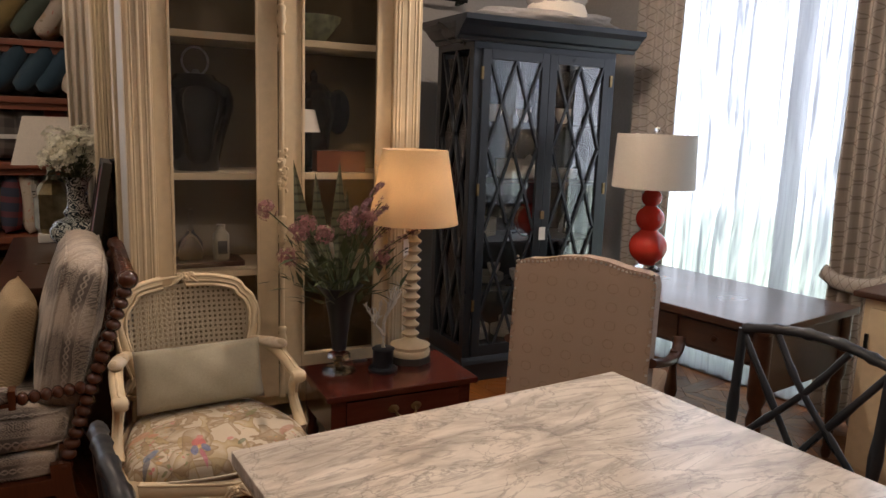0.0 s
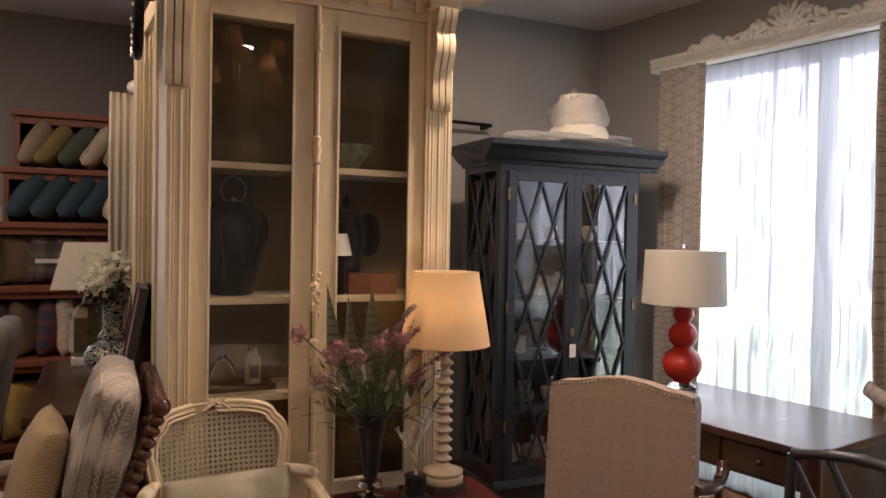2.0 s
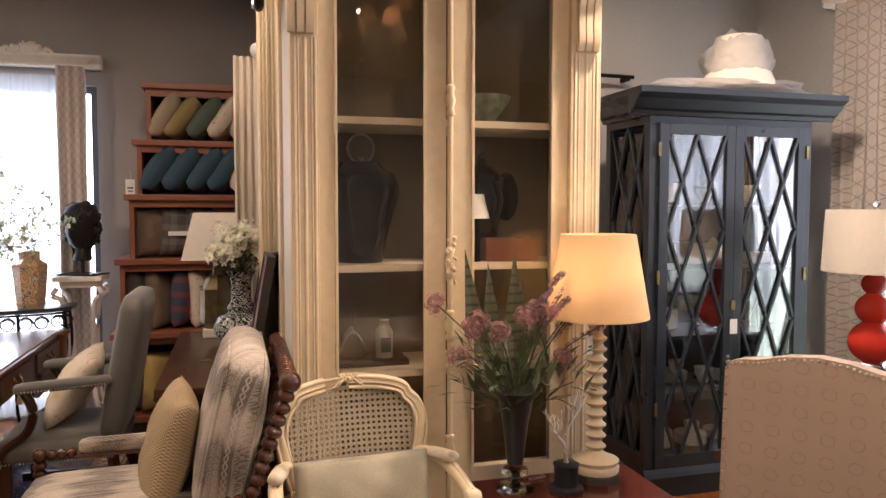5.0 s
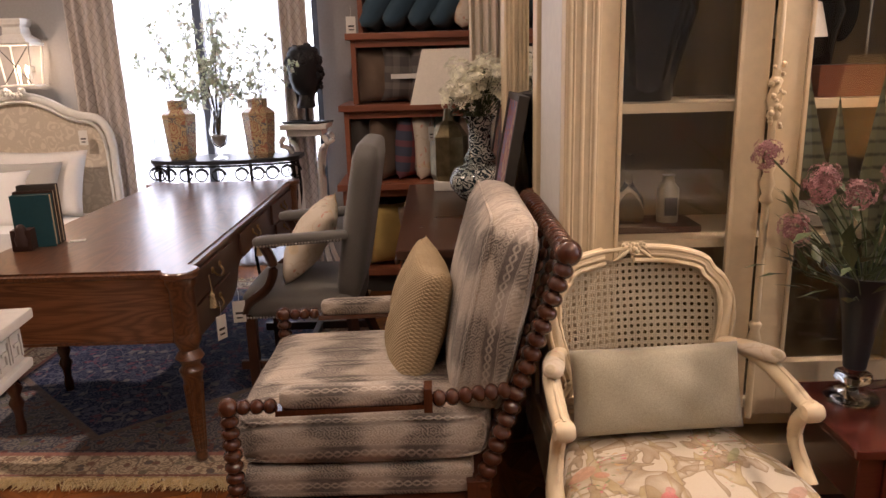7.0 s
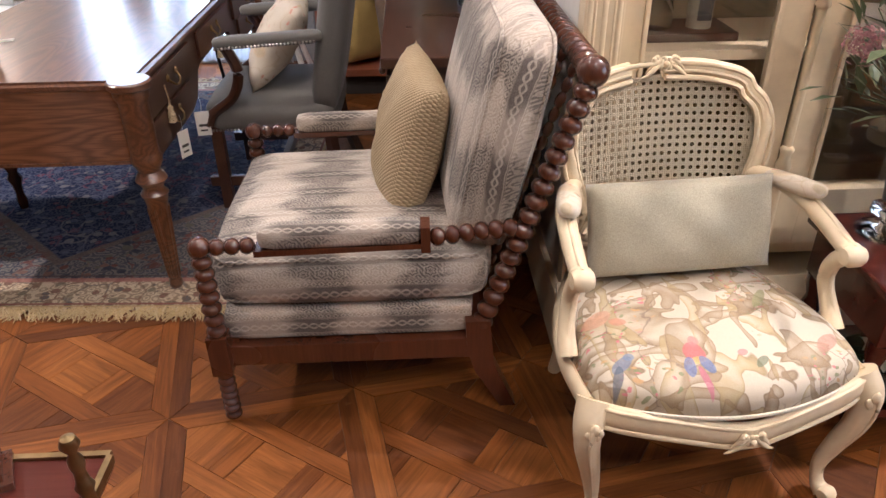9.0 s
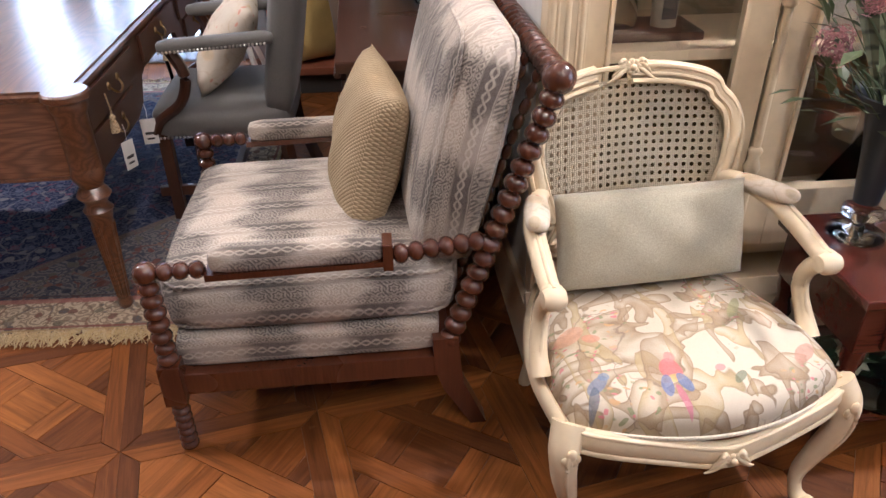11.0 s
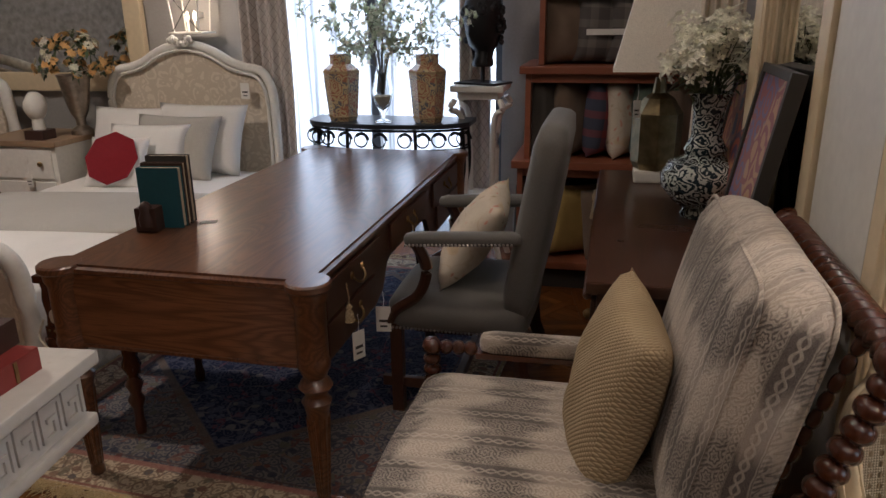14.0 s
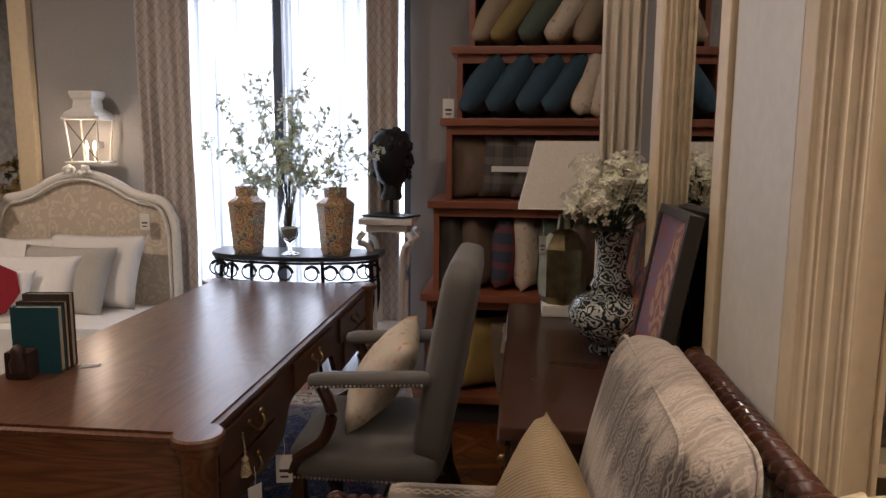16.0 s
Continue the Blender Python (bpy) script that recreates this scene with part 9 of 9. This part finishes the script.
# ---- rug ----
def rug_mat():
    k = Mat("persian_rug", 0.95, 0, 0.1)
    v = k.coord()
    sep = k.n("SeparateXYZ")
    k.l(v, sep.inputs[0])
    ax, ay = k.math("ABSOLUTE", sep.outputs[0]), k.math("ABSOLUTE", sep.outputs[1])
    wn = k.n("TexNoise", Scale=9.0, Detail=2.0)
    k.l(v, wn.inputs["Vector"])
    vv = k.mix(0.05, v, wn.outputs["Color"])
    # how far inside the edge
    ed = k.math("MINIMUM", k.math("SUBTRACT", 0.86, ax), k.math("SUBTRACT", 1.24, ay))
    blob = k.math("SUBTRACT", 1.0, thresh(k, voro(k, vv, 21), 0.30, 0.36))
    vine = k.math("SUBTRACT", 1.0, thresh(k, voro(k, vv, 9, "Distance", "DISTANCE_TO_EDGE"), 0.02, 0.045))
    mot = k.math("MAXIMUM", blob, k.math("MULTIPLY", vine, 0.8))
    small = k.math("SUBTRACT", 1.0, thresh(k, k.math("SINE", k.math("MULTIPLY", voro(k, vv, 30), 17.0)), -0.2, 0.1))
    tint = voro(k, vv, 21, "Color")
    sp = k.n("SeparateXYZ")
    k.l(tint, sp.inputs[0])
    accent = k.ramp(sp.outputs[0], [(0.0, (0.15, 0.055, 0.045)), (0.28, (0.20, 0.11, 0.08)), (0.5, (0.04, 0.045, 0.07)), (0.75, (0.13, 0.12, 0.09))], "CONSTANT")
    cream, navy, rose = (0.27, 0.235, 0.20), (0.018, 0.026, 0.062), (0.30, 0.13, 0.11)
    dia = k.math("ADD", k.math("MULTIPLY", ax, 1 / 1.04), k.math("MULTIPLY", ay, 1 / 0.926))
    field = k.mix(k.math("MULTIPLY", mot, 0.85), k.mix(k.math("MULTIPLY", small, 0.5), (0.085, 0.085, 0.10), cream), accent)
    med = k.mix(k.math("MULTIPLY", mot, 0.75), navy, k.ramp(sp.outputs[1], [(0.0, (0.09, 0.10, 0.15)), (0.45, (0.16, 0.05, 0.07)), (0.75, (0.22, 0.20, 0.19))], "CONSTANT"))
    med = k.mix(k.math("MULTIPLY", k.math("SUBTRACT", 1.0, small), 0.45), med, (0.13, 0.13, 0.17))
    col = k.mix(k.math("SUBTRACT", 1.0, thresh(k, k.math("MULTIPLY", dia, 0.5), 0.495, 0.500)), field, med)
    line = k.math("MULTIPLY", thresh(k, k.math("MULTIPLY", dia, 0.5), 0.497, 0.500), k.math("SUBTRACT", 1.0, thresh(k, k.math("MULTIPLY", dia, 0.5), 0.52, 0.523)))
    col = k.mix(k.math("MULTIPLY", line, 0.7), col, (0.15, 0.11, 0.09))
    # corner pieces
    cor = thresh(k, k.math("MULTIPLY", dia, 0.5), 0.86, 0.865)
    col = k.mix(cor, col, k.mix(k.math("MULTIPLY", mot, 0.7), (0.16, 0.05, 0.045), cream))
    # border bands
    bord = k.math("SUBTRACT", 1.0, thresh(k, ed, 0.185, 0.187))
    bcol = k.mix(k.math("MULTIPLY", mot, 0.8), (0.50, 0.40, 0.28), accent)
    bcol = k.mix(k.math("MULTIPLY", k.math("SUBTRACT", 1.0, small), 0.6), bcol, (0.16, 0.11, 0.075))
    col = k.mix(bord, col, bcol)
    for a, b, c in ((0.0, 0.012, (0.40, 0.29, 0.14)), (0.018, 0.030, (0.22, 0.09, 0.07)), (0.160, 0.187, rose), (0.196, 0.205, (0.10, 0.07, 0.07))):
        band = k.math("MULTIPLY", thresh(k, ed, a, a + 0.001), k.math("SUBTRACT", 1.0, thresh(k, ed, b, b + 0.001)))
        col = k.mix(k.math("MULTIPLY", band, 0.85), col, c)
    pile = k.noise(v, 260, 3)
    col = k.mix(0.3, col, k.mix(1.0, col, k.ramp(pile, [(0.3, (0.45, 0.45, 0.45)), (0.7, (1.5, 1.5, 1.5))]), "MULTIPLY"))
    k.color(col).bump(pile, 0.5, 0.004)
    return k.m


RG = thing("persian_rug", pose(-1.57, 4.57, 0, 0, 0, -3), "navy and cream oriental rug with fringed ends under the desk", "rug")
part("carpet", box(-0.86, 0.86, -1.24, 1.24, 0.0005, 0.012), rug_mat(), RG, "patterned woollen pile")
rnd = random.Random(77)
bm = bmesh.new()
for sy in (-1, 1):
    for i in range(950 if sy < 0 else 200):
        x = rnd.uniform(-0.86, 0.86)
        L, o = rnd.uniform(0.02, 0.075), rnd.uniform(-0.06, 0.06)
        w = rnd.uniform(0.0018, 0.004)
        z0, z1 = rnd.uniform(0.006, 0.012), rnd.uniform(0.001, 0.014)
        pts = [(x, sy * 1.235, z0), (x + o * 0.5, sy * (1.24 + L * 0.5), z0 + rnd.uniform(0, 0.008)), (x + o, sy * (1.24 + L), z1)]
        tube(pts, w, 4, bm, [1, 0.9, 0.5])
ob = part("fringe", bm, fabric("fringe_wool", (0.40, 0.29, 0.14), (0.50, 0.38, 0.20), 200), RG, "tangled cream wool fringe")
ob["kind"] = "stuff"

# ---- parquet floor: square panels of oak pieces ----
PQ, PA, PO = 0.525, radians(11.0), Vector((-1.49, 2.672))


def parquet_mat(name, island):
    k = Mat(name, 0.34, 0, 0.24)
    at = k.n("Attribute")
    at.attribute_name = "grain"
    if island:
        r = k.n("NewGeometry").outputs["Random Per Island"]
    else:
        r = k.n("ObjectInfo").outputs["Random"]
    off = k.n("CombineXYZ")
    k.l(k.math("MULTIPLY", r, 37.0), off.inputs[2])
    ad = k.t.nodes.new("ShaderNodeVectorMath")
    ad.operation = "ADD"
    k.l(at.outputs["Vector"], ad.inputs[0])
    k.l(off.outputs[0], ad.inputs[1])
    mp = k.n("Mapping")
    mp.inputs["Scale"].default_value = (2.2, 28, 8)
    k.l(ad.outputs[0], mp.inputs["Vector"])
    g = k.noise(mp.outputs[0], 1.6, 6, 0.6, 0.8)
    mp2 = k.n("Mapping")
    mp2.inputs["Scale"].default_value = (10, 220, 8)
    k.l(ad.outputs[0], mp2.inputs["Vector"])
    f = k.noise(mp2.outputs[0], 1.5, 3)
    base = k.ramp(r, [(0.0, (0.105, 0.034, 0.008)), (0.35, (0.19, 0.062, 0.012)), (0.7, (0.25, 0.085, 0.016)), (1.0, (0.30, 0.110, 0.023))])
    dark = k.mix(1.0, base, (0.55, 0.50, 0.45), "MULTIPLY")
    col = k.mix(k.ramp(g, [(0.35, (0, 0, 0)), (0.65, (1, 1, 1))]), dark, base)
    col = k.mix(k.math("MULTIPLY", thresh(k, f, 0.52, 0.68), 0.35), col, dark)
    tc = k.n("NewGeometry")
    wear = k.noise(tc.outputs["Position"], 2.3, 5, 0.6)
    scr = k.noise(tc.outputs["Position"], 24, 6, 0.7)
    col = k.mix(k.math("MULTIPLY", thresh(k, scr, 0.62, 0.75), 0.25), col, (0.34, 0.19, 0.09))
    lines = k.n("Mapping")
    lines.inputs["Scale"].default_value = (3.0, 120, 8)
    k.l(ad.outputs[0], lines.inputs["Vector"])
    streak = k.noise(lines.outputs[0], 1.4, 5, 0.7)
    col = k.mix(k.math("MULTIPLY", thresh(k, streak, 0.54, 0.62), 0.5), col, k.mix(1.0, base, (0.38, 0.33, 0.28), "MULTIPLY"))
    k.color(col).bump(k.math("ADD", f, streak), 0.14, 0.002)
    k.rough(k.math("ADD", k.math("MULTIPLY", wear, 0.34), 0.28))
    return k.m


M_PQ, M_PQ2 = parquet_mat("parquet_oak", False), parquet_mat("parquet_oak_rest", True)


def clip(poly, x0, x1, y0, y1):
    for ax, lim, sg in ((0, x0, 1), (0, x1, -1), (1, y0, 1), (1, y1, -1)):
        out = []
        for a, b in zip(poly, poly[1:] + poly[:1]):
            ia, ib = sg * (a[ax] - lim) >= -1e-9, sg * (b[ax] - lim) >= -1e-9
            if ia:
                out.append(a)
            if ia != ib:
                t = (lim - a[ax]) / (b[ax] - a[ax])
                out.append((a[0] + t * (b[0] - a[0]), a[1] + t * (b[1] - a[1])))
        poly = out
        if len(poly) < 3:
            return []
    return poly


def panel_pieces():
    """The pieces of one panel: (outline, grain angle)."""
    F, P = 0.052, PQ
    res = [([(0, 0), (P, 0), (P - F, F), (F, F)], 0), ([(P, 0), (P, P), (P - F, P - F), (P - F, F)], 90), ([(P, P), (0, P), (F, P - F), (P - F, P - F)], 0), ([(0, P), (0, 0), (F, F), (F, P - F)], 90)]
    c, s = math.cos(radians(45)), math.sin(radians(45))
    h, b, reach = 0.105, 0.029, 0.5
    cuts = [-reach, -h - b, -h + b, h - b, h + b, reach]
    cells = []
    for i in range(5):
        band_u = i in (1, 3)
        u0, u1 = cuts[i], cuts[i + 1]
        if band_u:
            cells.append((u0, u1, -reach, reach, 90))
        else:
            for j in range(5):
                v0, v1 = cuts[j], cuts[j + 1]
                cells.append((u0, u1, v0, v1, 0 if j in (1, 3) else (0 if (i + j) % 4 else 90)))
    for u0, u1, v0, v1, g in cells:
        poly = [(P / 2 + c * u - s * v, P / 2 + s * u + c * v) for u, v in ((u0, v0), (u1, v0), (u1, v1), (u0, v1))]
        poly = clip(poly, F, P - F, F, P - F)
        if poly and len(poly) >= 3:
            ar = abs(sum(a[0] * b_[1] - b_[0] * a[1] for a, b_ in zip(poly, poly[1:] + poly[:1]))) / 2
            if ar > 2e-4:
                res.append((poly, 45 + g))
    return res


def prism(poly, g):
    """Vertices, faces and grain coordinates of one piece, its rim eased."""
    cx, cy = sum(p[0] for p in poly) / len(poly), sum(p[1] for p in poly) / len(poly)
    n = len(poly)

    def inset(d):
        out = []
        for x, y in poly:
            v = Vector((cx - x, cy - y))
            v = v.normalized() * d if v.length > d else v
            out.append((x + v.x, y + v.y))
        return out
    lo, top = inset(0.0012), inset(0.0028)
    vs = [(x, y, -0.006) for x, y in lo] + [(x, y, -0.0012) for x, y in lo] + [(x, y, 0.0) for x, y in top]
    fs = [tuple(range(2 * n, 3 * n))]
    for k in range(2):
        for i in range(n):
            fs.append((k * n + i, k * n + (i + 1) % n, (k + 1) * n + (i + 1) % n, (k + 1) * n + i))
    c, s = math.cos(radians(-g)), math.sin(radians(-g))
    gr = [((x * c - y * s), (x * s + y * c), 0.0) for x, y, _ in vs]
    return vs, fs, gr


def grain_mesh(name, vs, fs, gr, mat):
    me = bpy.data.meshes.new(name)
    me.from_pydata(vs, [], fs)
    a = me.attributes.new("grain", "FLOAT_VECTOR", "POINT")
    a.data.foreach_set("vector", [c for p in gr for c in p])
    me.materials.append(mat)
    me.update()
    return me


PIECES = [prism(p, g) for p, g in panel_pieces()]
SHARED = [grain_mesh("parquet_piece", *q, M_PQ) for q in PIECES]
RV, RF, RGn = [], [], []
prnd = random.Random(2)
for i in range(-12, 14):
    for j in range(-13, 9):
        o = PO + Vector((math.cos(PA), math.sin(PA))) * (i * PQ) + Vector((-math.sin(PA), math.cos(PA))) * (j * PQ)
        if not (-6.3 < o.x < 4.2 and -3.2 < o.y < 6.2):
            continue
        quarter = prnd.choice((0, 1, 2, 3))
        m = Matrix.Translation((o.x, o.y, 0)) @ Matrix.Rotation(PA, 4, "Z") @ Matrix.Translation((PQ / 2, PQ / 2, 0)) @ Matrix.Rotation(quarter * math.pi / 2, 4, "Z") @ Matrix.Translation((-PQ / 2, -PQ / 2, 0))
        if -1 <= i <= 3 and -1 <= j <= 0 or (i, j) in ((0, 1), (-1, 1)):
            for me in SHARED:
                ob = new("parquet_piece", me)
                ob.matrix_world = m
                ob.parent = floor
        else:
            for vs, fs, gr in PIECES:
                k = len(RV)
                RV += [tuple(m @ Vector(v)) for v in vs]
                RF += [tuple(a + k for a in f) for f in fs]
                RGn += gr
rest = new("parquet_rest", grain_mesh("parquet_rest", RV, RF, RGn, M_PQ2))
rest.parent = floor
tagged(rest, "brown oak parquet pieces", "", "", "stuff")
